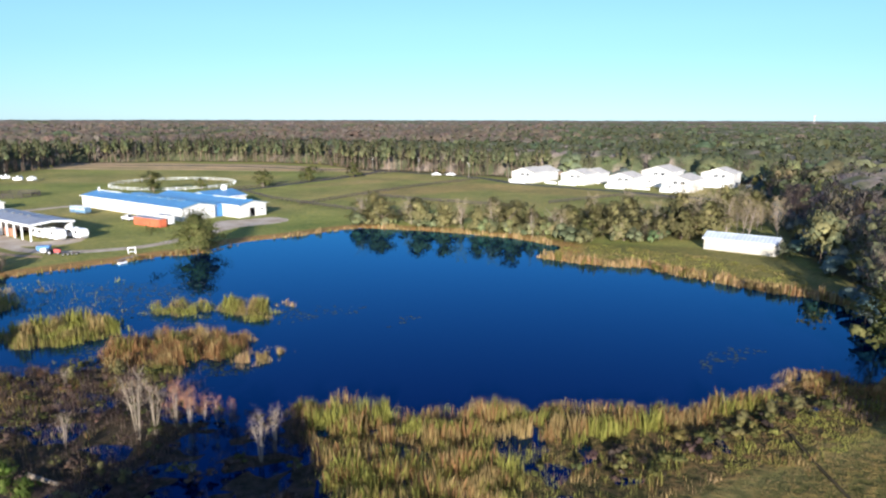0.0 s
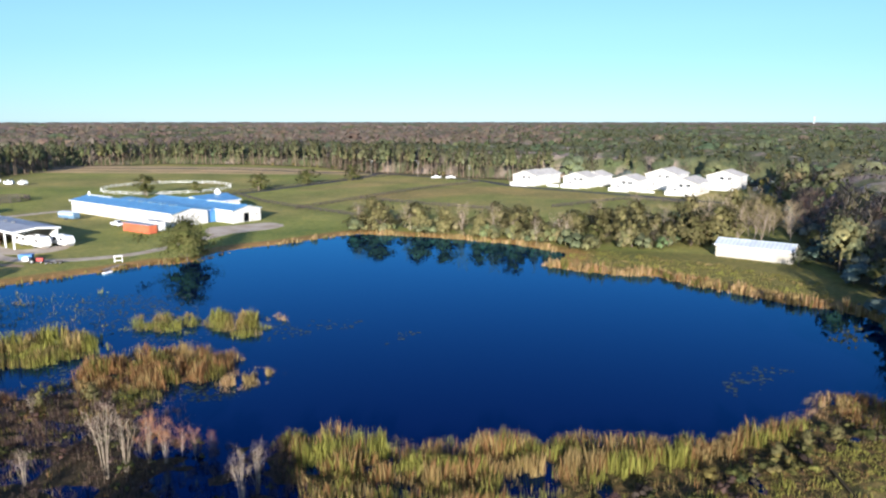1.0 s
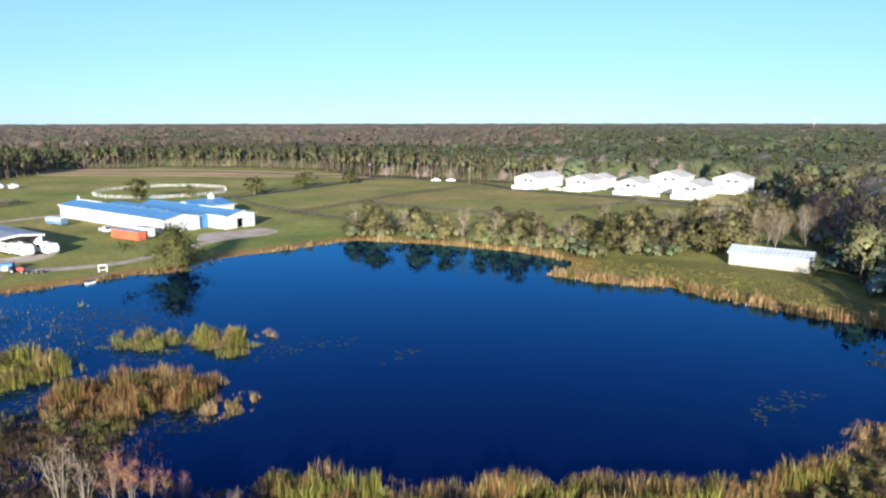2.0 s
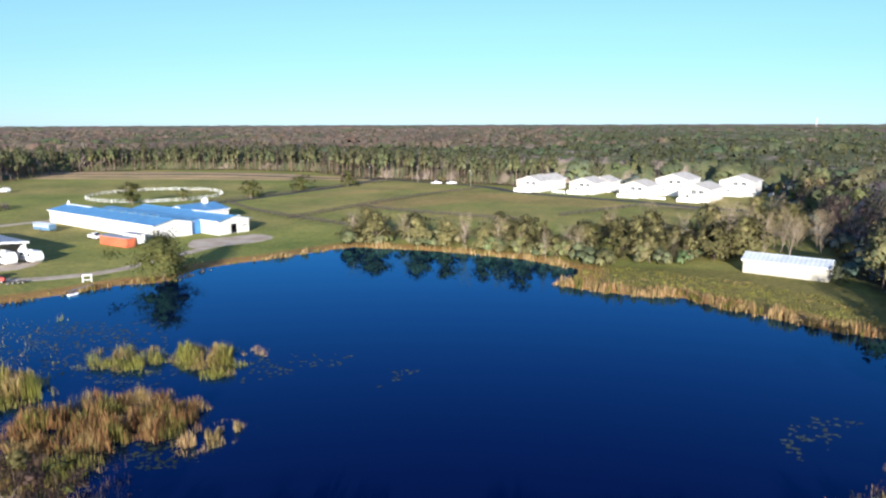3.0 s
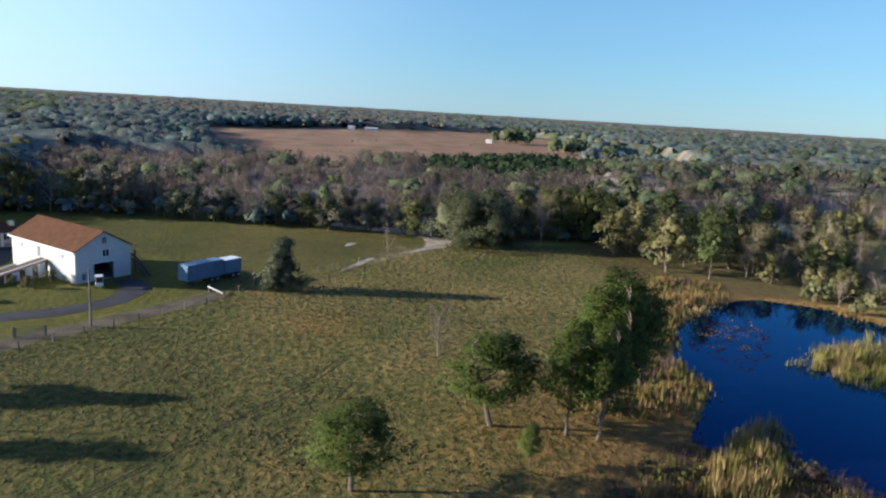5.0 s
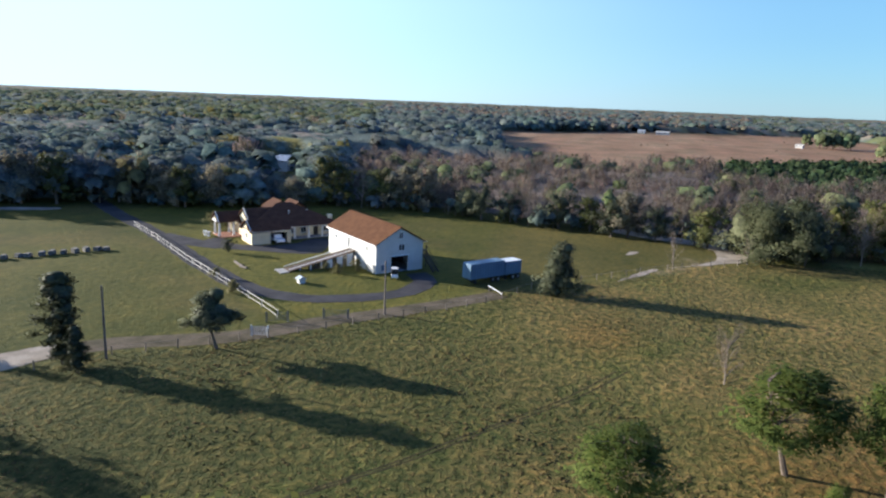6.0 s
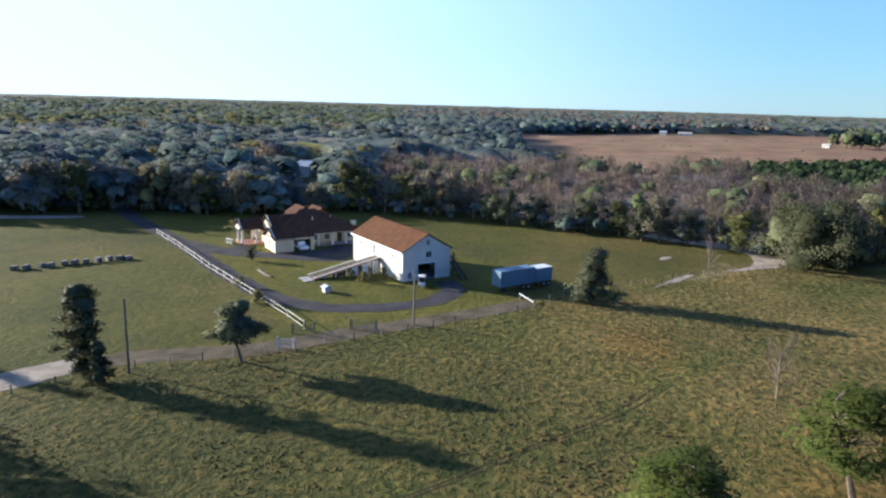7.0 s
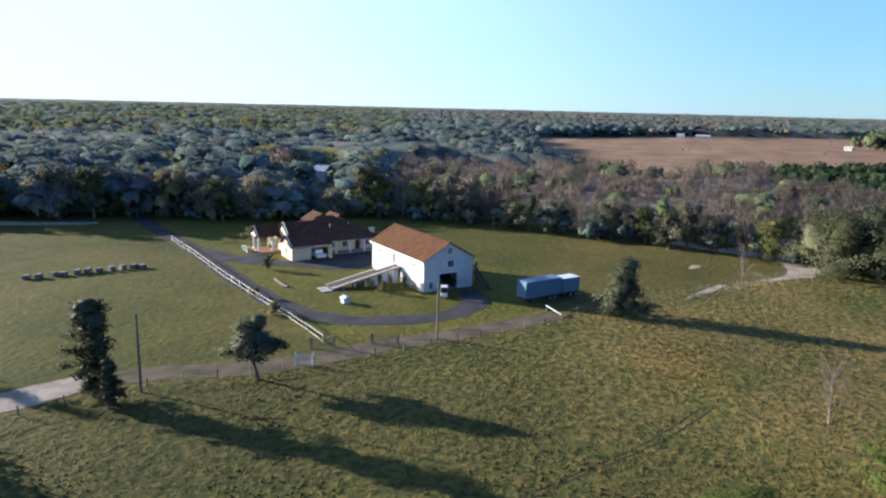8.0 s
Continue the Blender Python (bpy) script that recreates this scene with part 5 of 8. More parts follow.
def plant(kind, x, y, h, wide=1.0, group=""):
    """Plants a tree of height h, as a copy of one of three grown ones."""
    v = random.randrange(3)
    m = pose(x, y, min(0.0, float(land(np.array([x]), np.array([y]))[0])), 0, 0, random.uniform(0, 360)) @ Matrix.Diagonal((h / 10 * wide, h / 10 * wide, h / 10, 1))
    if (kind, v) not in grown:
        ob = grown[kind, v] = grow(kind, v)
        ob.matrix_basis = m
    else:
        src = grown[kind, v]
        keep = src.matrix_basis.copy()
        src.matrix_basis = Matrix()
        ob = copy_thing(src, m)
        src.matrix_basis = keep
    if group:
        ob["group"] = group
    return ob


def plant_in(outline, step, mix, heights, seed, group="", wide=1.0):
    x, y = spread(outline, step, seed)
    r = random.Random(seed)
    for a, b in zip(x, y):
        plant(r.choice(mix), float(a), float(b), r.uniform(*heights), wide * r.uniform(0.85, 1.2), group)


plant("great_bush", -58.9, 164.6, 10.8, 1.2)
# trees between the pond and the paddocks
plant_in([(-28, 208), (-12, 204), (8, 197), (24, 187), (33, 180), (36, 196), (22, 206), (0, 212), (-24, 221)], 5.4, ["olive", "bush", "straw", "pale", "straw", "olive", "bush", "straw", "bush"], (4.5, 10.0), 3, "trees on the far bank")
plant_in([(32, 176), (50, 178), (62, 181), (72, 196), (60, 216), (42, 218), (34, 200)], 5.8, ["olive", "bush", "straw", "oak", "bush", "straw", "olive", "bush"], (5.0, 11.0), 4, "trees on the far bank")
plant_in([(66, 184), (80, 178), (92, 186), (104, 216), (92, 232), (72, 214)], 6.4, ["straw", "straw", "olive", "bare", "straw", "bush", "straw"], (7, 12), 5, "trees behind the shed")
plant("olive", 66, 196, 12.5, 0.9)
plant("dark", 78.5, 158.5, 4.2, 1.0)
# Unseen tree, added so that its shadow falls on the track's sand.
plant("olive", -65.5, -42.8, 5.4, 1.0)
plant("great_oak", 57, 82, 12.5, 1.25)
plant("olive", 61, 86, 9, 1.0)
plant("great_oak", 70, 90, 14, 0.9)
# the wood along the east shore
plant_in([(74, 98), (82, 118), (88, 150), (96, 168), (112, 178), (104, 130), (92, 92), (70, 70), (60, 74)], 7.4, ["olive", "straw", "olive", "bare", "mossy", "straw", "olive"], (9, 15), 6, "trees along the east shore")
# single trees about the farm
for x, y, h in ((-124.7, 300.5, 8.5), (-83, 322, 7.6), (-66.7, 351, 7.6), (-108.5, 313, 5), (-48, 375, 8)):
    plant("oak", x, y, h * 1.1, 1.3, "paddock trees")
for x, y, h in ((-141.4, 193.3, 7), (-122.2, 177.5, 5)):
    plant("olive", x, y, h, 1.0)
# the marsh's far edge
plant_in([(-128, 124), (-96, 135), (-90, 141), (-100, 150), (-118, 143), (-140, 138)], 5.2, ["bush", "olive", "straw", "bare", "olive"], (3.2, 7.2), 8, "thicket by the marsh")
plant_in([(-178, 96), (-172, 122), (-180, 150), (-150, 138), (-138, 112), (-150, 100)], 9.5, ["pine", "pine", "bare", "olive"], (10, 14), 9, "pines west of the marsh")
plant_in([(-182, 150), (-190, 175), (-215, 210), (-180, 200), (-160, 160)], 9.0, ["bare", "bare", "olive", "pine"], (9, 14), 10, "trees beyond the pools")
plant_in([(-131, 127), (-127, 136), (-143, 155), (-160, 152), (-164, 138), (-142, 121)], 6.0, ["straw", "bare", "straw", "olive", "bare", "pine"], (6, 11.5), 14, "bare trees beside the marsh")
# trees of the rough pasture
plant("column", -67.8, -26.1, 11.2, 1.5)
plant("column", -66.2, -22.6, 5.6, 1.7)
plant("hero_dark", -78.6, -12.9, 8.6, 1.15)
plant("dark_bush", -122.3, 25.0, 9.4, 1.3)
plant("pale", -150.5, 44.5, 9.0, 0.85)
plant("bare", -90.2, 48.4, 7.4, 1.1)
plant("bare", -163.5, 60, 6, 0.8)
plant("great_oak", -50, -40, 10.5, 1.1)
for x, y, h in ((-23, 27, 12.5), (-31, 20, 13), (-17.5, 24, 12), (-27, 25, 12.5), (-20.5, 20, 13)):
    plant("great_oak", x, y, h, 1.25)
plant("olive", -26, 44.5, 7.0, 0.9)
for x, y, h in ((50, 43, 11), (55, 48, 11.5), (47.5, 47, 10.5)):
    plant("great_oak", x, y, h, 1.2)
for x, y, h in ((-69.7, 51.6, 10.2), (-57.4, 37.2, 7.7), (-61, 53.5, 4.2), (-67.5, 59, 11), (-73.5, 61.5, 10.5), (-75.5, 65, 13.5), (-69.8, 63.2, 11.5), (-76.5, 67.5, 14.5), (-73, 66, 12.5),
                (-82, 69.5, 14), (-80, 72, 12.5), (-66.5, 62, 10), (-79.5, 67, 12)):
    plant("near_pine", x, y, h, 1.65 if y < 52 else 0.88, "pines at the pasture's edge")
for x, y, h in ((-169, 64.5, 14), (-173, 71, 14.5), (-167, 72, 12.5), (-177, 64, 13)):
    plant("great_moss", x, y, h, 1.05, "large oaks at the pasture's end")
plant_in([(-172, 80), (-178, 100), (-170, 120), (-186, 124), (-190, 98), (-184, 78)], 7.0, ["pine", "pine", "bare", "oak"], (11, 15), 12, "pines at the wood's edge")
EDGE = [(-144, -139), (-149, -123), (-161, -107), (-167, -84), (-193, -45), (-190, -18), (-185, 6), (-182, 20), (-179, 44), (-176, 58)]
for i, ((x0, y0), (x1, y1)) in enumerate(zip(EDGE, EDGE[1:])):
    k = max(1, int(math.hypot(x1 - x0, y1 - y0) / 5.5))
    for j in range(k):
        u = (j + random.uniform(0.1, 0.9)) / k
        open_to_west = abs((y0 + (y1 - y0) * u + 104) - 0.554 * (x0 + (x1 - x0) * u + 257)) < 9
        plant(random.choice(["mossy", "oak", "mossy", "bare", "mossy", "mossy", "gold"] if i < 5 else ["dark", "bare", "mossy", "dark", "oak"]), x0 + (x1 - x0) * u - random.uniform(1, 7), y0 + (y1 - y0) * u, 8.5 if open_to_west else random.uniform(11, 15.5) if i < 5 else random.uniform(8, 12.5), 1.05, "edge of the west wood")


# ---- roads, lots and bare ground ----
ribbon("farm_drive", [(-152, 216), (-136, 199), (-119, 182), (-108, 171), (-99, 165.5), (-89, 164.5), (-77, 170), (-70.6, 179), (-66, 192), (-61, 206)], 3.6, GRAVEL, "pale gravel farm drive curving along the bank", "road")
patch("gravel_yard", [(-70, 214), (-66, 202), (-57, 206), (-50, 213), (-49, 219), (-55, 224.5), (-63, 218.5)], GRAVEL, "pale gravel apron before the white barns", "yard", 0.036)
patch("gravel_yard", [(-139, 197), (-121, 183), (-106, 172), (-96, 175), (-95, 183), (-99, 186), (-107, 178.5), (-136, 201)], GRAVEL, "pale gravel yard beside the open shed", "yard", 0.036)
ribbon("farm_lane", [(-172, 232), (-158, 229), (-147, 235), (-137, 249), (-126, 259)], 4.2, GRAVEL, "pale gravel lane behind the barns", "road")
ribbon("paddock_lane", [(-112, 288), (-96, 302), (-84, 318), (-72, 340), (-56, 370), (-44, 398), (-38, 424)], 4.2, ASPHALT, "narrow dark lane between the paddocks", "road")
ribbon("country_road", [(-420, 440), (-320, 455), (-248, 468), (-196, 466), (-137, 460), (-80, 436), (-40, 424), (-5, 398), (18, 378), (34, 347), (53, 327), (82, 303), (97, 286), (120, 268)], 5.5, ASPHALT, "grey two-lane country road past the houses", "road")
ribbon("road_verge", [(-300, 476), (-240, 486), (-180, 482), (-120, 470), (-84, 452)], 8.0, EARTH, "bare brown earth verge beside the road", "verge", 0.02)
ribbon("driveway", [(-172, -116), (-155, -94), (-137, -68), (-121, -47.5), (-112, -35.5), (-104.5, -23.5), (-103, -14), (-106.5, -5.5), (-113, 0.5), (-121, 1.5), (-126, -2)], 4.2, ASPHALT, "worn dark asphalt drive curving round the lawn", "driveway")
ribbon("driveway", [(-135, -65), (-133, -58), (-131, -52), (-131, -46)], 5.5, ASPHALT, "worn dark asphalt branch to the house", "driveway", 0.038)
patch("courtyard", [(-129, -50), (-129.5, -40), (-131, -30), (-133.5, -25.5), (-138.6, -26), (-147, -29), (-146, -33), (-139.5, -34.5), (-135, -39), (-134, -46), (-138, -50), (-136, -53)], ASPHALT, "worn asphalt court before the garage", "courtyard", 0.044)
ribbon("dirt_track", [(-50, -44), (-63, -34.5), (-69, -31), (-75.5, -25.5), (-81.5, -15.5), (-87, -10.2), (-95, -4), (-102, 2.6), (-111, 10), (-118, 15.5)], 4.4, MUD, "rutted bare earth track along the fence", "track", 0.02)
patch("sand_patch", [(-52, -45), (-64, -37), (-71, -33), (-73, -29), (-66, -29.5), (-56, -36)], SAND, "bleached sand where the track widens", "sand", 0.034)
patch("sand_patch", [(-197, 28), (-191, 39), (-187, 50), (-180, 58), (-173, 61), (-166, 60), (-160.5, 54.5), (-155, 47.5), (-152, 44), (-156, 48), (-162, 53), (-169, 54.5), (-177, 53.5), (-182, 46), (-185, 38), (-190, 30)], SAND, "bleached sand at the wood's edge", "sand")
patch("sand_patch", [(-136, 34.2), (-139, 36), (-144, 39.4), (-149.5, 41.6), (-148.5, 40), (-143, 37.2)], SAND, "bleached sand beside the pasture's corner", "sand")
patch("sand_patch", [(-161.5, 35.4), (-163, 37), (-165, 37.8), (-166, 36.8), (-164, 35.6)], SAND, "small bleached sand patch in the grass", "sand")
patch("sand_patch", [(-138, -132), (-145, -116), (-151, -108), (-153, -111), (-147, -122), (-142, -134)], SAND, "bleached sand strip before the trees", "sand")
for side in (-0.8, 0.8):
    ribbon("wheel_rut", [(-50 + side * 0.6, 10.5 - side * 0.8), (-60.3 + side * 0.6, 18.5 - side * 0.8), (-67.9 + side * 0.6, 23.5 - side * 0.8), (-79.4 + side * 0.5, 31.3 - side * 0.85), (-90 + side * 0.4, 36.6 - side * 0.9)], 0.2, SOIL, "narrow wheel rut worn into the pasture", "rut", 0.012)
patch("bare_patch", [(-112, 164), (-100, 159), (-93, 157.5), (-94, 159.5), (-101, 161.5), (-110, 166)], EARTH, "bare earth on the pond's bank", "earth", 0.02)


# ---- fences and poles ----
def fence(name, line, gap, height, rails, post_mat, label, w=0.12, rail=0.12, group="", close=False):
    """Posts with rails between them, each its own piece."""
    th = thing(name, pose(line[0][0], line[0][1], 0), label, "fence", group)
    pm, rm = bpy.data.meshes.new("post"), bpy.data.meshes.new("rail")
    bm = box(bmesh.new(), 0, 0, -0.2, w, w, height + 0.2, bevel=0.012)
    bm.to_mesh(pm)
    bm.free()
    bm = box(bmesh.new(), 0.5, 0, -0.5, 1, 1, 1)
    bm.to_mesh(rm)
    bm.free()
    pm.materials.append(post_mat), rm.materials.append(post_mat)
    pts, here = [], Vector((*line[0], 0))
    ends = [Vector((*p, 0)) for p in (line + line[:1] if close else line)]
    for a, b in zip(ends, ends[1:]):
        k = max(1, round((b - a).length / gap))
        pts += [a.lerp(b, j / k) for j in range(k)]
    pts.append(ends[-1])
    for i, p in enumerate(pts):
        o = new("post", pm)
        o.parent, o.matrix_basis = th, Matrix.Translation(p - here) @ pose(0, 0, random.uniform(-0.05, 0.03), random.uniform(-2, 2), random.uniform(-2, 2), random.uniform(0, 90))
        if i + 1 < len(pts):
            d = pts[i + 1] - p
            for z in rails:
                o = new("rail", rm)
                o.parent = th
                sag = random.uniform(-0.04, 0.04)
                o.matrix_basis = Matrix.Translation(p - here + Vector((0, 0, z + sag))) @ pose(0, 0, 0, 0, random.uniform(-0.8, 0.8), math.degrees(math.atan2(d.y, d.x))) @ Matrix.Diagonal((d.length, 0.05, rail, 1))
    return th


fence("rail_fence", [(-141, -76.2), (-129.8, -61.2), (-117, -45), (-109.8, -35.2), (-102.4, -25), (-96.3, -16.8), (-92.4, -12)], 4.6, 1.3, (0.4, 1.15), OLD_WHITE, "white-painted two-rail timber fence along the drive", 0.12, 0.09)
oval = [(-128.5 + 28.5 * math.cos(a), 333 + 27.5 * math.sin(a)) for a in [k * math.pi / 12 for k in range(24)]]
fence("arena_fence", oval, 3.0, 1.5, (0.45, 1.2), TRIM, "white rail fence round the oval riding arena", 0.13, 0.13, close=True)
for line in PADDOCK_LINES:
    fence("paddock_fence", line, 3.4, 1.3, (0.5, 0.85, 1.2), DARK_WOOD, "dark creosoted three-rail paddock fence", 0.18, 0.16, "paddock fences")
fence("field_fence", [(-58, -32), (-72, -23), (-84.6, -9), (-100, 4.6), (-112, 14.5), (-124, 20), (-150, 43.5), (-161, 58)], 4.0, 1.2, (1.05,), WOOD, "old wire fence on grey timber posts beside the track", 0.12, 0.03)
fence("field_fence", [(-161, 58), (-164, 62), (-174, 66)], 2.5, 1.3, (0.5, 1.1), WOOD, "weathered timber fence before the oaks", 0.16, 0.14)


def gate(x, y, rz, length, mat, label):
    th = thing("gate", pose(x, y, 0, 0, 0, rz), label, "gate")
    for s in (-1, 1):
        part("gate_post", box(bmesh.new(), s * length / 2, 0, -0.2, 0.2, 0.2, 1.75, bevel=0.02), mat, th)
    for s in (-1, 1):
        part("stile", rod(bmesh.new(), (s * (length / 2 - 0.2), 0, 0.2), (s * (length / 2 - 0.2), 0, 1.35), 0.04), mat, th)
    for z in (0.25, 0.5, 0.75, 1.0, 1.3):
        part("bar", rod(bmesh.new(), (-length / 2 + 0.2, 0, z), (length / 2 - 0.2, 0, z), 0.035), mat, th)


GATE_STEEL = surface("weathered_galvanised_steel", (0.2, 0.2, 0.2), (0.12, 0.12, 0.12), 1.5, 8, 0.75, 0.1)
gate(-90.9, -11.2, -60, 3.0, GATE_STEEL, "weathered grey tubular farm gate at the drive's end")
gate(-84.6, -10.3, -75, 2.2, TRIM, "white boarded gate beside the track")
gate(-95.4, -4.2, 104, 3.6, GATE_STEEL, "grey tubular steel gate across the track")
o = thing("rail_barrier", pose(-118.4, 14.6, 0, 0, 0, 55), "low white rail leaning on a post near the trailers", "barrier")
part("rail", rod(bmesh.new(), (-1.6, 0, 1.0), (1.7, 0, 0.35), 0.09, 0.09, 8), TRIM, o)
for x, h in ((-1.5, 1.05), (1.4, 0.5)):
    part("post", box(bmesh.new(), x, 0.12, -0.2, 0.14, 0.14, h + 0.2, bevel=0.02), WOOD, o)


def utility_pole(x, y, h, rz=0, arm=True):
    th = thing("utility_pole", pose(x, y, 0, 0, 0, rz), "tall weathered timber utility pole" + (" with a crossarm" if arm else " with no crossarm"), "pole", "utility poles")
    part("pole", rod(bmesh.new(), (0, 0, -0.4), (0, 0, h), 0.17, 0.11, 8), WOOD, th)
    if arm:
        part("crossarm", box(bmesh.new(), 0, 0.14, h - 0.9, 2.2, 0.1, 0.14, bevel=0.01), WOOD, th)
        for s in (-0.95, -0.4, 0.4, 0.95):
            part("insulator", rod(bmesh.new(), (s, 0.14, h - 0.76), (s, 0.14, h - 0.5), 0.05, 0.035, 6), TRIM, th)
        part("transformer", rod(bmesh.new(), (0.0, -0.38, h - 2.4), (0.0, -0.38, h - 1.5), 0.24, 0.24, 10), STEEL, th, "grey can transformer")


for x, y, h, rz, arm in ((-70.8, -22.8, 9.0, 20, False), (-100.1, 1.6, 8.2, 40, False), (-14, 401, 9.5, 30, True), (13.7, 375, 8.5, 30, True), (34.2, 366, 7.5, 30, False), (-43, 428, 8.5, 20, True), (-252, 402, 9, 0, True), (-251, 393, 9, 0, False)):
    utility_pole(x, y, h, rz, arm)

# ---- the blue-roofed barns ----
FARM = -36.8   # the farm's grid, degrees


def farm_pose(x, y, z=0.0):
    return pose(x, y, z, 0, 0, FARM)


U, V2 = Vector((math.cos(radians(FARM)), math.sin(radians(FARM)))), Vector((-math.sin(radians(FARM)), math.cos(radians(FARM))))


def from_corner(cx, cy, u, v):
    return cx + U.x * u + V2.x * v, cy + U.y * u + V2.y * v


# local +x runs towards the near gable end
bx, by = from_corner(-80.8, 214.0, -31, 6)
barn = thing("horse_barn", farm_pose(bx, by), "long white horse barn with a blue sheet roof", "barn", "blue-roofed barns")
fr = gable_building(barn, 62, 12, 4.1, 5.3, WHITE, BLUE_ROOF, 0.5, {"e": ((4.4, 7.2, 0, 3.0),), "s": tuple((x, x + 1.0, 1.6, 2.5) for x in (6, 18, 30, 42))})
for x in (6, 18, 30, 42):
    window(barn, in_frame(fr, "s", x + 0.5, 2.05), 1.0, 0.9)
part("door", box(bmesh.new(), 30.95, 0, 0.02, 0.08, 2.7, 2.95, bevel=0.02), WHITE, barn, "white sliding barn door")
for k in range(5):
    bm = box(bmesh.new(), -2 + 6 * k, 0.0, 5.36, 2.6, 1.5, 0.36, bevel=0.08)
    part("roof_vent", bm, TRAILER_BLUE, barn, "pale blue ridge vent")
part("ridge_flashing", box(bmesh.new(), -22, 0, 5.5, 14, 1.0, 0.14, bevel=0.03), TRIM, barn, "white ridge flashing")
part("weather_vane_base", rod(bmesh.new(), (-30, 0, 5.4), (-30, 0, 6.6), 0.45, 0.3, 8), TRIM, barn, "white cowl on the ridge")

bx, by = from_corner(-65.2, 222.0, -24, 5.3)
barn2 = thing("horse_barn", farm_pose(bx, by), "white gabled barn with a blue sheet roof and open doorway", "barn", "blue-roofed barns")
fr = gable_building(barn2, 48, 10.6, 4.1, 5.3, WHITE, BLUE_ROOF, 0.5, {"e": ((3.9, 6.0, 0, 2.9), (8.0, 9.4, 1.7, 2.6), (1.6, 2.6, 1.9, 2.6))})
window(barn2, in_frame(fr, "e", 8.7, 2.15), 1.4, 0.9)
window(barn2, in_frame(fr, "e", 2.1, 2.25), 1.0, 0.7)
for s in (-1, 1):
    part("door_leaf", box(bmesh.new(), 24.1, -0.35 + s * 1.9, 0.05, 0.08, 1.0, 2.85, bevel=0.02), WHITE, barn2, "white sliding door leaf")
# Added near-black sheet: the barn's inner shade is put into its colour.
part("dark_back", box(bmesh.new(), 14, 0, 0.06, 0.2, 10.0, 3.9), DARK, barn2)
part("ridge_flashing", box(bmesh.new(), 12, 0, 5.46, 17, 0.7, 0.12, bevel=0.03), TRIM, barn2, "white ridge flashing")

bx, by = from_corner(-73.6, 223.6, -26, 1.9)
link = thing("link_building", farm_pose(bx, by), "recessed passage between the two barns with a shade-blue wall", "barn", "blue-roofed barns")
# The blue of this wall is the recess's shade put into its colour.
part("wall", box(bmesh.new(), 0, 0, 0, 50, 3.3, 4.2), SHADE_BLUE_WALL, link)
part("roof", slab(bmesh.new(), [(-25.4, -1.9, 4.62), (25.3, -1.9, 4.62), (25.3, 1.9, 4.62), (-25.4, 1.9, 4.62)], 0.1), BLUE_ROOF, link)

bx, by = from_corner(-65.2, 222.0, -34, 15.5)
wing = thing("barn_wing", pose(bx, by, 0, 0, 0, FARM + 90), "white barn wing with a blue sheet roof and a white cupola", "barn", "blue-roofed barns")
gable_building(wing, 14, 16, 3.9, 5.5, WHITE, BLUE_ROOF, 0.5)
part("cupola_base", box(bmesh.new(), 3.5, 0, 5.4, 1.5, 1.5, 1.0, bevel=0.05), TRIM, wing, "white cupola base")
cup = bmesh.new()
bmesh.ops.create_cone(cup, cap_ends=True, segments=4, radius1=1.3, radius2=0.05, depth=1.1, matrix=Matrix.Translation((3.5, 0, 6.95)) @ pose(0, 0, 0, 0, 0, 45))
part("cupola_roof", cup, TRIM, wing, "white pyramid cap")
bx, by = from_corner(-65.2, 222.0, -20, 14.5)
canopy = thing("canopy", farm_pose(bx, by), "low open lean-to with a white edge beside the barn", "canopy")
part("roof", slab(bmesh.new(), [(-6, -3.4, 3.3), (6, -3.4, 3.3), (6, 3.4, 2.7), (-6, 3.4, 2.7)], 0.15), BLUE_ROOF, canopy)
part("fascia", box(bmesh.new(), 6.05, 0, 2.6, 0.1, 6.8, 0.5), TRIM, canopy)
for x in (-5.7, 0, 5.7):
    part("post", box(bmesh.new(), x, 3.2, 0, 0.18, 0.18, 2.6), TRIM, canopy)
# Two dark boxes fill the space below the lean-to roof.
for x, y, mat in ((-1, 1.0, DARK), (3, 1.2, DARK)):
    part("dark_box", box(bmesh.new(), x, y, 0, 2.2, 1.6, 1.3, bevel=0.06), mat, canopy)

# ---- the open machinery shed ----
bx, by = from_corner(-106.3, 177.9, -19, 5.2)
shed = thing("machinery_shed", farm_pose(bx, by), "open-fronted shed with a grey sheet roof and white posts", "shed")
part("roof", slab(bmesh.new(), [(-19.5, -5.8, 4.5), (19.5, -5.8, 4.5), (19.5, 0, 5.1), (-19.5, 0, 5.1)], 0.14), GREY_ROOF, shed)
part("roof", slab(bmesh.new(), [(-19.5, 0, 5.1), (19.5, 0, 5.1), (19.5, 5.8, 4.5), (-19.5, 5.8, 4.5)], 0.14), GREY_ROOF, shed)
for s in (-1, 1):
    part("fascia", box(bmesh.new(), 0, s * 5.83, 4.0, 39.0, 0.08, 0.5), TRIM, shed, "white fascia board")
for x in (19.52, -19.52):
    bm = bmesh.new()
    for s in (-1, 1):
        slab(bm, [(x - 0.06, s * 5.8, 4.52), (x + 0.06, s * 5.8, 4.52), (x + 0.06, 0, 5.12), (x - 0.06, 0, 5.12)][:: -s], 0.45)
    part("barge_board", bm, TRIM, shed)
part("wall", wall_panels(bmesh.new(), 20, 4.2, ((3, 4.2, 0, 2.1), (12, 15, 0, 3.2)), 0.18, pose(-19, -5.3, 0)), WHITE, shed, "white front wall")
part("wall", wall_panels(bmesh.new(), 37.6, 4.2, (), 0.18, pose(18.6, 5.3, 0, 0, 0, 180)), WHITE, shed, "white rear wall")
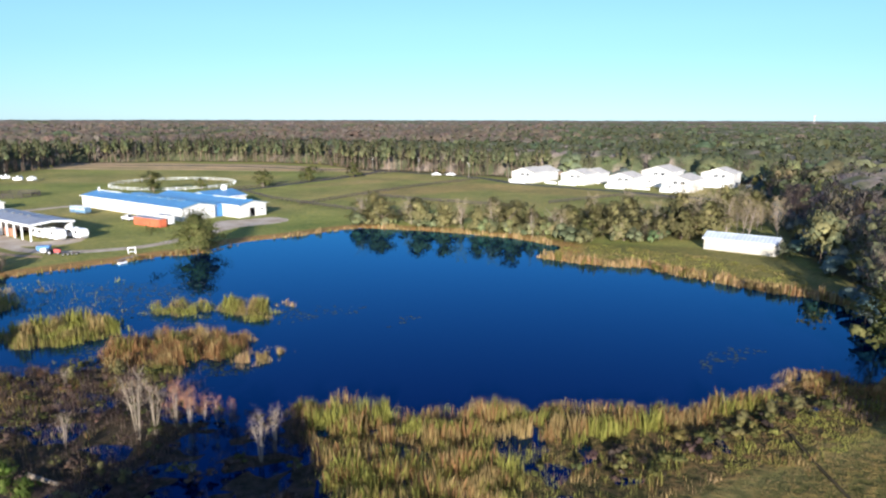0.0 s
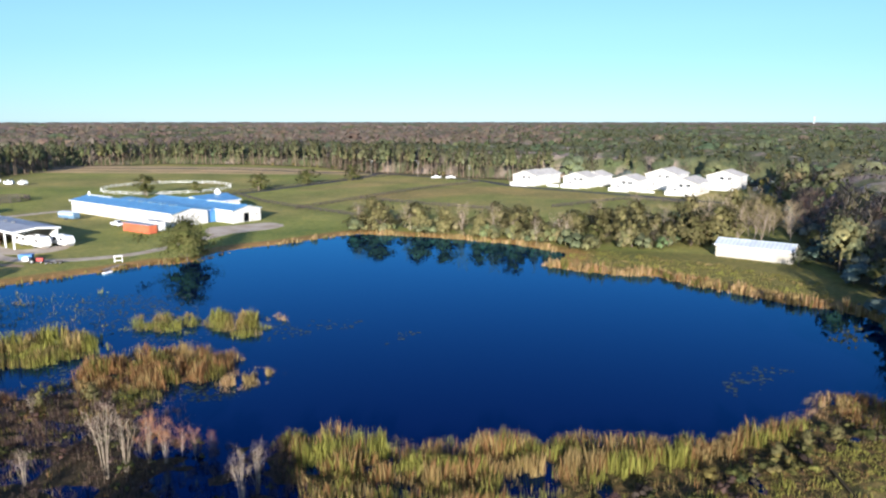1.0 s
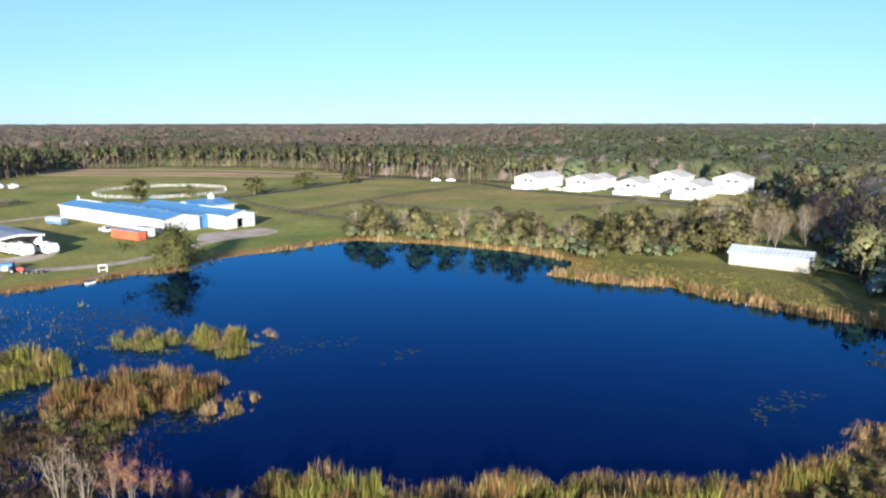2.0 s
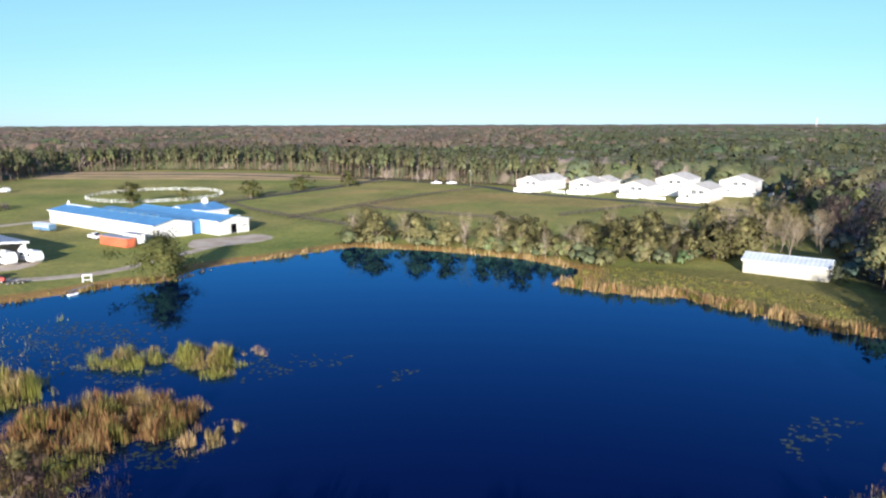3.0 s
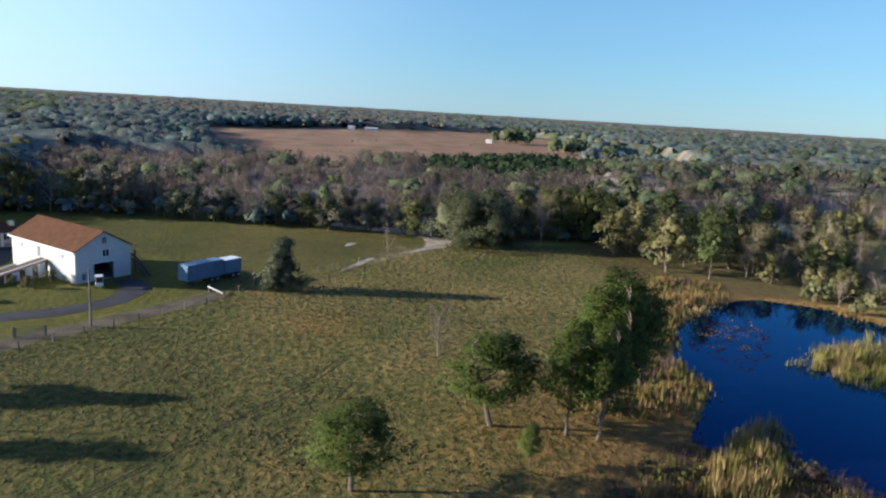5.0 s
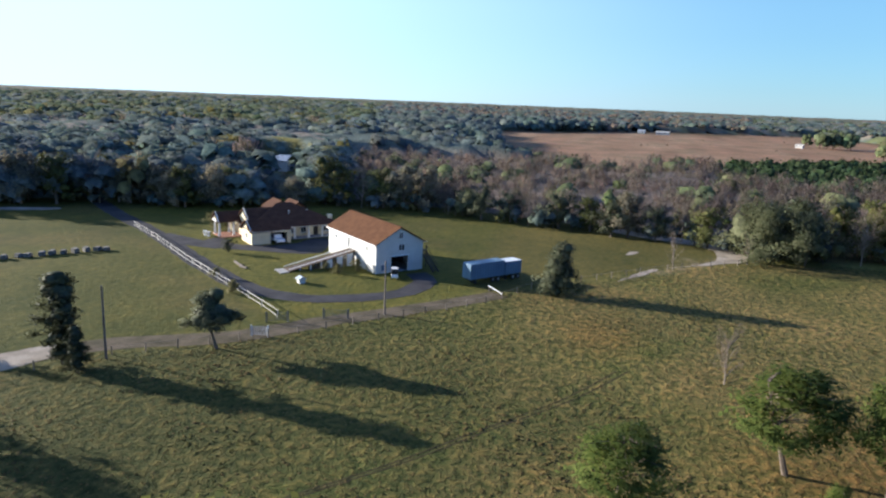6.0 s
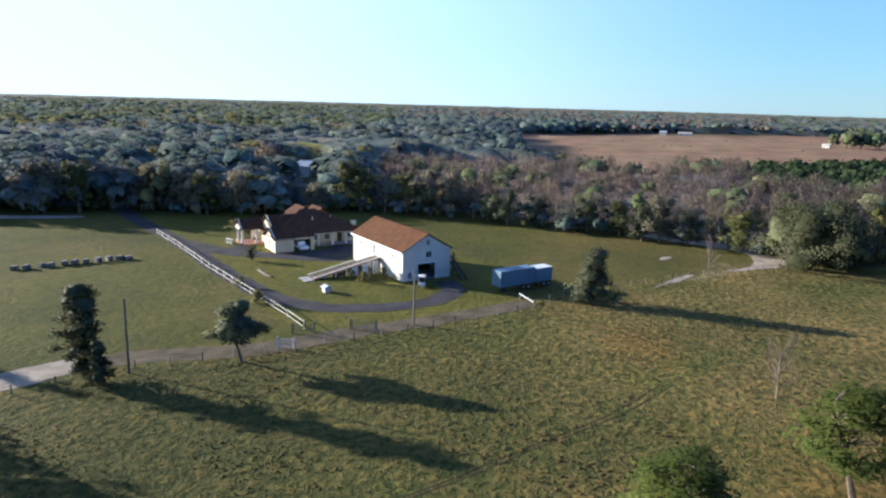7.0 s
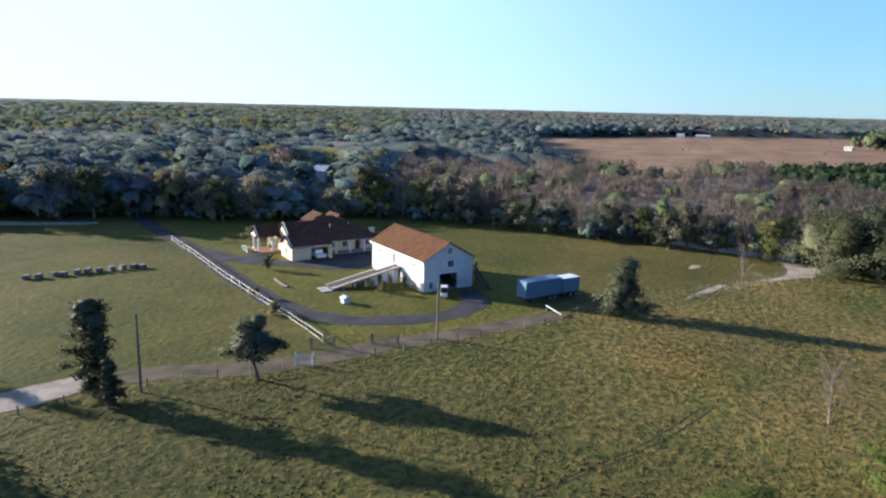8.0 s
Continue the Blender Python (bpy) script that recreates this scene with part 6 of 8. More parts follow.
part("wall", box(bmesh.new(), -18.9, 0, 0, 0.18, 10.2, 4.3), WHITE, shed)
part("partition", box(bmesh.new(), 0.9, 0, 0, 0.18, 10.2, 4.3), DARK_WOOD, shed, "dark inner partition")
for x in (4.5, 9.0, 13.6, 18.6):
    part("post", box(bmesh.new(), x, -5.3, 0, 0.35, 0.35, 4.2, bevel=0.03), TRIM, shed, "white timber post")
part("post", box(bmesh.new(), 18.6, 5.2, 0, 0.35, 0.35, 4.2, bevel=0.03), TRIM, shed, "white timber post")
part("brick_panel", box(bmesh.new(), 4.6, -4.6, 0, 6.6, 0.3, 2.2), BRICK, shed, "red-brown inner wall panel")
for k in range(4):
    part("roof_vent", box(bmesh.new(), -9 + 5 * k, 0.0, 5.06, 0.8, 0.8, 0.4, bevel=0.06), STEEL, shed)


# ---- vehicles ----
def extruded(bm, outline, width, m=None):
    """A side outline of (x, z) pushed out across the width, with softened edges."""
    a = [bm.verts.new((m or Matrix()) @ Vector((x, -width / 2, z))) for x, z in outline]
    b = [bm.verts.new((m or Matrix()) @ Vector((x, width / 2, z))) for x, z in outline]
    bm.faces.new(a), bm.faces.new(b[::-1])
    for i in range(len(a)):
        j = (i + 1) % len(a)
        bm.faces.new((a[j], a[i], b[i], b[j]))
    bmesh.ops.recalc_face_normals(bm, faces=bm.faces)
    bmesh.ops.bevel(bm, geom=list(bm.edges), offset=0.06, segments=2, affect="EDGES")
    return bm


def wheels(th, spots, radius=0.38, width=0.26):
    for x, y in spots:
        w = part("wheel", rod(bmesh.new(), (x, y - width / 2, radius), (x, y + width / 2, radius), radius, None, 14), TYRE, th, "black tyre")
        s = 1 if y > 0 else -1
        part("hub", rod(bmesh.new(), (x, y + s * 0.06, radius), (x, y + s * (width / 2 + 0.02), radius), radius * 0.5, None, 10), STEEL, w, "steel hub")


def travel_trailer(x, y, rz, length, label, mat=None, height=3.0):
    th = thing("travel_trailer", pose(x, y, 0, 0, 0, rz), label, "trailer", "white caravans")
    h, l = height, length / 2
    part("body", extruded(bmesh.new(), [(-l, 0.5), (l - 0.5, 0.5), (l, 1.1), (l - 0.15, h - 0.7), (l - 0.8, h), (-l + 0.2, h), (-l, h - 0.3)], 2.4), mat or VEHICLE_WHITE, th)
    for s in (-1, 1):
        for u in (-0.5, 0.35):
            part("window", box(bmesh.new(), u * l, s * 1.2, 1.6, 1.2, 0.06, 0.7, bevel=0.02), GLASS, th, "dark tinted window")
    part("door", box(bmesh.new(), 0.0, -1.22, 0.65, 0.7, 0.05, 1.9, bevel=0.02), TRIM, th)
    part("stripe", box(bmesh.new(), 0, -1.212, 1.1, length * 0.86, 0.04, 0.16), STEEL, th)
    part("air_conditioner", box(bmesh.new(), 0, 0, h, 0.9, 0.7, 0.28, bevel=0.06), TRIM, th)
    part("drawbar", rod(rod(bmesh.new(), (l - 0.3, -0.5, 0.5), (l + 1.1, 0, 0.5), 0.06), (l - 0.3, 0.5, 0.5), (l + 1.1, 0, 0.5), 0.06), STEEL, th)
    wheels(th, [(-0.5, -1.05), (-0.5, 1.05), (0.4, -1.05), (0.4, 1.05)])
    return th


travel_trailer(-102.6, 181.6, FARM, 8.6, "white travel trailer parked under the shed's edge")
travel_trailer(-97.6, 183.8, FARM + 4, 7.0, "white travel trailer parked on gravel beside the shed", None, 2.7)
travel_trailer(-107.5, 184.5, FARM, 8.0, "white travel trailer parked inside the open shed", None, 2.9)


def pickup(x, y, rz, mat, label, group=""):
    th = thing("pickup_truck", pose(x, y, 0, 0, 0, rz), label, "truck", group)
    part("body", extruded(bmesh.new(), [(-2.7, 0.5), (2.6, 0.5), (2.7, 0.95), (1.3, 1.15), (-2.7, 1.15)], 1.9), mat, th)
    part("cab", extruded(bmesh.new(), [(-0.9, 1.1), (1.25, 1.1), (0.6, 1.8), (-0.75, 1.82)], 1.7), mat, th)
    for s in (-1, 1):
        part("window", box(bmesh.new(), -0.05, s * 0.85, 1.22, 1.1, 0.05, 0.45, bevel=0.02), GLASS, th, "dark side window")
    part("windscreen", slab(bmesh.new(), [(1.26, -0.75, 1.2), (1.26, 0.75, 1.2), (0.68, 0.7, 1.8), (0.68, -0.7, 1.8)], 0.05), GLASS, th, "dark windscreen")
    part("bumper", box(bmesh.new(), 2.72, 0, 0.45, 0.15, 1.8, 0.25, bevel=0.04), STEEL, th)
    for s in (-1, 1):
        part("headlight", box(bmesh.new(), 2.68, s * 0.7, 0.78, 0.08, 0.3, 0.16, bevel=0.03), TRIM, th)
    wheels(th, [(-1.7, -0.85), (-1.7, 0.85), (1.7, -0.85), (1.7, 0.85)])
    return th


pickup(-98.5, 216.5, FARM, VEHICLE_WHITE, "white pickup truck parked on grass by the barn")
pickup(-3.7, 389, 20, VEHICLE_WHITE, "white pickup parked beside the country road")
pickup(4.2, 388, 20, VEHICLE_WHITE, "white pickup parked by the far trees")


def golf_cart(x, y, rz, label):
    th = thing("golf_cart", pose(x, y, 0, 0, 0, rz), label, "cart")
    part("body", extruded(bmesh.new(), [(-1.2, 0.35), (1.1, 0.35), (1.15, 0.75), (0.75, 0.95), (0.55, 0.5), (-0.1, 0.5), (-0.2, 0.8), (-1.2, 0.85)], 1.15), VEHICLE_WHITE, th)
    part("seat", box(bmesh.new(), -0.35, 0, 0.8, 0.5, 1.05, 0.14, bevel=0.04), DARK, th, "dark bench seat")
    part("backrest", box(bmesh.new(), -0.62, 0, 0.95, 0.1, 1.05, 0.42, bevel=0.03), DARK, th)
    part("roof", box(bmesh.new(), -0.1, 0, 1.85, 1.7, 1.2, 0.08, bevel=0.03), VEHICLE_WHITE, th, "white roof panel")
    for px_, py_ in ((-0.85, -0.52), (-0.85, 0.52), (0.66, -0.52), (0.66, 0.52)):
        part("roof_post", rod(bmesh.new(), (px_, py_, 0.8), (px_, py_, 1.86), 0.025), STEEL, th)
    part("windscreen", slab(bmesh.new(), [(0.74, -0.5, 0.95), (0.74, 0.5, 0.95), (0.66, 0.5, 1.8), (0.66, -0.5, 1.8)], 0.02), GLASS, th)
    wheels(th, [(-0.8, -0.5), (-0.8, 0.5), (0.8, -0.5), (0.8, 0.5)], 0.24, 0.18)
    return th


golf_cart(-120.8, -4.3, 20, "small white golf cart parked on the drive by the stable")


def horse_trailer(x, y, rz, length, label):
    th = thing("horse_trailer", pose(x, y, 0, 0, 0, rz), label, "trailer", "blue horse trailers")
    l = length / 2
    part("body", extruded(bmesh.new(), [(-l, 0.5), (l, 0.5), (l + 0.4, 1.2), (l, 2.4), (-l, 2.4)], 2.2), TRAILER_BLUE, th, "blue ribbed side")
    part("roof", box(bmesh.new(), 0, 0, 2.42, length, 2.1, 0.1, bevel=0.04), VEHICLE_WHITE, th, "white roof")
    n = int(length / 1.3)
    for k in range(n):
        part("window", box(bmesh.new(), -l + (k + 0.5) * length / n, -1.1, 1.5, 0.7, 0.06, 0.5, bevel=0.02), TRIM, th, "white-framed window")
    part("rear_door", box(bmesh.new(), -l - 0.02, 0, 0.6, 0.06, 1.9, 1.7, bevel=0.02), VEHICLE_WHITE, th)
    wheels(th, [(-0.5, -1.0), (-0.5, 1.0), (0.5, -1.0), (0.5, 1.0)])
    return th


horse_trailer(-121.2, 231.4, FARM + 8, 8.0, "blue horse trailer with white windows beside the barn")
horse_trailer(-167, 218, FARM - 4, 7.0, "blue and white horse trailer standing on grass")

o = thing("shipping_container", pose(-87.2, 205.6, 0, 0, 0, -32), "rusty orange steel container on the grass", "container")
part("body", box(bmesh.new(), 0, 0, 0.1, 12.2, 2.5, 2.4, bevel=0.05), RUST, o, "ribbed orange steel walls")
part("roof", box(bmesh.new(), -0.2, 0.2, 2.5, 12.6, 3.2, 0.1), GREY_ROOF, o, "grey sheet laid on top")
for s in (-0.6, 0.6):
    part("door", box(bmesh.new(), 6.12, s, 0.2, 0.06, 1.1, 2.2, bevel=0.02), RUST, o)
o = thing("stock_trailer", pose(-83.4, 207.0, 0, 0, 0, -32), "white box trailer with a grey roof behind the container", "trailer")
part("body", box(bmesh.new(), 0, 0, 0.6, 6.4, 2.3, 2.5, bevel=0.06), VEHICLE_WHITE, o)
part("roof", box(bmesh.new(), 0, 0, 3.1, 6.6, 2.5, 0.1), GREY_ROOF, o)
wheels(o, [(-0.6, -1.05), (-0.6, 1.05), (0.6, -1.05), (0.6, 1.05)])

o = thing("dump_trailer", pose(-95.2, 163.6, 0, 0, 0, 12), "small dark blue tipping trailer on the gravel", "trailer")
part("bed", extruded(bmesh.new(), [(-1.3, 0.6), (1.3, 0.6), (1.5, 1.7), (-1.5, 1.7)], 1.8), VEHICLE_BLUE, o)
wheels(o, [(0, -0.95), (0, 0.95)], 0.34)
o = thing("garden_tractor", pose(-91.8, 161.6, 0, 0, 0, 10), "small red and white tractor on the verge", "tractor")
part("bonnet", extruded(bmesh.new(), [(0.1, 0.5), (1.5, 0.5), (1.5, 1.15), (0.1, 1.25)], 0.8), VEHICLE_RED, o, "red bonnet")
part("seat", extruded(bmesh.new(), [(-1.0, 0.7), (-0.4, 0.7), (-0.4, 0.85), (-0.8, 0.9), (-0.9, 1.4), (-1.05, 1.4)], 0.6), DARK, o, "black seat")
part("hopper", box(bmesh.new(), -2.1, 0, 0.6, 1.4, 1.3, 0.9, bevel=0.15), VEHICLE_WHITE, o, "white hopper behind the seat")
part("steering_column", rod(bmesh.new(), (0.1, 0, 1.1), (-0.25, 0, 1.45), 0.04), DARK, o)
wheels(o, [(-0.8, -0.6), (-0.8, 0.6)], 0.5)
wheels(o, [(1.1, -0.5), (1.1, 0.5)], 0.3)
for x, y, rz in ((-88.6, 160.8, 20), (-86.8, 161.6, 5)):
    o = thing("hand_cart", pose(x, y, 0, 0, 0, rz), "small dark flat cart on the grass", "cart", "carts by the drive")
    part("deck", box(bmesh.new(), 0, 0, 0.4, 1.6, 0.9, 0.12, bevel=0.02), DARK_WOOD, o)
    part("handle", rod(bmesh.new(), (0.8, 0, 0.45), (1.5, 0, 0.9), 0.03), STEEL, o)
    wheels(o, [(-0.5, -0.5), (-0.5, 0.5), (0.5, -0.5), (0.5, 0.5)], 0.22, 0.1)

# small buildings behind the shed
for x, y, l, w, h, lab in ((-165, 242.5, 8, 5, 2.7, "small white outbuilding with a pale roof"), (-157.2, 242.8, 5.4, 4.4, 2.5, "small square white outbuilding")):
    o = thing("outbuilding", farm_pose(x, y), lab, "outbuilding", "white outbuildings")
    fr = gable_building(o, l, w, h, h + 0.9, WHITE, PALE_ROOF, 0.3, {"s": ((l / 2 - 0.5, l / 2 + 0.5, 0, 2.0), (0.8, 1.7, 1.0, 1.8))})
    window(o, in_frame(fr, "s", 1.25, 1.4), 0.9, 0.8)
    part("door", box(bmesh.new(), 0, -w / 2 + 0.1, 0.02, 0.96, 0.06, 1.96), DARK_WOOD, o)
o = thing("carport", farm_pose(-152.5, 217), "dark open carport with a low flat roof", "carport")
part("roof", slab(bmesh.new(), [(-4.5, -3, 2.6), (4.5, -3, 2.6), (4.5, 3, 2.8), (-4.5, 3, 2.8)], 0.15), DARK_WOOD, o)
part("dark_back", box(bmesh.new(), 0, 2.7, 0, 8.6, 0.15, 2.5), DARK_WOOD, o)
for x in (-4.2, 4.2):
    part("post", box(bmesh.new(), x, -2.7, 0, 0.2, 0.2, 2.5), DARK_WOOD, o)
pen = [(-173 + 8.6 * math.cos(k * math.pi / 8), 282 + 8.6 * math.sin(k * math.pi / 8)) for k in range(16)]
fence("round_pen", pen, 3.4, 1.9, (0.3, 0.7, 1.1, 1.5, 1.85), DARK_WOOD, "dark timber round pen for horses", 0.2, 0.2, close=True)
for x, y, rz, lab in ((-214, 352, 10, "white camper parked in the far meadow"), (-206, 350, -20, "white camper parked beside another in the meadow"), (-226, 361, 40, "white camper at the meadow's edge")):
    travel_trailer(x, y, rz, 4.2, lab, None, 2.2)
o = thing("swing_frame", pose(-73.7, 162.4, 0, 0, 0, 20), "white-painted timber swing frame above the bank", "swing")
for s in (-1, 1):
    part("leg", box(bmesh.new(), s * 0.8, 0, 0, 0.16, 0.3, 1.5, bevel=0.03), TRIM, o)
part("beam", box(bmesh.new(), 0, 0, 1.4, 1.9, 0.3, 0.18, bevel=0.03), TRIM, o)
part("bench", box(bmesh.new(), 0, 0, 0.45, 1.4, 0.5, 0.1, bevel=0.02), TRIM, o)
o = thing("jetty", pose(-72.2, 156.4, 0, 0, 0, 75), "short grey timber jetty at the pond's edge", "jetty")
for k in range(14):
    part("plank", box(bmesh.new(), -3.3 + 0.5 * k, 0, 0.16, 0.44, 1.5, 0.06), WOOD, o)
for x in (-3, 0, 3):
    for s in (-0.6, 0.6):
        part("pile", rod(bmesh.new(), (x, s, -1.4), (x, s, 0.16), 0.09), DARK_WOOD, o)
o = thing("rowing_boat", pose(-71.4, 152.2, -0.22, 0, 0, 65), "small white boat moored at the jetty", "boat")
bm = extruded(bmesh.new(), [(-1.0, 0.0), (0.8, 0.0), (1.15, 0.36), (-1.05, 0.32)], 0.85)
part("hull", bm, VEHICLE_WHITE, o)
part("thwart", box(bmesh.new(), 0, 0, 0.33, 0.22, 0.72, 0.05), WOOD, o)

# ---- the white shed by the east bank ----
bx, by = from_corner(64.6, 170.2, 8.3, 3.2)
o = thing("storage_shed", farm_pose(bx, by), "long plain off-white metal shed with a pale roof", "shed")
fr = gable_building(o, 16.6, 6.4, 2.9, 4.0, OFF_WHITE, PALE_ROOF, 0.35, {"e": ((1.8, 4.4, 0, 2.5),)})
part("roller_door", box(bmesh.new(), 8.22, 0, 0.0, 0.06, 2.55, 2.5), TRIM, o, "white roller door")


# ---- the white houses ----
def white_house(x, y, w, d, eave, ridge, label):
    """A two-storey house whose gable faces the paddocks, with a balcony over a boarded terrace."""
    px, py = from_corner(x, y, w / 2, d / 2)
    th = thing("white_house", pose(px, py, 0, 0, 0, FARM - 90), label, "house", "white houses")
    op = {"e": ((w * 0.38, w * 0.38 + 2.2, eave - 2.3, eave - 0.3), (w * 0.62, w * 0.62 + 2.2, eave - 2.3, eave - 0.3), (w * 0.2, w * 0.2 + 1.4, 1.6, 2.7)),
          "n": ((3, 4.2, 1, 2.2), (9, 10.2, eave - 1.9, eave - 0.6)), "s": ((3, 4.2, 1, 2.2),)}
    fr = gable_building(th, d, w, eave, ridge, WHITE, HOUSE_ROOF, 0.5, op)
    for side, list_ in op.items():
        for x0, x1, z0, z1 in list_:
            window(th, in_frame(fr, side, (x0 + x1) / 2, (z0 + z1) / 2), x1 - x0, z1 - z0)
    bal = part("balcony", box(bmesh.new(), d / 2 + 0.9, w * 0.12, eave - 2.5, 1.8, w * 0.5, 0.2), TRIM, th, "white timber balcony")
    bm = box(bmesh.new(), d / 2 + 1.75, w * 0.12, eave - 1.55, 0.08, w * 0.5, 0.1)
    for k in range(int(w * 2.2)):
        box(bm, d / 2 + 1.75, w * 0.12 - w * 0.245 + k * 0.225, eave - 2.3, 0.05, 0.06, 0.75)
    part("railing", bm, TRIM, bal)
    for s in (-1, 1):
        part("post", box(bmesh.new(), d / 2 + 1.65, w * 0.12 + s * w * 0.23, 0, 0.18, 0.18, eave - 2.5), TRIM, th)
    part("terrace_wall", box(bmesh.new(), d / 2 + 3.2, -w * 0.1, 0, 0.2, w * 0.75, 1.7, bevel=0.03), TRIM, th, "white boarded terrace wall")
    return th


for x, y, w, d, e, r_, lab in ((34.6, 352, 12.5, 13, 5.2, 7.3, "two-storey white house with a low gable and balcony"), (44, 362, 11, 12, 5.0, 7.2, "white house joined behind its neighbour"),
                               (57.5, 341, 12.5, 13, 5.2, 7.2, "two-storey white house with weathered pale roof"), (68, 350, 11, 11, 5.0, 7.0, "white house set back behind the row"),
                               (76.5, 325.5, 12.5, 14, 5.0, 7.0, "white house with a fenced terrace"), (95, 335, 14.5, 17, 7.0, 9.4, "taller white house with upper windows"),
                               (96.5, 308, 12.5, 19, 5.2, 7.2, "white house beside the country road"), (122, 331, 14.5, 14, 6.4, 8.8, "large white house at the end of the row")):
    white_house(x, y, w, d, e, r_, lab)
fence("garden_fence", [(140, 322), (152, 334)], 2.4, 1.8, (0.3, 0.7, 1.1, 1.5), TRIM, "white boarded fence beside the last house", 0.15, 0.36)
for line in ([(50, 343), (55, 339)], [(86, 316), (92, 311)]):
    fence("garden_fence", line, 2.2, 1.3, (0.3, 0.65, 1.0), TRIM, "low white boarded garden fence between houses", 0.15, 0.3, "garden fences")

# ---- the stable with a ramp ----
EST = 49.6
o = thing("stable_building", pose(-132.6, -13.0, 0, 0, 0, EST), "two-storey white stable with a brown shingle roof", "barn")
ops = {"e": ((3.0, 6.6, 0, 3.0), (4.5, 5.9, 3.9, 5.3)), "s": ((3.0, 3.9, 3.7, 4.6), (8.6, 9.7, 2.8, 4.9), (16.2, 17.1, 3.7, 4.6), (5.5, 6.4, 1.0, 1.9), (13.2, 14.1, 1.0, 1.9))}
fr = gable_building(o, 20.4, 10.0, 5.6, 8.4, WHITE, BROWN_ROOF, 0.45, ops)
for x0, x1, z0, z1 in ops["s"]:
    window(o, in_frame(fr, "s", (x0 + x1) / 2, (z0 + z1) / 2), x1 - x0, z1 - z0)
window(o, in_frame(fr, "e", 5.2, 4.6), 1.4, 1.4)
window(o, in_frame(fr, "e", 4.95, 6.9) @ pose(0, -0.1, 0), 1.0, 1.4)
# A near-black sheet stands in for the shade behind the stable door.
part("dark_back", box(bmesh.new(), 3.5, 0, 0.06, 0.2, 9.4, 5.2), DARK, o)
part("garage_door_track", box(bmesh.new(), 10.24, -0.0, 3.0, 0.12, 4.0, 0.2), TRIM, o)
part("meter_box", box(bmesh.new(), 10.26, -3.6, 0.5, 0.16, 0.6, 1.1, bevel=0.03), TRAILER_BLUE, o, "pale blue meter box")
o = thing("loading_ramp", pose(-132.6, -13.0, 0, 0, 0, EST), "long timber ramp rising to the stable's upper door", "ramp")
part("deck", slab(bmesh.new(), [(-0.3, -18.6, 0.2), (2.3, -18.6, 0.2), (2.3, -5.15, 2.9), (-0.3, -5.15, 2.9)], 0.2), BROWN_WOOD, o, "brown weathered plank deck")
for x in (-0.35, 2.35):
    bm = bmesh.new()
    slab(bm, [(x - 0.08, -18.6, 0.55), (x + 0.08, -18.6, 0.55), (x + 0.08, -5.2, 3.25), (x - 0.08, -5.2, 3.25)], 0.1)
    part("side_rail", bm, TRIM, o, "white kerb board")
for k in range(6):
    y = -16.4 + 2.1 * k
    for x in (-0.2, 2.2):
        part("support_post", box(bmesh.new(), x, y, -0.2, 0.2, 0.2, 0.2 + (y + 18.6) * 0.2, bevel=0.02), TRIM, o)
    if k > 2:
        part("panel", box(bmesh.new(), 2.2, y - 0.55, 0, 0.08, 0.9, (y + 18.6) * 0.18, bevel=0.01), TRIM, o, "white infill panel")
# Dark boards added for the shade and plants under the ramp.
for y in (-14.6 + 0.42 * q for q in range(23)):
    part("under_ramp_shade", box(bmesh.new(), 2.0, y, 0.02, 0.06, 0.36, (y + 18.6) * 0.2 - 0.15 + 0.03 * math.sin(7 * y)), DARK_WOOD, o)
part("landing_apron", box(bmesh.new(), 1.0, -19.4, 0, 3.2, 1.8, 0.12, bevel=0.03), CONCRETE, o)
o = thing("outside_stair", pose(-132.6, -13.0, 0, 0, 0, EST) @ pose(2.4, -0.1, 0), "dark timber stair to the stable's upper floor", "stair")
for k in range(14):
    part("tread", box(bmesh.new(), 10.0 + 0.3 * k - 3.0, 6.0, 3.2 - 0.22 * k, 0.34, 1.2, 0.08), DARK_WOOD, o)
for y in (5.4, 6.6):
    part("stringer", slab(bmesh.new(), [(6.7, y - 0.06, 3.45), (6.7, y + 0.06, 3.45), (11.3, y + 0.06, 0.25), (11.3, y - 0.06, 0.25)][::-1], 0.3), DARK_WOOD, o)
    part("handrail", rod(bmesh.new(), (6.7, y, 4.3), (11.2, y, 1.1), 0.05), DARK_WOOD, o)
part("landing", box(bmesh.new(), 5.4, 6.0, 3.3, 2.8, 1.6, 0.15), DARK_WOOD, o)
for x in (4.2, 6.6):
    part("post", box(bmesh.new(), x, 6.7, 0, 0.18, 0.18, 4.2), DARK_WOOD, o)

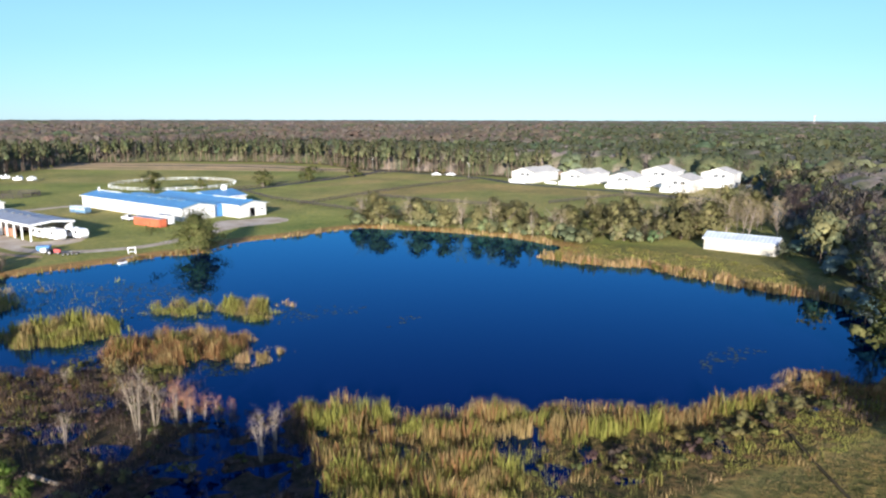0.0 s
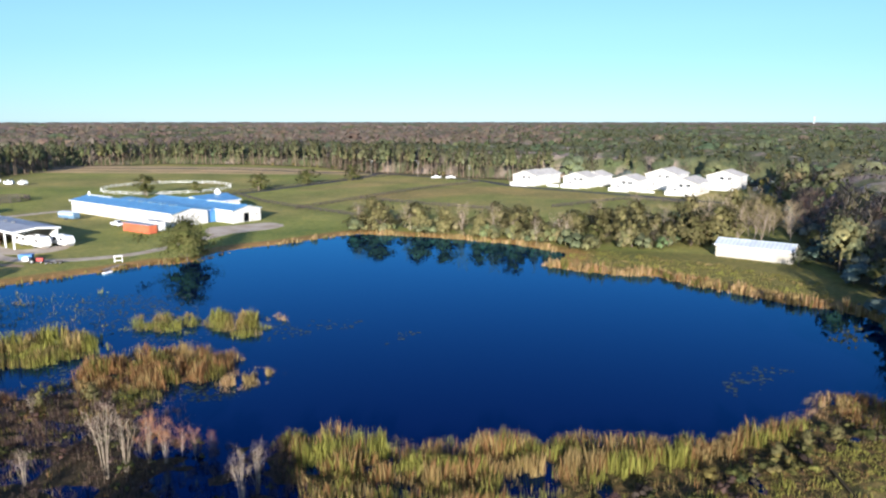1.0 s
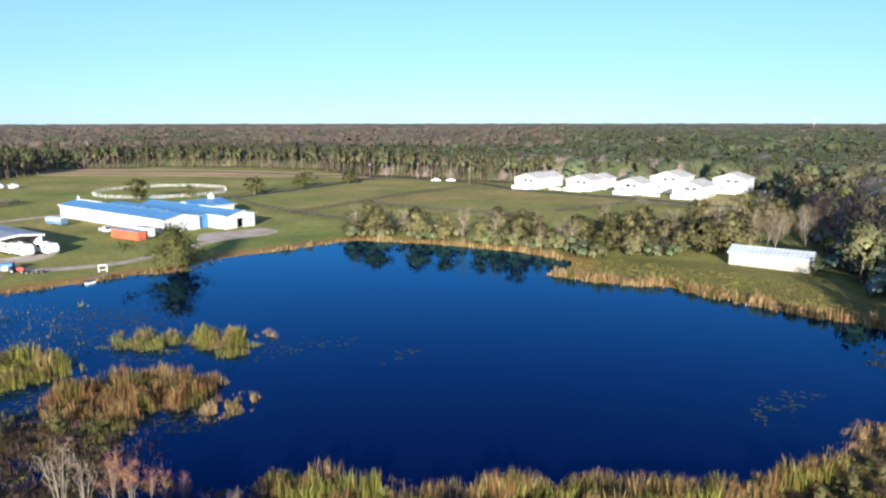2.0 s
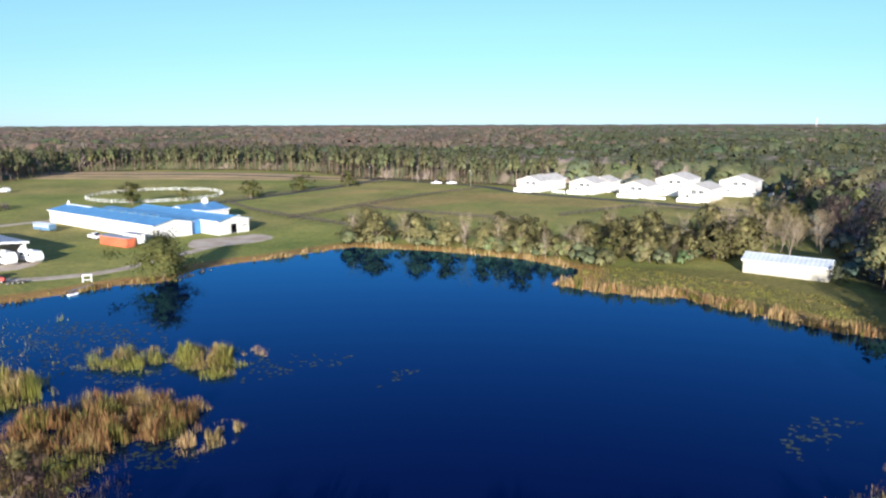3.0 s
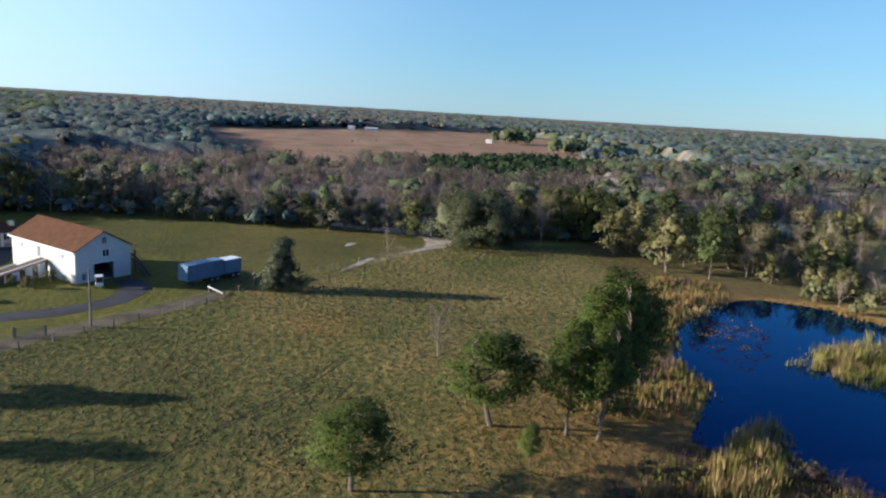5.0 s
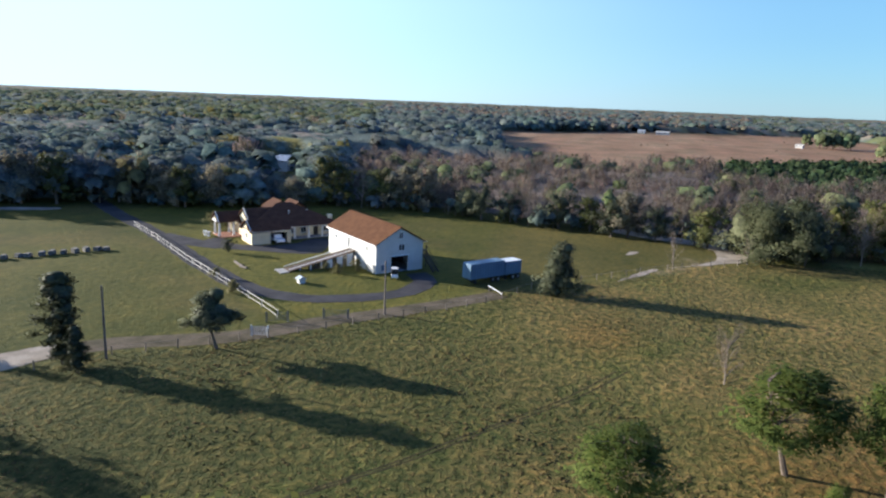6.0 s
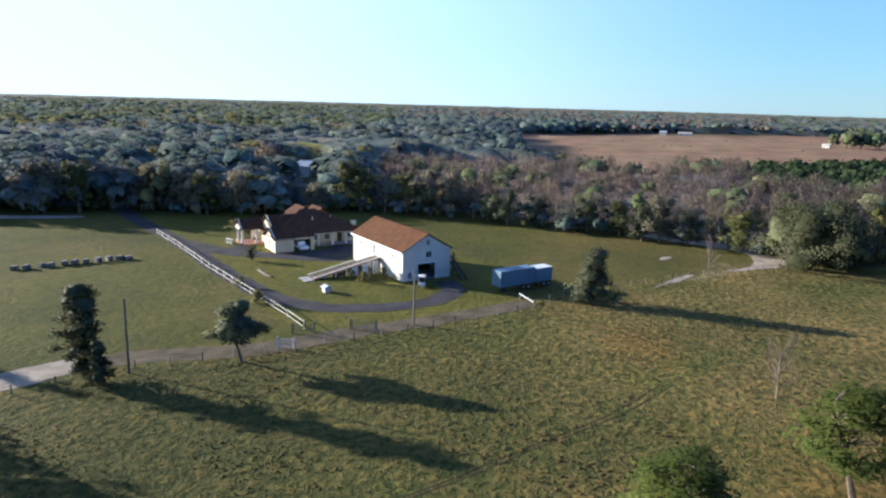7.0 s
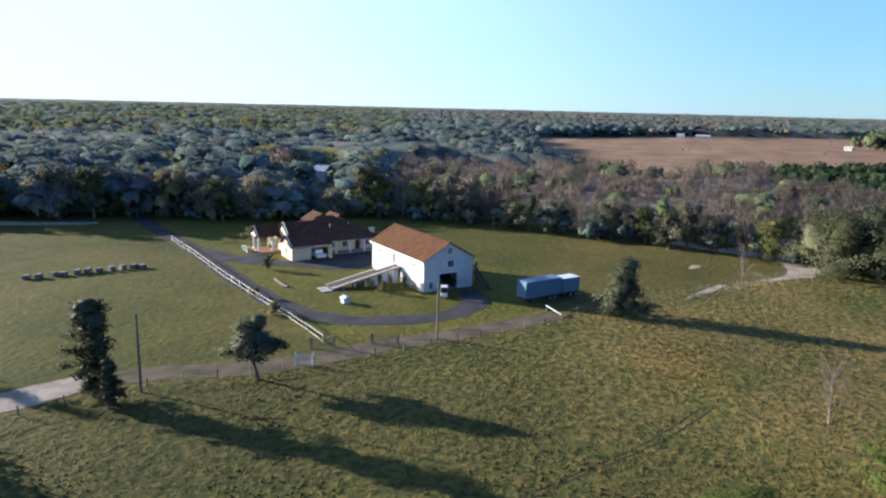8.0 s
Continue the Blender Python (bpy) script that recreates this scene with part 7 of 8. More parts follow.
# ---- the dwelling ----
def hip_roof(th, x0, x1, y0, y1, eave, rise, mat, over=0.6, label=""):
    """Four sloping sheets over a rectangle, with the ridge along its longer side."""
    a0, a1, b0, b1 = x0 - over, x1 + over, y0 - over, y1 + over
    half = min(a1 - a0, b1 - b0) / 2
    if a1 - a0 > b1 - b0:
        p, q = (a0 + half, (b0 + b1) / 2, eave + rise), (a1 - half, (b0 + b1) / 2, eave + rise)
    else:
        p, q = ((a0 + a1) / 2, b0 + half, eave + rise), ((a0 + a1) / 2, b1 - half, eave + rise)
    c = [(a0, b0, eave), (a1, b0, eave), (a1, b1, eave), (a0, b1, eave)]
    faces = ([c[0], c[1], q, p], [c[1], c[2], q], [c[2], c[3], p, q], [c[3], c[0], p]) if a1 - a0 > b1 - b0 else ([c[0], c[1], p], [c[1], c[2], q, p], [c[2], c[3], q], [c[3], c[0], p, q])
    for f in faces:
        part("roof", slab(bmesh.new(), f, 0.15), mat, th, label)
    part("soffit", box(bmesh.new(), (a0 + a1) / 2, (b0 + b1) / 2, eave - 0.25, a1 - a0 - 0.1, b1 - b0 - 0.1, 0.1), TRIM, th)


def column(th, x, y, h, r=0.22):
    c = part("column", rod(bmesh.new(), (x, y, 0.2), (x, y, h - 0.2), r, r * 0.86, 12), TRIM, th, "white round column")
    part("base", box(bmesh.new(), x, y, 0, r * 2.8, r * 2.8, 0.22, bevel=0.03), TRIM, c)
    part("capital", box(bmesh.new(), x, y, h - 0.22, r * 2.8, r * 2.8, 0.2, bevel=0.03), TRIM, c)


def gable_front(th, m, w, h, mat):
    """A triangular gable wall with raking boards, along x of m."""
    bm = bmesh.new()
    a = [bm.verts.new(m @ Vector(p)) for p in ((-w / 2, 0, 0), (w / 2, 0, 0), (0, 0, h))]
    b = [bm.verts.new(m @ Vector(p)) for p in ((-w / 2, 0.25, 0), (w / 2, 0.25, 0), (0, 0.25, h))]
    bm.faces.new(a), bm.faces.new(b[::-1])
    for i in range(3):
        j = (i + 1) % 3
        bm.faces.new((a[j], a[i], b[i], b[j]))
    g = part("gable", bm, mat, th)
    for s in (-1, 1):
        part("rake_board", rod(bmesh.new(), m @ Vector((s * (w / 2 + 0.3), -0.05, -0.1)), m @ Vector((0, -0.05, h + 0.12)), 0.1, 0.1, 4), TRIM, g)


def gable_roof(th, axis, c, span, lo, hi, eave, rise, mat, over=0.4):
    """Two sheets; the ridge runs along axis from lo to hi at the cross coordinate c."""
    for s in (-1, 1):
        e, z = c + s * (span / 2 + over), eave - rise / (span / 2) * over
        pts = [(e, lo, z), (e, hi, z), (c, hi, eave + rise), (c, lo, eave + rise)] if axis == "y" else [(lo, e, z), (hi, e, z), (hi, c, eave + rise), (lo, c, eave + rise)]
        part("roof", slab(bmesh.new(), pts, 0.14), mat, th)


o = thing("dwelling", pose(-148, -43, 0, 0, 0, EST), "cream stucco house with brown hipped roofs and white columns", "house")
part("wall", wall_panels(bmesh.new(), 14, 3.0, ((2, 3.4, 0.9, 2.2), (8.5, 9.9, 0.9, 2.2)), 0.25, pose(-9, -8, 0)), CREAM, o)
part("wall", wall_panels(bmesh.new(), 19.5, 3.0, ((8.5, 9.9, 0.8, 2.2), (11.5, 12.9, 0.8, 2.2), (14.6, 15.8, 0, 2.2), (17, 18.4, 0.8, 2.2)), 0.25, pose(5, -7.75, 0, 0, 0, 90)), CREAM, o)
part("wall", wall_panels(bmesh.new(), 14, 3.0, ((4, 5.4, 0.9, 2.2),), 0.25, pose(5, 12, 0, 0, 0, 180)), CREAM, o)
part("wall", wall_panels(bmesh.new(), 19.5, 3.0, (), 0.25, pose(-9, 11.75, 0, 0, 0, -90)), CREAM, o)
for y in (1.45, 4.45, 9.95):
    window(o, pose(5, y, 1.5, 0, 0, 90), 1.4, 1.4)
part("front_door", box(bmesh.new(), 4.9, 7.45, 0, 0.08, 1.16, 2.16), DARK_WOOD, o)
for x in (-6.3, 0.2):
    window(o, pose(x, -8, 1.55), 1.4, 1.3)
hip_roof(o, -9, 7.4, -8, 12, 3.05, 4.0, DARK_ROOF)
for y in (1.5, 4.8, 8.1, 11.2):
    column(o, 7.2, y, 2.85)
part("veranda_floor", box(bmesh.new(), 6.3, 6.3, 0, 2.6, 11.0, 0.15), CONCRETE, o)
# garage wing with its gable to the side
part("wall", wall_panels(bmesh.new(), 6.6, 3.0, ((2.6, 3.8, 0.9, 2.2),), 0.25, pose(3.8, -9.4, 0)), CREAM, o)
part("wall", wall_panels(bmesh.new(), 8.2, 3.0, ((0.5, 2.9, 0, 0.01), (3.9, 7.6, 0, 2.4)), 0.25, pose(10.4, -9.15, 0, 0, 0, 90)), CREAM, o, "cream garage front in shade")
part("wall", wall_panels(bmesh.new(), 6.6, 3.0, (), 0.25, pose(10.4, -0.7, 0, 0, 0, 180)), CREAM, o)
window(o, pose(7.0, -9.4, 1.55), 1.2, 1.3)
# Darkness inside the open garage, made as a near-black sheet.
part("garage_shade", box(bmesh.new(), 8.0, -3.5, 0.02, 0.2, 4.6, 2.6), DARK, o)
part("garage_door", box(bmesh.new(), 10.3, -7.5, 0.05, 0.08, 2.6, 2.4, bevel=0.02), TRAILER_BLUE, o, "pale grey-blue garage door")
gable_roof(o, "y", 7.1, 6.6, -9.9, -5.0, 3.0, 1.9, DARK_ROOF)
gable_front(o, pose(7.1, -9.4, 3.0), 6.4, 1.8, CREAM)
hip_roof(o, 3.9, 10.4, -9.0, -0.7, 3.06, 1.9, DARK_ROOF, 0.5)
# tall gable over the hall, and the porch
part("wall", box(bmesh.new(), 0.6, -7.2, 2.9, 5.6, 1.4, 1.6), CREAM, o)
gable_front(o, pose(0.6, -7.9, 4.5), 5.6, 1.9, CREAM)
gable_roof(o, "y", 0.6, 5.6, -8.3, -1.0, 4.5, 1.9, DARK_ROOF)
for x, y in ((-5.2, -12.6), (-1.8, -12.6), (-5.2, -9.4), (-1.8, -9.4)):
    column(o, x, y, 3.3, 0.26)
part("porch_beam", box(bmesh.new(), -3.5, -11.0, 3.2, 4.2, 4.2, 0.4, bevel=0.03), TRIM, o)
gable_roof(o, "y", -3.5, 4.4, -13.3, -6.0, 3.6, 1.7, DARK_ROOF)
gable_front(o, pose(-3.5, -12.9, 3.6), 4.3, 1.6, CREAM)
part("porch_paving", box(bmesh.new(), -2.6, -10.6, 0, 6.4, 5.0, 0.16, bevel=0.02), BRICK, o, "terracotta paved porch")
gable_roof(o, "x", 3.0, 5.0, -10.5, -4.5, 5.4, 1.5, DARK_ROOF)
part("chimney", box(bmesh.new(), 5.6, 10.6, 2.8, 1.0, 0.9, 1.9, bevel=0.03), CREAM, o, "cream rendered chimney")
part("chimney_cap", box(bmesh.new(), 5.6, 10.6, 4.7, 1.2, 1.1, 0.12, bevel=0.03), CREAM, o)
gable_roof(o, "x", 5.2, 4.0, -5.5, 0.6, 5.9, 1.4, DARK_ROOF)
for x, y in ((2.6, 6.3), (3.4, 1.6)):
    part("vent_pipe", rod(bmesh.new(), (x, y, 4.2), (x, y, 5.9), 0.09), TRIM, o, "white vent pipe")
o = pickup(-139.4, -38.2, EST + 180, VEHICLE_WHITE, "white pickup standing in the open garage")
for x, y in ((-139.2, -56), (-138.4, -54.6)):
    o = thing("garden_urn", pose(x, y, 0), "white stone garden urn on the lawn", "urn", "garden urns")
    part("bowl", rod(bmesh.new(), (0, 0, 0.45), (0, 0, 1.0), 0.22, 0.5, 12), TRIM, o)
    part("foot", rod(bmesh.new(), (0, 0, 0), (0, 0, 0.45), 0.32, 0.16, 10), TRIM, o)
for x, y, h, k in ((-126.3, -41.8, 3.2, "dark"), (-108.5, -33.0, 2.0, "bush"), (-101.2, -24.6, 2.6, "bush"), (-119.5, -14.8, 2.2, "bush"), (-122.5, -12.2, 2.6, "bush"), (-121, -17.8, 1.8, "bush"), (-147, -55.5, 3.4, "olive"), (-145, -58, 4.5, "olive"), (-152.4, -29.5, 4.5, "rust")):
    plant(k, x, y, h)
o = thing("well_house", pose(-111.2, -17.9, 0, 0, 0, EST), "small white well house on the lawn", "well house")
part("body", box(bmesh.new(), 0, 0, 0, 1.3, 1.1, 0.95, bevel=0.03), WHITE, o)
gable_roof(o, "x", 0, 1.1, -0.8, 0.8, 0.95, 0.28, PALE_ROOF, 0.2)
for k, (x, y) in enumerate(((-118.8, -35.3), (-117.4, -33.6), (-116.2, -32.2))):
    o = thing("log", pose(x, y, 0, 0, 0, 50 + 9 * k), "short weathered log edging the lawn", "log", "logs on the lawn")
    part("stem", rod(bmesh.new(), (-1.0, 0, 0.2), (1.0, 0, 0.22), 0.22, 0.18, 9), WOOD, o)


# ---- trailers at the field's edge ----
def box_trailer(x, y, rz, length, height, mat, label, roof=None):
    th = thing("box_trailer", pose(x, y, 0, 0, 0, rz), label, "trailer", "parked box trailers")
    part("body", box(bmesh.new(), 0, 0, 1.0, length, 2.5, height - 1.0, bevel=0.06), mat, th)
    part("roof", box(bmesh.new(), 0, 0, height, length - 0.1, 2.4, 0.06), roof or VEHICLE_WHITE, th, "roof sheet")
    n = int(length / 1.2)
    for k in range(n):
        part("rib", box(bmesh.new(), -length / 2 + (k + 0.5) * length / n, -1.27, 1.05, 0.08, 0.05, height - 1.1), mat, th)
    for s in (-0.62, 0.62):
        part("door", box(bmesh.new(), length / 2 + 0.02, s, 1.05, 0.05, 1.15, height - 1.2, bevel=0.02), mat, th)
    part("chassis", box(bmesh.new(), 0, 0, 0.75, length - 0.4, 1.2, 0.25), DARK, th)
    wheels(th, [(-length * 0.32, -1.05), (-length * 0.32, 1.05), (-length * 0.32 + 1.2, -1.05), (-length * 0.32 + 1.2, 1.05)], 0.48)
    part("landing_leg", box(bmesh.new(), length * 0.3, 0, 0, 0.2, 1.6, 0.8), DARK, th)


box_trailer(-125.5, 11.0, 142 + 180, 7.8, 3.7, TRAILER_BLUE, "faded blue box trailer parked by the track", TRAILER_BLUE)
box_trailer(-130.2, 14.7, 142 + 180, 4.0, 3.4, TRAILER_BLUE, "faded blue box trailer with a white roof")

# stone blocks across the pasture
for k in range(11):
    u = k / 10
    x, y = -103.0 - 14.9 * u + random.uniform(-0.4, 0.4), -75.4 + 11.4 * u + random.uniform(-0.4, 0.4)
    o = thing("concrete_block", pose(x, y, 0, 0, 0, random.uniform(0, 90)), "rough pale grey concrete block on the grass", "block", "row of blocks")
    bm = bmesh.new()
    box(bm, 0, 0, -0.05, random.uniform(1.2, 1.6), random.uniform(0.9, 1.2), random.uniform(0.75, 1.1), bevel=0.12)
    for v in bm.verts:
        v.co += Vector((random.uniform(-0.06, 0.06), random.uniform(-0.06, 0.06), random.uniform(-0.05, 0.05)))
    part("block", bm, WEATHERED, o)


# ---- far buildings ----
def far_building(name, x, y, rz, l, w, h, roof, label, group, wall=None):
    th = thing(name, pose(x, y, 0, 0, 0, rz), label, "house", group)
    fr = gable_building(th, l, w, h, h + w * 0.2, wall or WHITE, roof, 0.4, {"s": ((l * 0.2, l * 0.2 + 1.4, 1, 2.3), (l * 0.6, l * 0.6 + 1.4, 1, 2.3))})
    for u in (0.2, 0.6):
        window(th, in_frame(fr, "s", l * u + 0.7, 1.65), 1.4, 1.3)


far_building("metal_building", -257.1, -104.4, 100, 13, 9, 5.8, PALE_ROOF, "pale blue metal building among the trees", "far buildings")
far_building("long_shed", -592.5, 262, 90, 15, 8, 3.6, TRAILER_BLUE, "long low pale blue building beyond the scrub", "far buildings")
far_building("long_shed", -593.5, 247, 90, 9, 8, 3.4, TRAILER_BLUE, "low pale blue building beside the long one", "far buildings")
far_building("farmhouse", -915, 33, 80, 8, 6, 3.4, PALE_ROOF, "white farmhouse across the brown field", "far buildings")
far_building("farmhouse", -905, 58, 85, 16, 7, 3, HOUSE_ROOF, "long low white farm building across the field", "far buildings")
far_building("farmhouse", -735, 178, 60, 6.5, 4.5, 2.8, HOUSE_ROOF, "white farmhouse beyond the young pines", "far buildings")
tx_, ty_ = spread(SUBURB, 62, 401, 1.3)
tr_ = np.random.RandomState(402)
for k, (x, y) in enumerate(zip(tx_, ty_)):
    far_building("town_house", float(x), float(y), float(tr_.uniform(0, 180)), float(tr_.uniform(9, 13)), 7, float(tr_.uniform(3.2, 4.6)), HOUSE_ROOF if k % 3 else PALE_ROOF, "pale suburban house seen over the treetops", "suburban houses")
for x, y, l in ((-556, 596, 17), (-592, 612, 11), (-694, 658, 18)):
    far_building("town_house", x, y, 35, l, 9, 5.2, PALE_ROOF, "large white building at the near edge of the suburb", "suburban houses")
for x, y in ((1390, 2660),):
    o = thing("water_tower", pose(x, y, 0), "slim white water tower far beyond the woods", "water tower")
    part("shaft", rod(bmesh.new(), (0, 0, 0), (0, 0, 37), 0.8, 0.6, 12), TRIM, o)
    bm = bmesh.new()
    bmesh.ops.create_uvsphere(bm, u_segments=20, v_segments=12, radius=2.6, matrix=Matrix.Translation((0, 0, 38)) @ Matrix.Diagonal((1, 1, 0.7, 1)))
    part("tank", bm, TRIM, o, "white rounded tank", True)


# ---- reeds and grass ----
REED_TONES = {"green": (0.27, 0.265, 0.06), "tan": (0.33, 0.242, 0.1), "rust": (0.26, 0.145, 0.062), "straw": (0.46, 0.31, 0.155), "olive": (0.2, 0.18, 0.05), "grey": (0.16, 0.11, 0.085)}


def reeds(name, outline, per_m2, height, mix, label, seed, width=0.1, category="reeds"):
    """A stand of blades within an outline, in uneven clumps."""
    r = np.random.RandomState(seed)
    p = np.array(outline)
    lo, hi = p.min(0), p.max(0)
    n, width = int(1.3 * per_m2 * (hi - lo).prod()), width * 1.4
    x, y = r.uniform(lo[0], hi[0], n), r.uniform(lo[1], hi[1], n)
    d = inside(x, y, outline)
    k = (d < 0.8 * wavy(x, y, 0.9, seed)) & (wavy(x, y, 1.5, seed + 1) > -0.32 + 0.25 * np.clip(d + 2, 0, 1))
    k &= r.uniform(size=n) < np.clip(0.3 - d * 0.4, 0.12, 1)
    x, y, d = x[k], y[k], d[k]
    n = len(x)
    z0 = np.maximum(land(x, y), -0.45) - 0.05
    h = height * r.uniform(0.55, 1.1, n) * (1 + 0.55 * wavy(x, y, 2.2, seed + 2)) * np.clip(0.5 - d * 0.3, 0.35, 1)
    a, lean = r.uniform(0, 6.283, n), np.abs(r.normal(0, 0.1, n))
    b = r.uniform(0, 6.283, n)
    wx, wy = np.cos(a) * width * r.uniform(0.6, 1.4, n), np.sin(a) * width * r.uniform(0.6, 1.4, n)
    lx, ly = np.cos(b) * lean * h, np.sin(b) * lean * h
    v = np.stack([np.c_[x - wx / 2, y - wy / 2, z0], np.c_[x + wx / 2, y + wy / 2, z0], np.c_[x + lx * 0.3 + wx * 0.45, y + ly * 0.3 + wy * 0.45, z0 + h * 0.62], np.c_[x + lx, y + ly, z0 + h]], 1)
    names = sorted(mix)
    cut = np.cumsum([mix[q] for q in names]) / sum(mix.values())
    u = np.clip(0.5 + 0.55 * wavy(x, y, 2.8, seed + 5) + r.normal(0, 0.16, n), 0, 0.999)
    tone = np.array([REED_TONES[q] for q in names])[np.searchsorted(cut, u)] * r.uniform(0.7, 1.25, (n, 1))
    return tagged(arrays(name, v.reshape(-1, 3), np.arange(4 * n).reshape(-1, 4), REED, tint=np.repeat(tone, 4, 0)), label, category, kind="stuff")


reeds("reed_bed", [(-18.5, 74.5), (-10.5, 75), (0, 73), (11, 74.5), (21, 73), (28, 75), (32, 76), (38, 80), (40, 77), (36, 73), (30, 70), (24, 67), (14, 64.5), (6, 65.5), (-3, 63), (-11, 64.5), (-16, 69)], 34, 1.9, {"green": 5, "olive": 2, "rust": 3, "tan": 5}, "dense cattail bed in green and tan along the near bank", 21, 0.036)
reeds("reed_bed", [(-12, 66), (-3, 64), (6, 66), (9, 61), (7, 50), (-11, 50)], 17, 1.7, {"green": 5, "olive": 3, "tan": 4}, "thinner cattails in green and tan over dark water", 20, 0.036)
reeds("reed_bed", [(-16, 69.5), (-11, 65), (-3, 63.6), (6, 66), (7, 52), (0, 44), (-10, 50), (-12, 58)], 24, 1.7, {"green": 4, "olive": 3, "rust": 4, "tan": 5}, "tall cattails in green and tan at the marsh's edge", 24, 0.04)
reeds("marsh_scrub", [(41, 80), (46, 86), (51, 86), (56, 80), (54, 72), (47, 68), (43, 73)], 22, 0.9, {"rust": 4, "olive": 3, "grey": 4}, "rusty brown weeds in the shade at the bank's corner", 25, 0.06)
reeds("reed_bed", [(35, 77), (40, 82), (44, 87), (48, 86), (47, 80), (41, 76)], 14, 1.2, {"straw": 3, "tan": 5, "rust": 2}, "tan reed clump at the bank's corner", 19, 0.04)
reeds("marsh_grass", [(5, 65), (24, 66.5), (36, 73), (40, 70), (30, 63), (24, 59), (18, 53), (6, 50)], 7, 0.8, {"olive": 6, "green": 3, "rust": 2, "tan": 3}, "low olive and tan marsh grass with dark water between", 22, 0.036)
reeds("marsh_grass", [(8, 53), (18, 55), (26, 59.5), (24, 57), (16, 50), (8, 48)], 16, 1.1, {"tan": 5, "straw": 2, "olive": 2}, "pale tan grass at the foot of the bank", 18, 0.036)
reeds("marsh_grass", [(22, 63), (32, 67), (42, 76), (50, 78), (52, 72), (44, 65), (34, 59), (26, 57)], 22, 0.45, {"olive": 6, "green": 4, "tan": 3, "rust": 1}, "low olive and green grass over the wet bank", 17, 0.05)
reeds("reed_island", [(-45, 85.5), (-48, 92), (-47, 98.5), (-41, 102), (-34, 102.5), (-27.5, 99.5), (-26, 92.5), (-30.5, 88), (-35, 86)], 38, 1.8, {"rust": 5, "tan": 3, "olive": 2}, "rust brown cattail island in the pond", 23, 0.042)
reeds("reed_island", [(-40, 88), (-35, 88.5), (-32.5, 83.5), (-34.5, 79), (-38.5, 81.5)], 22, 1.5, {"green": 3, "olive": 5, "tan": 1}, "olive green reeds at the foot of an island", 45, 0.045)
reeds("reed_island", [(-29, 87.5), (-24.5, 95), (-20.5, 93.5), (-22.5, 88.5), (-26.5, 86)], 40, 1.3, {"straw": 4, "tan": 4}, "straw-coloured reed clump at an island's tip", 24, 0.055)
reeds("reed_island", [(-60, 92), (-66, 100), (-62, 107), (-53, 110), (-47, 102), (-52, 95)], 32, 1.9, {"olive": 3, "green": 4, "tan": 3}, "yellow-green cattail island", 25, 0.042)
reeds("reed_island", [(-51, 111.5), (-51, 118), (-42, 121), (-37.8, 114.5), (-38.8, 109), (-44, 109.5)], 19, 1.6, {"olive": 3, "green": 3, "tan": 3}, "sparse yellow-green reed clumps in open water", 26, 0.042)
reeds("reed_island", [(-38.5, 113), (-38.5, 120.5), (-32, 121), (-27.5, 116.5), (-26.8, 111.5), (-29.8, 105.8), (-34, 109.5)], 34, 1.8, {"olive": 3, "green": 4, "tan": 3}, "yellow-green cattail island", 27, 0.042)
reeds("reed_island", [(-29.8, 117), (-28, 120), (-25, 119), (-25.4, 116)], 30, 1.4, {"straw": 5, "tan": 2}, "small straw-coloured reed clump", 28, 0.055)
reeds("reed_island", [(-89, 97), (-95, 106), (-95, 117), (-88, 121), (-76, 120.5), (-70, 113.5), (-78, 109.5), (-80, 103)], 16, 1.7, {"olive": 4, "green": 3, "tan": 3}, "olive and tan cattail island near the marsh edge", 29, 0.06)
reeds("reed_island", [(-78, 126.5), (-73, 130), (-69, 124.5)], 12, 1.6, {"tan": 4, "olive": 3}, "sparse tan reed clump", 30, 0.06)
reeds("reed_island", [(-66.8, 133.6), (-64.6, 136.6), (-62.4, 134.6)], 14, 1.6, {"green": 4, "olive": 3}, "sparse green reed clump", 31, 0.06)
reeds("reed_island", [(-95, 103), (-101, 119), (-97, 130), (-81, 128), (-71, 117), (-76, 111), (-80, 106), (-88, 102)], 7, 1.9, {"olive": 4, "tan": 4, "green": 2}, "thin olive and tan cattails across the shallow water", 61, 0.06)
reeds("reed_island", [(-68, 99), (-68, 106), (-62, 103), (-58, 94), (-63, 94)], 16, 1.5, {"green": 4, "olive": 4, "tan": 2}, "yellow-green reed clump beside an island", 62, 0.045)
reeds("reed_island", [(-52, 88), (-46, 92), (-43, 90), (-45, 86), (-50, 84)], 14, 1.0, {"green": 4, "olive": 4}, "low yellow-green reeds at the marsh edge", 63, 0.045)
reeds("reed_island", [(-68, 84), (-58, 84), (-53, 87), (-47, 86), (-50, 82), (-60, 79), (-66, 80)], 18, 0.9, {"olive": 5, "green": 4, "grey": 3, "rust": 2}, "low olive and brown marsh plants", 64, 0.06)
reeds("marsh_scrub", [(-60, 77), (-52, 82), (-41, 88), (-34, 84), (-32, 77), (-44, 70), (-54, 72)], 26, 0.8, {"grey": 6, "olive": 2, "rust": 2}, "grey-brown dead marsh plants in dense tangles", 65, 0.04)
reeds("marsh_scrub", [(-58, 60), (-66, 72), (-64, 82), (-54, 84), (-47, 78), (-42, 70), (-46, 60)], 16, 0.9, {"grey": 4, "olive": 4, "tan": 2, "rust": 2, "green": 2}, "low dark brown and olive scrub at the marsh edge", 32, 0.05)
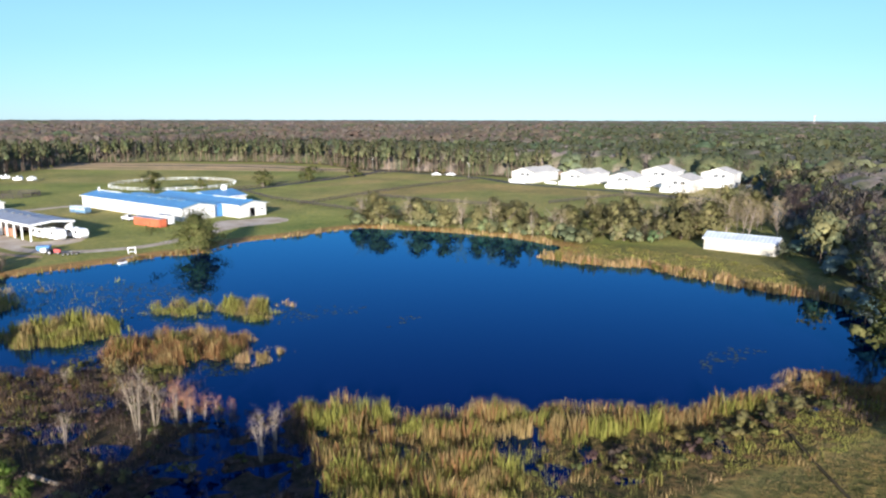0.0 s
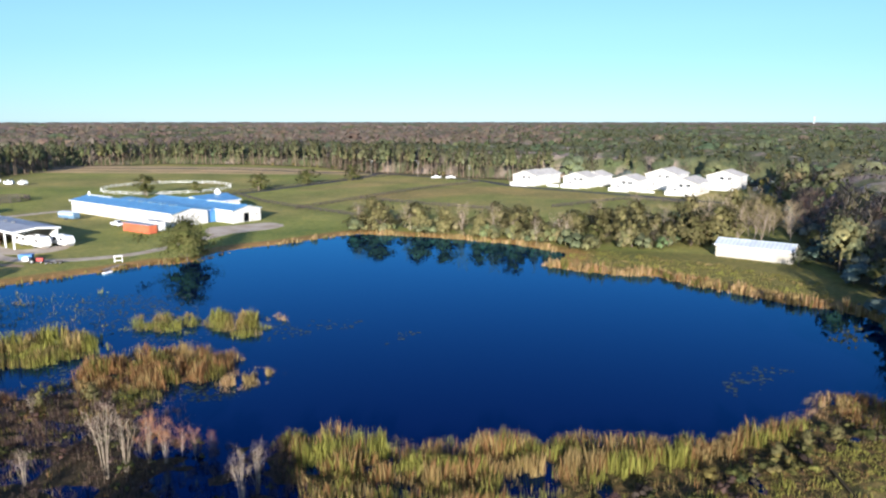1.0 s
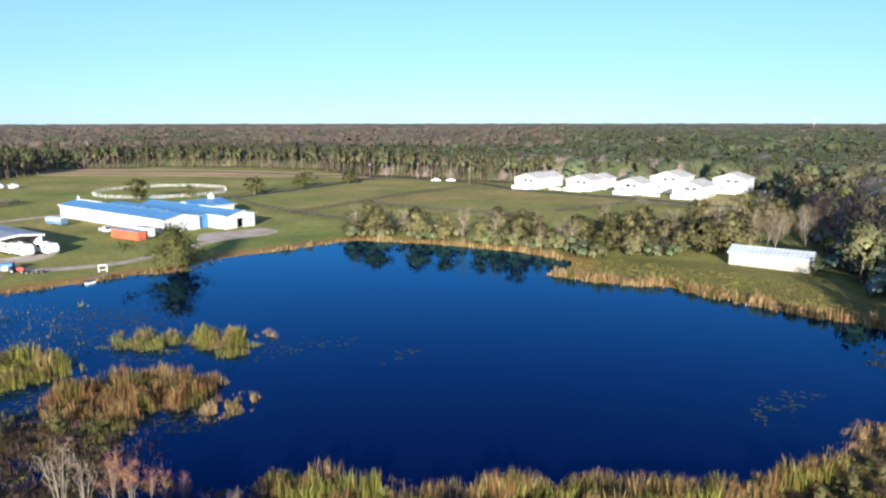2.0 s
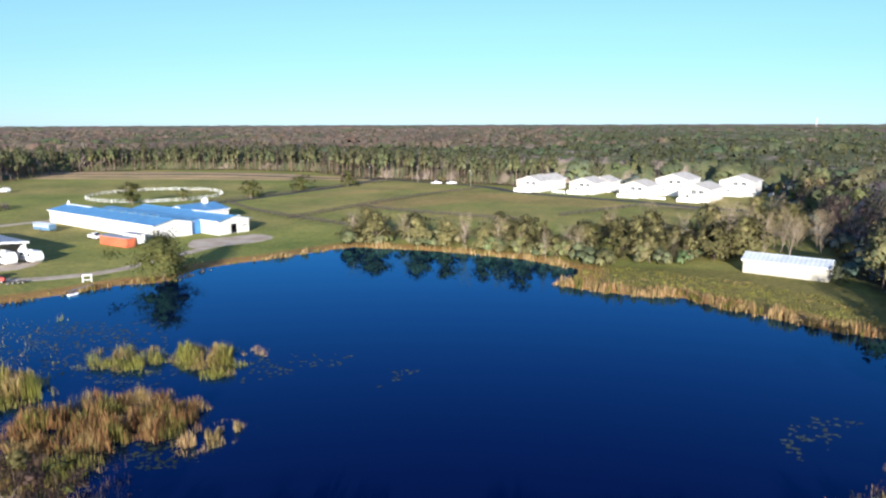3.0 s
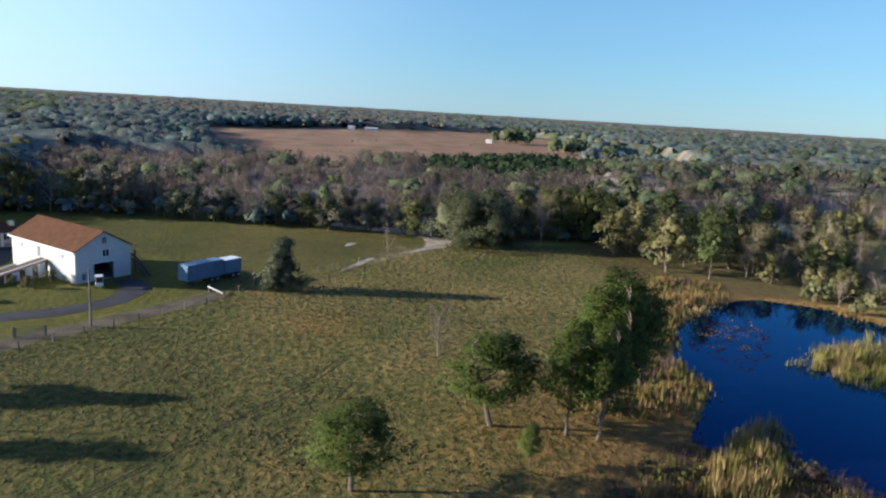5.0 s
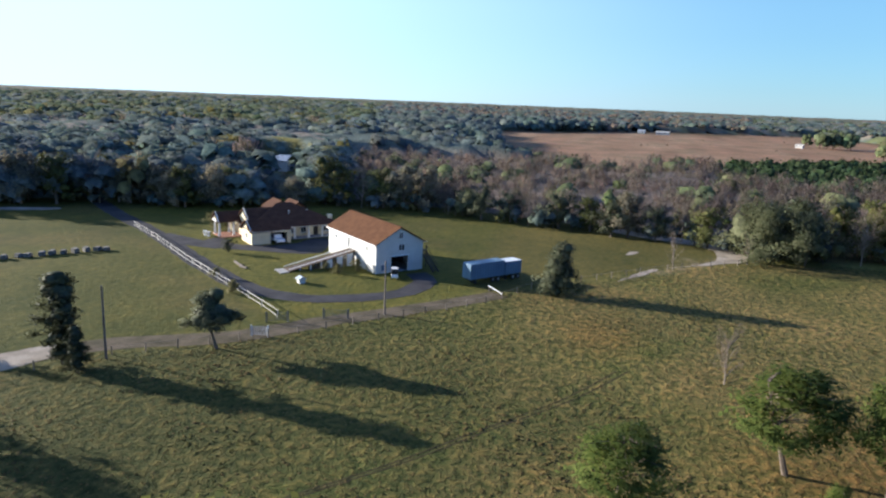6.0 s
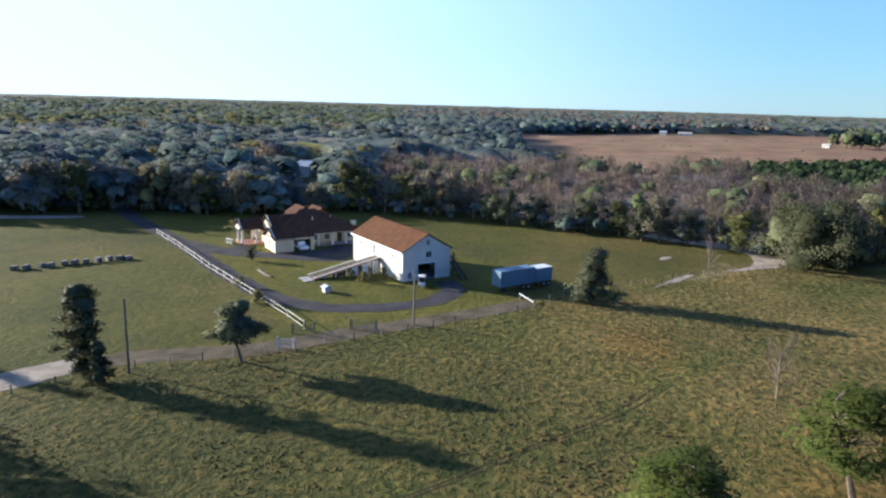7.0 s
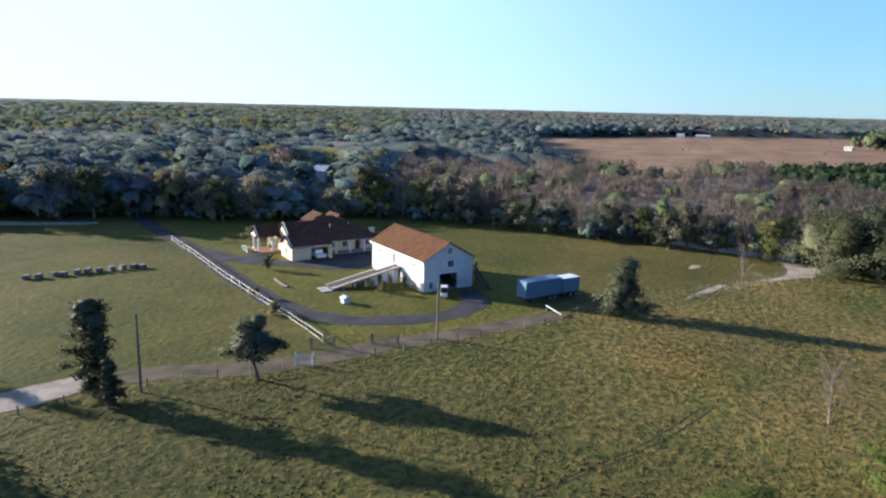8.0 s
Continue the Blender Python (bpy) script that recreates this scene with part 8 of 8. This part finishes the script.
reeds("marsh_scrub", [(-47, 78), (-54, 85), (-44, 90), (-34, 88), (-28, 82), (-24, 72), (-26, 62), (-33, 52), (-44, 52), (-44, 66)], 6, 0.7, {"grey": 5, "tan": 1, "olive": 2, "rust": 2}, "grey-brown leafless marsh scrub standing in water", 33, 0.03)
reeds("reed_fringe", [(21, 159), (23, 162.5), (30, 157.5), (38, 153), (46, 152), (51, 144.5), (57, 138), (62, 131), (68, 127), (72, 117), (69, 115), (65.5, 123.6), (59.5, 126.5), (54.8, 133.3), (48.2, 140.4), (43.6, 147.8), (36.6, 149), (28.6, 153)], 12, 1.9, {"tan": 6, "straw": 3, "olive": 2, "rust": 2}, "tan reed fringe along the east bank", 34, 0.16)
reeds("reed_fringe", [(-52, 181), (-41, 190), (-31, 200), (-24, 206), (-13, 203.5), (8, 196), (19, 189.5), (26, 182), (31, 175.5), (28.5, 174), (23.6, 179), (17, 186), (6.6, 192.2), (-4.2, 197), (-14, 199.8), (-24, 202.8), (-31, 196.6), (-41, 187)], 9, 1.5, {"tan": 5, "straw": 4, "olive": 3}, "tan reed fringe along the far bank", 35, 0.18)
reeds("reed_fringe", [(22, 160), (30, 176), (40, 176), (50, 170), (64, 160), (76, 142), (70, 124), (62, 132), (50, 146), (36, 155)], 5, 0.4, {"olive": 7, "tan": 1, "green": 3}, "olive rough grass on the east bank", 36, 0.12)
reeds("reed_fringe", [(-125, 113), (-119, 126), (-100, 133), (-87, 142), (-78, 150), (-66, 163), (-58, 166), (-54, 177), (-52, 175), (-57, 162), (-65, 159.5), (-78, 146), (-88, 137), (-101, 129), (-117, 123)], 6, 1.2, {"rust": 4, "tan": 3, "olive": 4}, "russet grass along the farm's bank", 37, 0.18)
reeds("reed_bed", [(-62, 71), (-70, 79), (-71, 85), (-64, 83), (-53, 75), (-52, 69), (-56, 67)], 15, 2.0, {"tan": 4, "olive": 5, "straw": 1}, "tall tan and olive reeds at the pasture's corner", 39, 0.07)
reeds("marsh_scrub", [(-114, 97), (-110, 106), (-99, 103), (-93, 95), (-95, 88), (-104, 90)], 9, 0.32, {"grey": 4, "rust": 3}, "dark red-brown mats of dead plants on shallow water", 40, 0.2)
reeds("reed_island", [(-91, 131), (-73, 109), (-60, 104), (-50, 110), (-60, 128), (-76, 139)], 1.1, 0.7, {"olive": 4, "tan": 4, "green": 2}, "sparse low reeds scattered over the shallow water", 44, 0.08)
reeds("marsh_scrub", [(-104, 90), (-92, 83), (-80, 83), (-68, 74), (-72, 62), (-92, 70), (-112, 84), (-140, 98), (-134, 112), (-122, 108)], 5, 1.3, {"olive": 4, "rust": 2, "tan": 3, "grey": 2}, "low brown and olive marsh scrub", 38, 0.16)


def tussocks(name, outline, step, height, tones, label, seed):
    """Low uneven mounds of coarse grass, each with a few stray blades."""
    r = np.random.RandomState(seed)
    x, y = spread(outline, step, seed, 1.6)
    k = wavy(x, y, 2.4, seed) > -0.55
    x, y = x[k], y[k]
    n = len(x)
    h = height * r.uniform(0.4, 1.35, n) * (1 + 0.35 * wavy(x, y, 9, seed + 3))
    z = land(x, y) - 0.03
    wide = h * r.uniform(1.3, 2.4, n)
    turn = r.uniform(0, 6.283, n)
    rim = [np.c_[x + np.cos(turn + a) * wide * r.uniform(0.6, 1.3, n), y + np.sin(turn + a) * wide * r.uniform(0.6, 1.3, n), z - 0.02] for a in np.arange(5) * 1.2566]
    top = np.c_[x + r.normal(0, 0.3, n) * h, y + r.normal(0, 0.3, n) * h, z + h]
    mound = np.stack(rim + [top], 1).reshape(-1, 3)
    mf = (np.array([(k, (k + 1) % 5, 5) for k in range(5)])[None] + 6 * np.arange(n)[:, None, None]).reshape(-1, 3)
    V = []
    for q in range(2):
        a = r.uniform(0, 6.283, n)
        w = h * r.uniform(0.5, 1.0, n)
        ox, oy, wx, wy = np.cos(a) * h * 0.7, np.sin(a) * h * 0.7, -np.sin(a) * w, np.cos(a) * w
        V.append(np.stack([np.c_[x - wx * 0.5, y - wy * 0.5, z], np.c_[x + wx * 0.5, y + wy * 0.5, z], np.c_[x + ox + wx * 0.3, y + oy + wy * 0.3, z + h * r.uniform(1.0, 1.5, n)], np.c_[x + ox - wx * 0.4, y + oy - wy * 0.4, z + h * r.uniform(0.8, 1.5, n)]], 1))
    v = np.stack(V, 1).reshape(-1, 3)
    u = np.clip((0.5 + 0.4 * wavy(x, y, 7, seed + 9) + r.normal(0, 0.2, n)) * len(tones), 0, len(tones) - 1).astype(int)
    t = np.array(tones)[u] * r.uniform(0.75, 1.2, (n, 1))
    ob = arrays(name, np.r_[v, mound], np.arange(len(v)).reshape(-1, 4), GRASS, tint=np.r_[np.repeat(t, 8, 0), np.repeat(t, 6, 0)], tris=mf + len(v))
    ob.data.shade_flat()
    return tagged(ob, label, "grass", kind="stuff")


tussocks("pasture_tussocks", [(-62, -30), (-84, -10), (-100, 3), (-119, 17), (-150, 44), (-160, 60), (-120, 72), (-84, 66), (-40, 46), (-30, 10), (-40, -20)], 0.7, 0.115, [(0.12, 0.118, 0.038), (0.175, 0.138, 0.056), (0.215, 0.158, 0.068)], "coarse brown-green grass tussocks of the pasture", 41)
tussocks("bank_tussocks", [(18, 50), (28, 57), (44, 66), (58, 74), (66, 50), (40, 30), (20, 40)], 0.42, 0.085, [(0.15, 0.13, 0.042), (0.2, 0.155, 0.062), (0.24, 0.18, 0.08)], "coarse tan grass on the near bank", 42)

for x, y, h, n, tuft, label in ((-30.8, 66.0, 8.6, 8, PALE_TWIG, "tall bleached leafless sapling fanning out of dark water"), (-29.6, 67.2, 6.6, 6, PALE_TWIG, "bleached leafless sapling beside a taller one"), (-37.5, 64.6, 4.2, 8, PALE_TWIG, "small bleached sapling in open dark water"),
                                (-45.3, 79.3, 3.4, 7, PALE_TWIG, "small grey sapling in brown scrub"), (-28.2, 69.2, 5.4, 8, RUST_TWIG, "pale-stemmed sapling with russet tufts"), (-26.6, 69.0, 5.0, 7, RUST_TWIG, "slender sapling with russet leaves"),
                                (-22.5, 57.8, 2.6, 7, PALE_TWIG, "low bleached sapling in tree shade"), (-17.2, 61.4, 6.0, 9, TWIG, "grey bushy leafless sapling beside the cattails"), (-16.4, 63.6, 5.4, 8, TWIG, "grey leafless sapling beside the cattails")):
    sapling(x, y, h, n, tuft, label, int(h * 10 + n))
for kind, x, y, h in (("rust", -24.0, 69.6, 3.4), ("rust", -22.6, 70.2, 3.0), ("rust", -25.6, 70.4, 3.2), ("bush", -41, 84, 2.2), ("bush", -46, 82, 2.0), ("fresh", -38.6, 56.4, 3.0), ("fresh", -41.5, 57.4, 2.8), ("fresh", -35.8, 54.6, 2.4), ("bush", -31, 58.5, 1.6), ("bush", -28.6, 57.6, 1.5),
                      ("bush", 32, 70, 1.6), ("bush", 36, 72, 1.8), ("bush", 28, 66, 1.4), ("bush", 40, 74, 1.7)):
    plant(kind, x, y, h, 0.9)
o = thing("log", pose(-35.6, 57.2, 0, 0, 0, -25), "pale fallen log at the marsh's edge", "log")
part("stem", rod(bmesh.new(), (-2.0, 0, 0.2), (2.0, 0, 0.25), 0.24, 0.17, 9), PALE_STEM, o)


def pads(outline, per_m2, seed, tone, label):
    """Floating leaves on the water."""
    r = np.random.RandomState(seed)
    p = np.array(outline)
    lo, hi = p.min(0), p.max(0)
    n = int(per_m2 * (hi - lo).prod())
    x, y = r.uniform(lo[0], hi[0], n), r.uniform(lo[1], hi[1], n)
    k = (inside(x, y, outline) < 0) & (wavy(x, y, 1.6, seed) > 0.0)
    x, y = x[k], y[k]
    n, a = len(x), np.linspace(0, 6.283, 7)[:6]
    s = r.uniform(0.1, 0.3, n)
    v = np.stack([np.c_[x + s * np.cos(t), y + s * np.sin(t) * 0.9, np.full(n, -0.243)] for t in a], 1)
    v[:, :, 2] += r.uniform(0, 0.012, (n, 1))
    return tagged(arrays("lily_pads", v.reshape(-1, 3), np.arange(6 * n).reshape(-1, 6), GRASS, tint=np.repeat(C(tone) * r.uniform(0.7, 1.3, (n, 1)), 6, 0)), label, "water lilies", kind="stuff")


pads([(-26, 106), (-14, 113), (-13, 117), (-24, 118), (-29, 112)], 2.2, 51, (0.12, 0.16, 0.115), "dull green lily pads scattered on open water")
pads([(-9, 104), (-5, 108), (-3, 112), (-8, 110)], 1.6, 52, (0.12, 0.16, 0.115), "dull green lily pads scattered on open water")
pads([(34, 84), (40, 88), (46, 94), (40, 96), (34, 90)], 2.0, 53, (0.12, 0.16, 0.115), "dull green lily pads near the east shore")
pads([(-110, 95), (-105, 105), (-92, 97), (-86, 90), (-96, 86)], 3.2, 54, (0.045, 0.025, 0.03), "dark purple lily pads in the marsh")
pads([(-46, 86), (-28, 84), (-22, 88), (-28, 90), (-40, 88)], 2.6, 55, (0.12, 0.145, 0.075), "olive lily pads round the reed island")
pads([(-88, 122), (-60, 136), (-44, 124), (-40, 108), (-66, 110), (-80, 112)], 1.2, 56, (0.12, 0.145, 0.09), "olive floating leaves between the reed clumps")
pads([(-68, 130), (-48, 136), (-34, 106), (-40, 104), (-53, 111)], 1.6, 57, (0.14, 0.18, 0.17), "pale floating leaves over the shallow water")
pads([(-56, 94), (-46, 101), (-43, 91), (-50, 88)], 3.0, 58, (0.12, 0.16, 0.14), "pale floating leaves between reed islands")
pads([(-33, 86), (-27, 91), (-24, 85), (-28, 83)], 3.0, 59, (0.1, 0.14, 0.11), "dull green floating leaves below the island's tip")
ribbon("drainage_ditch", [(35.8, 67), (35.2, 62), (34.8, 55), (34.4, 46)], 0.32, SOIL, "narrow dark drainage ditch across the bank", "ditch", 0.1)
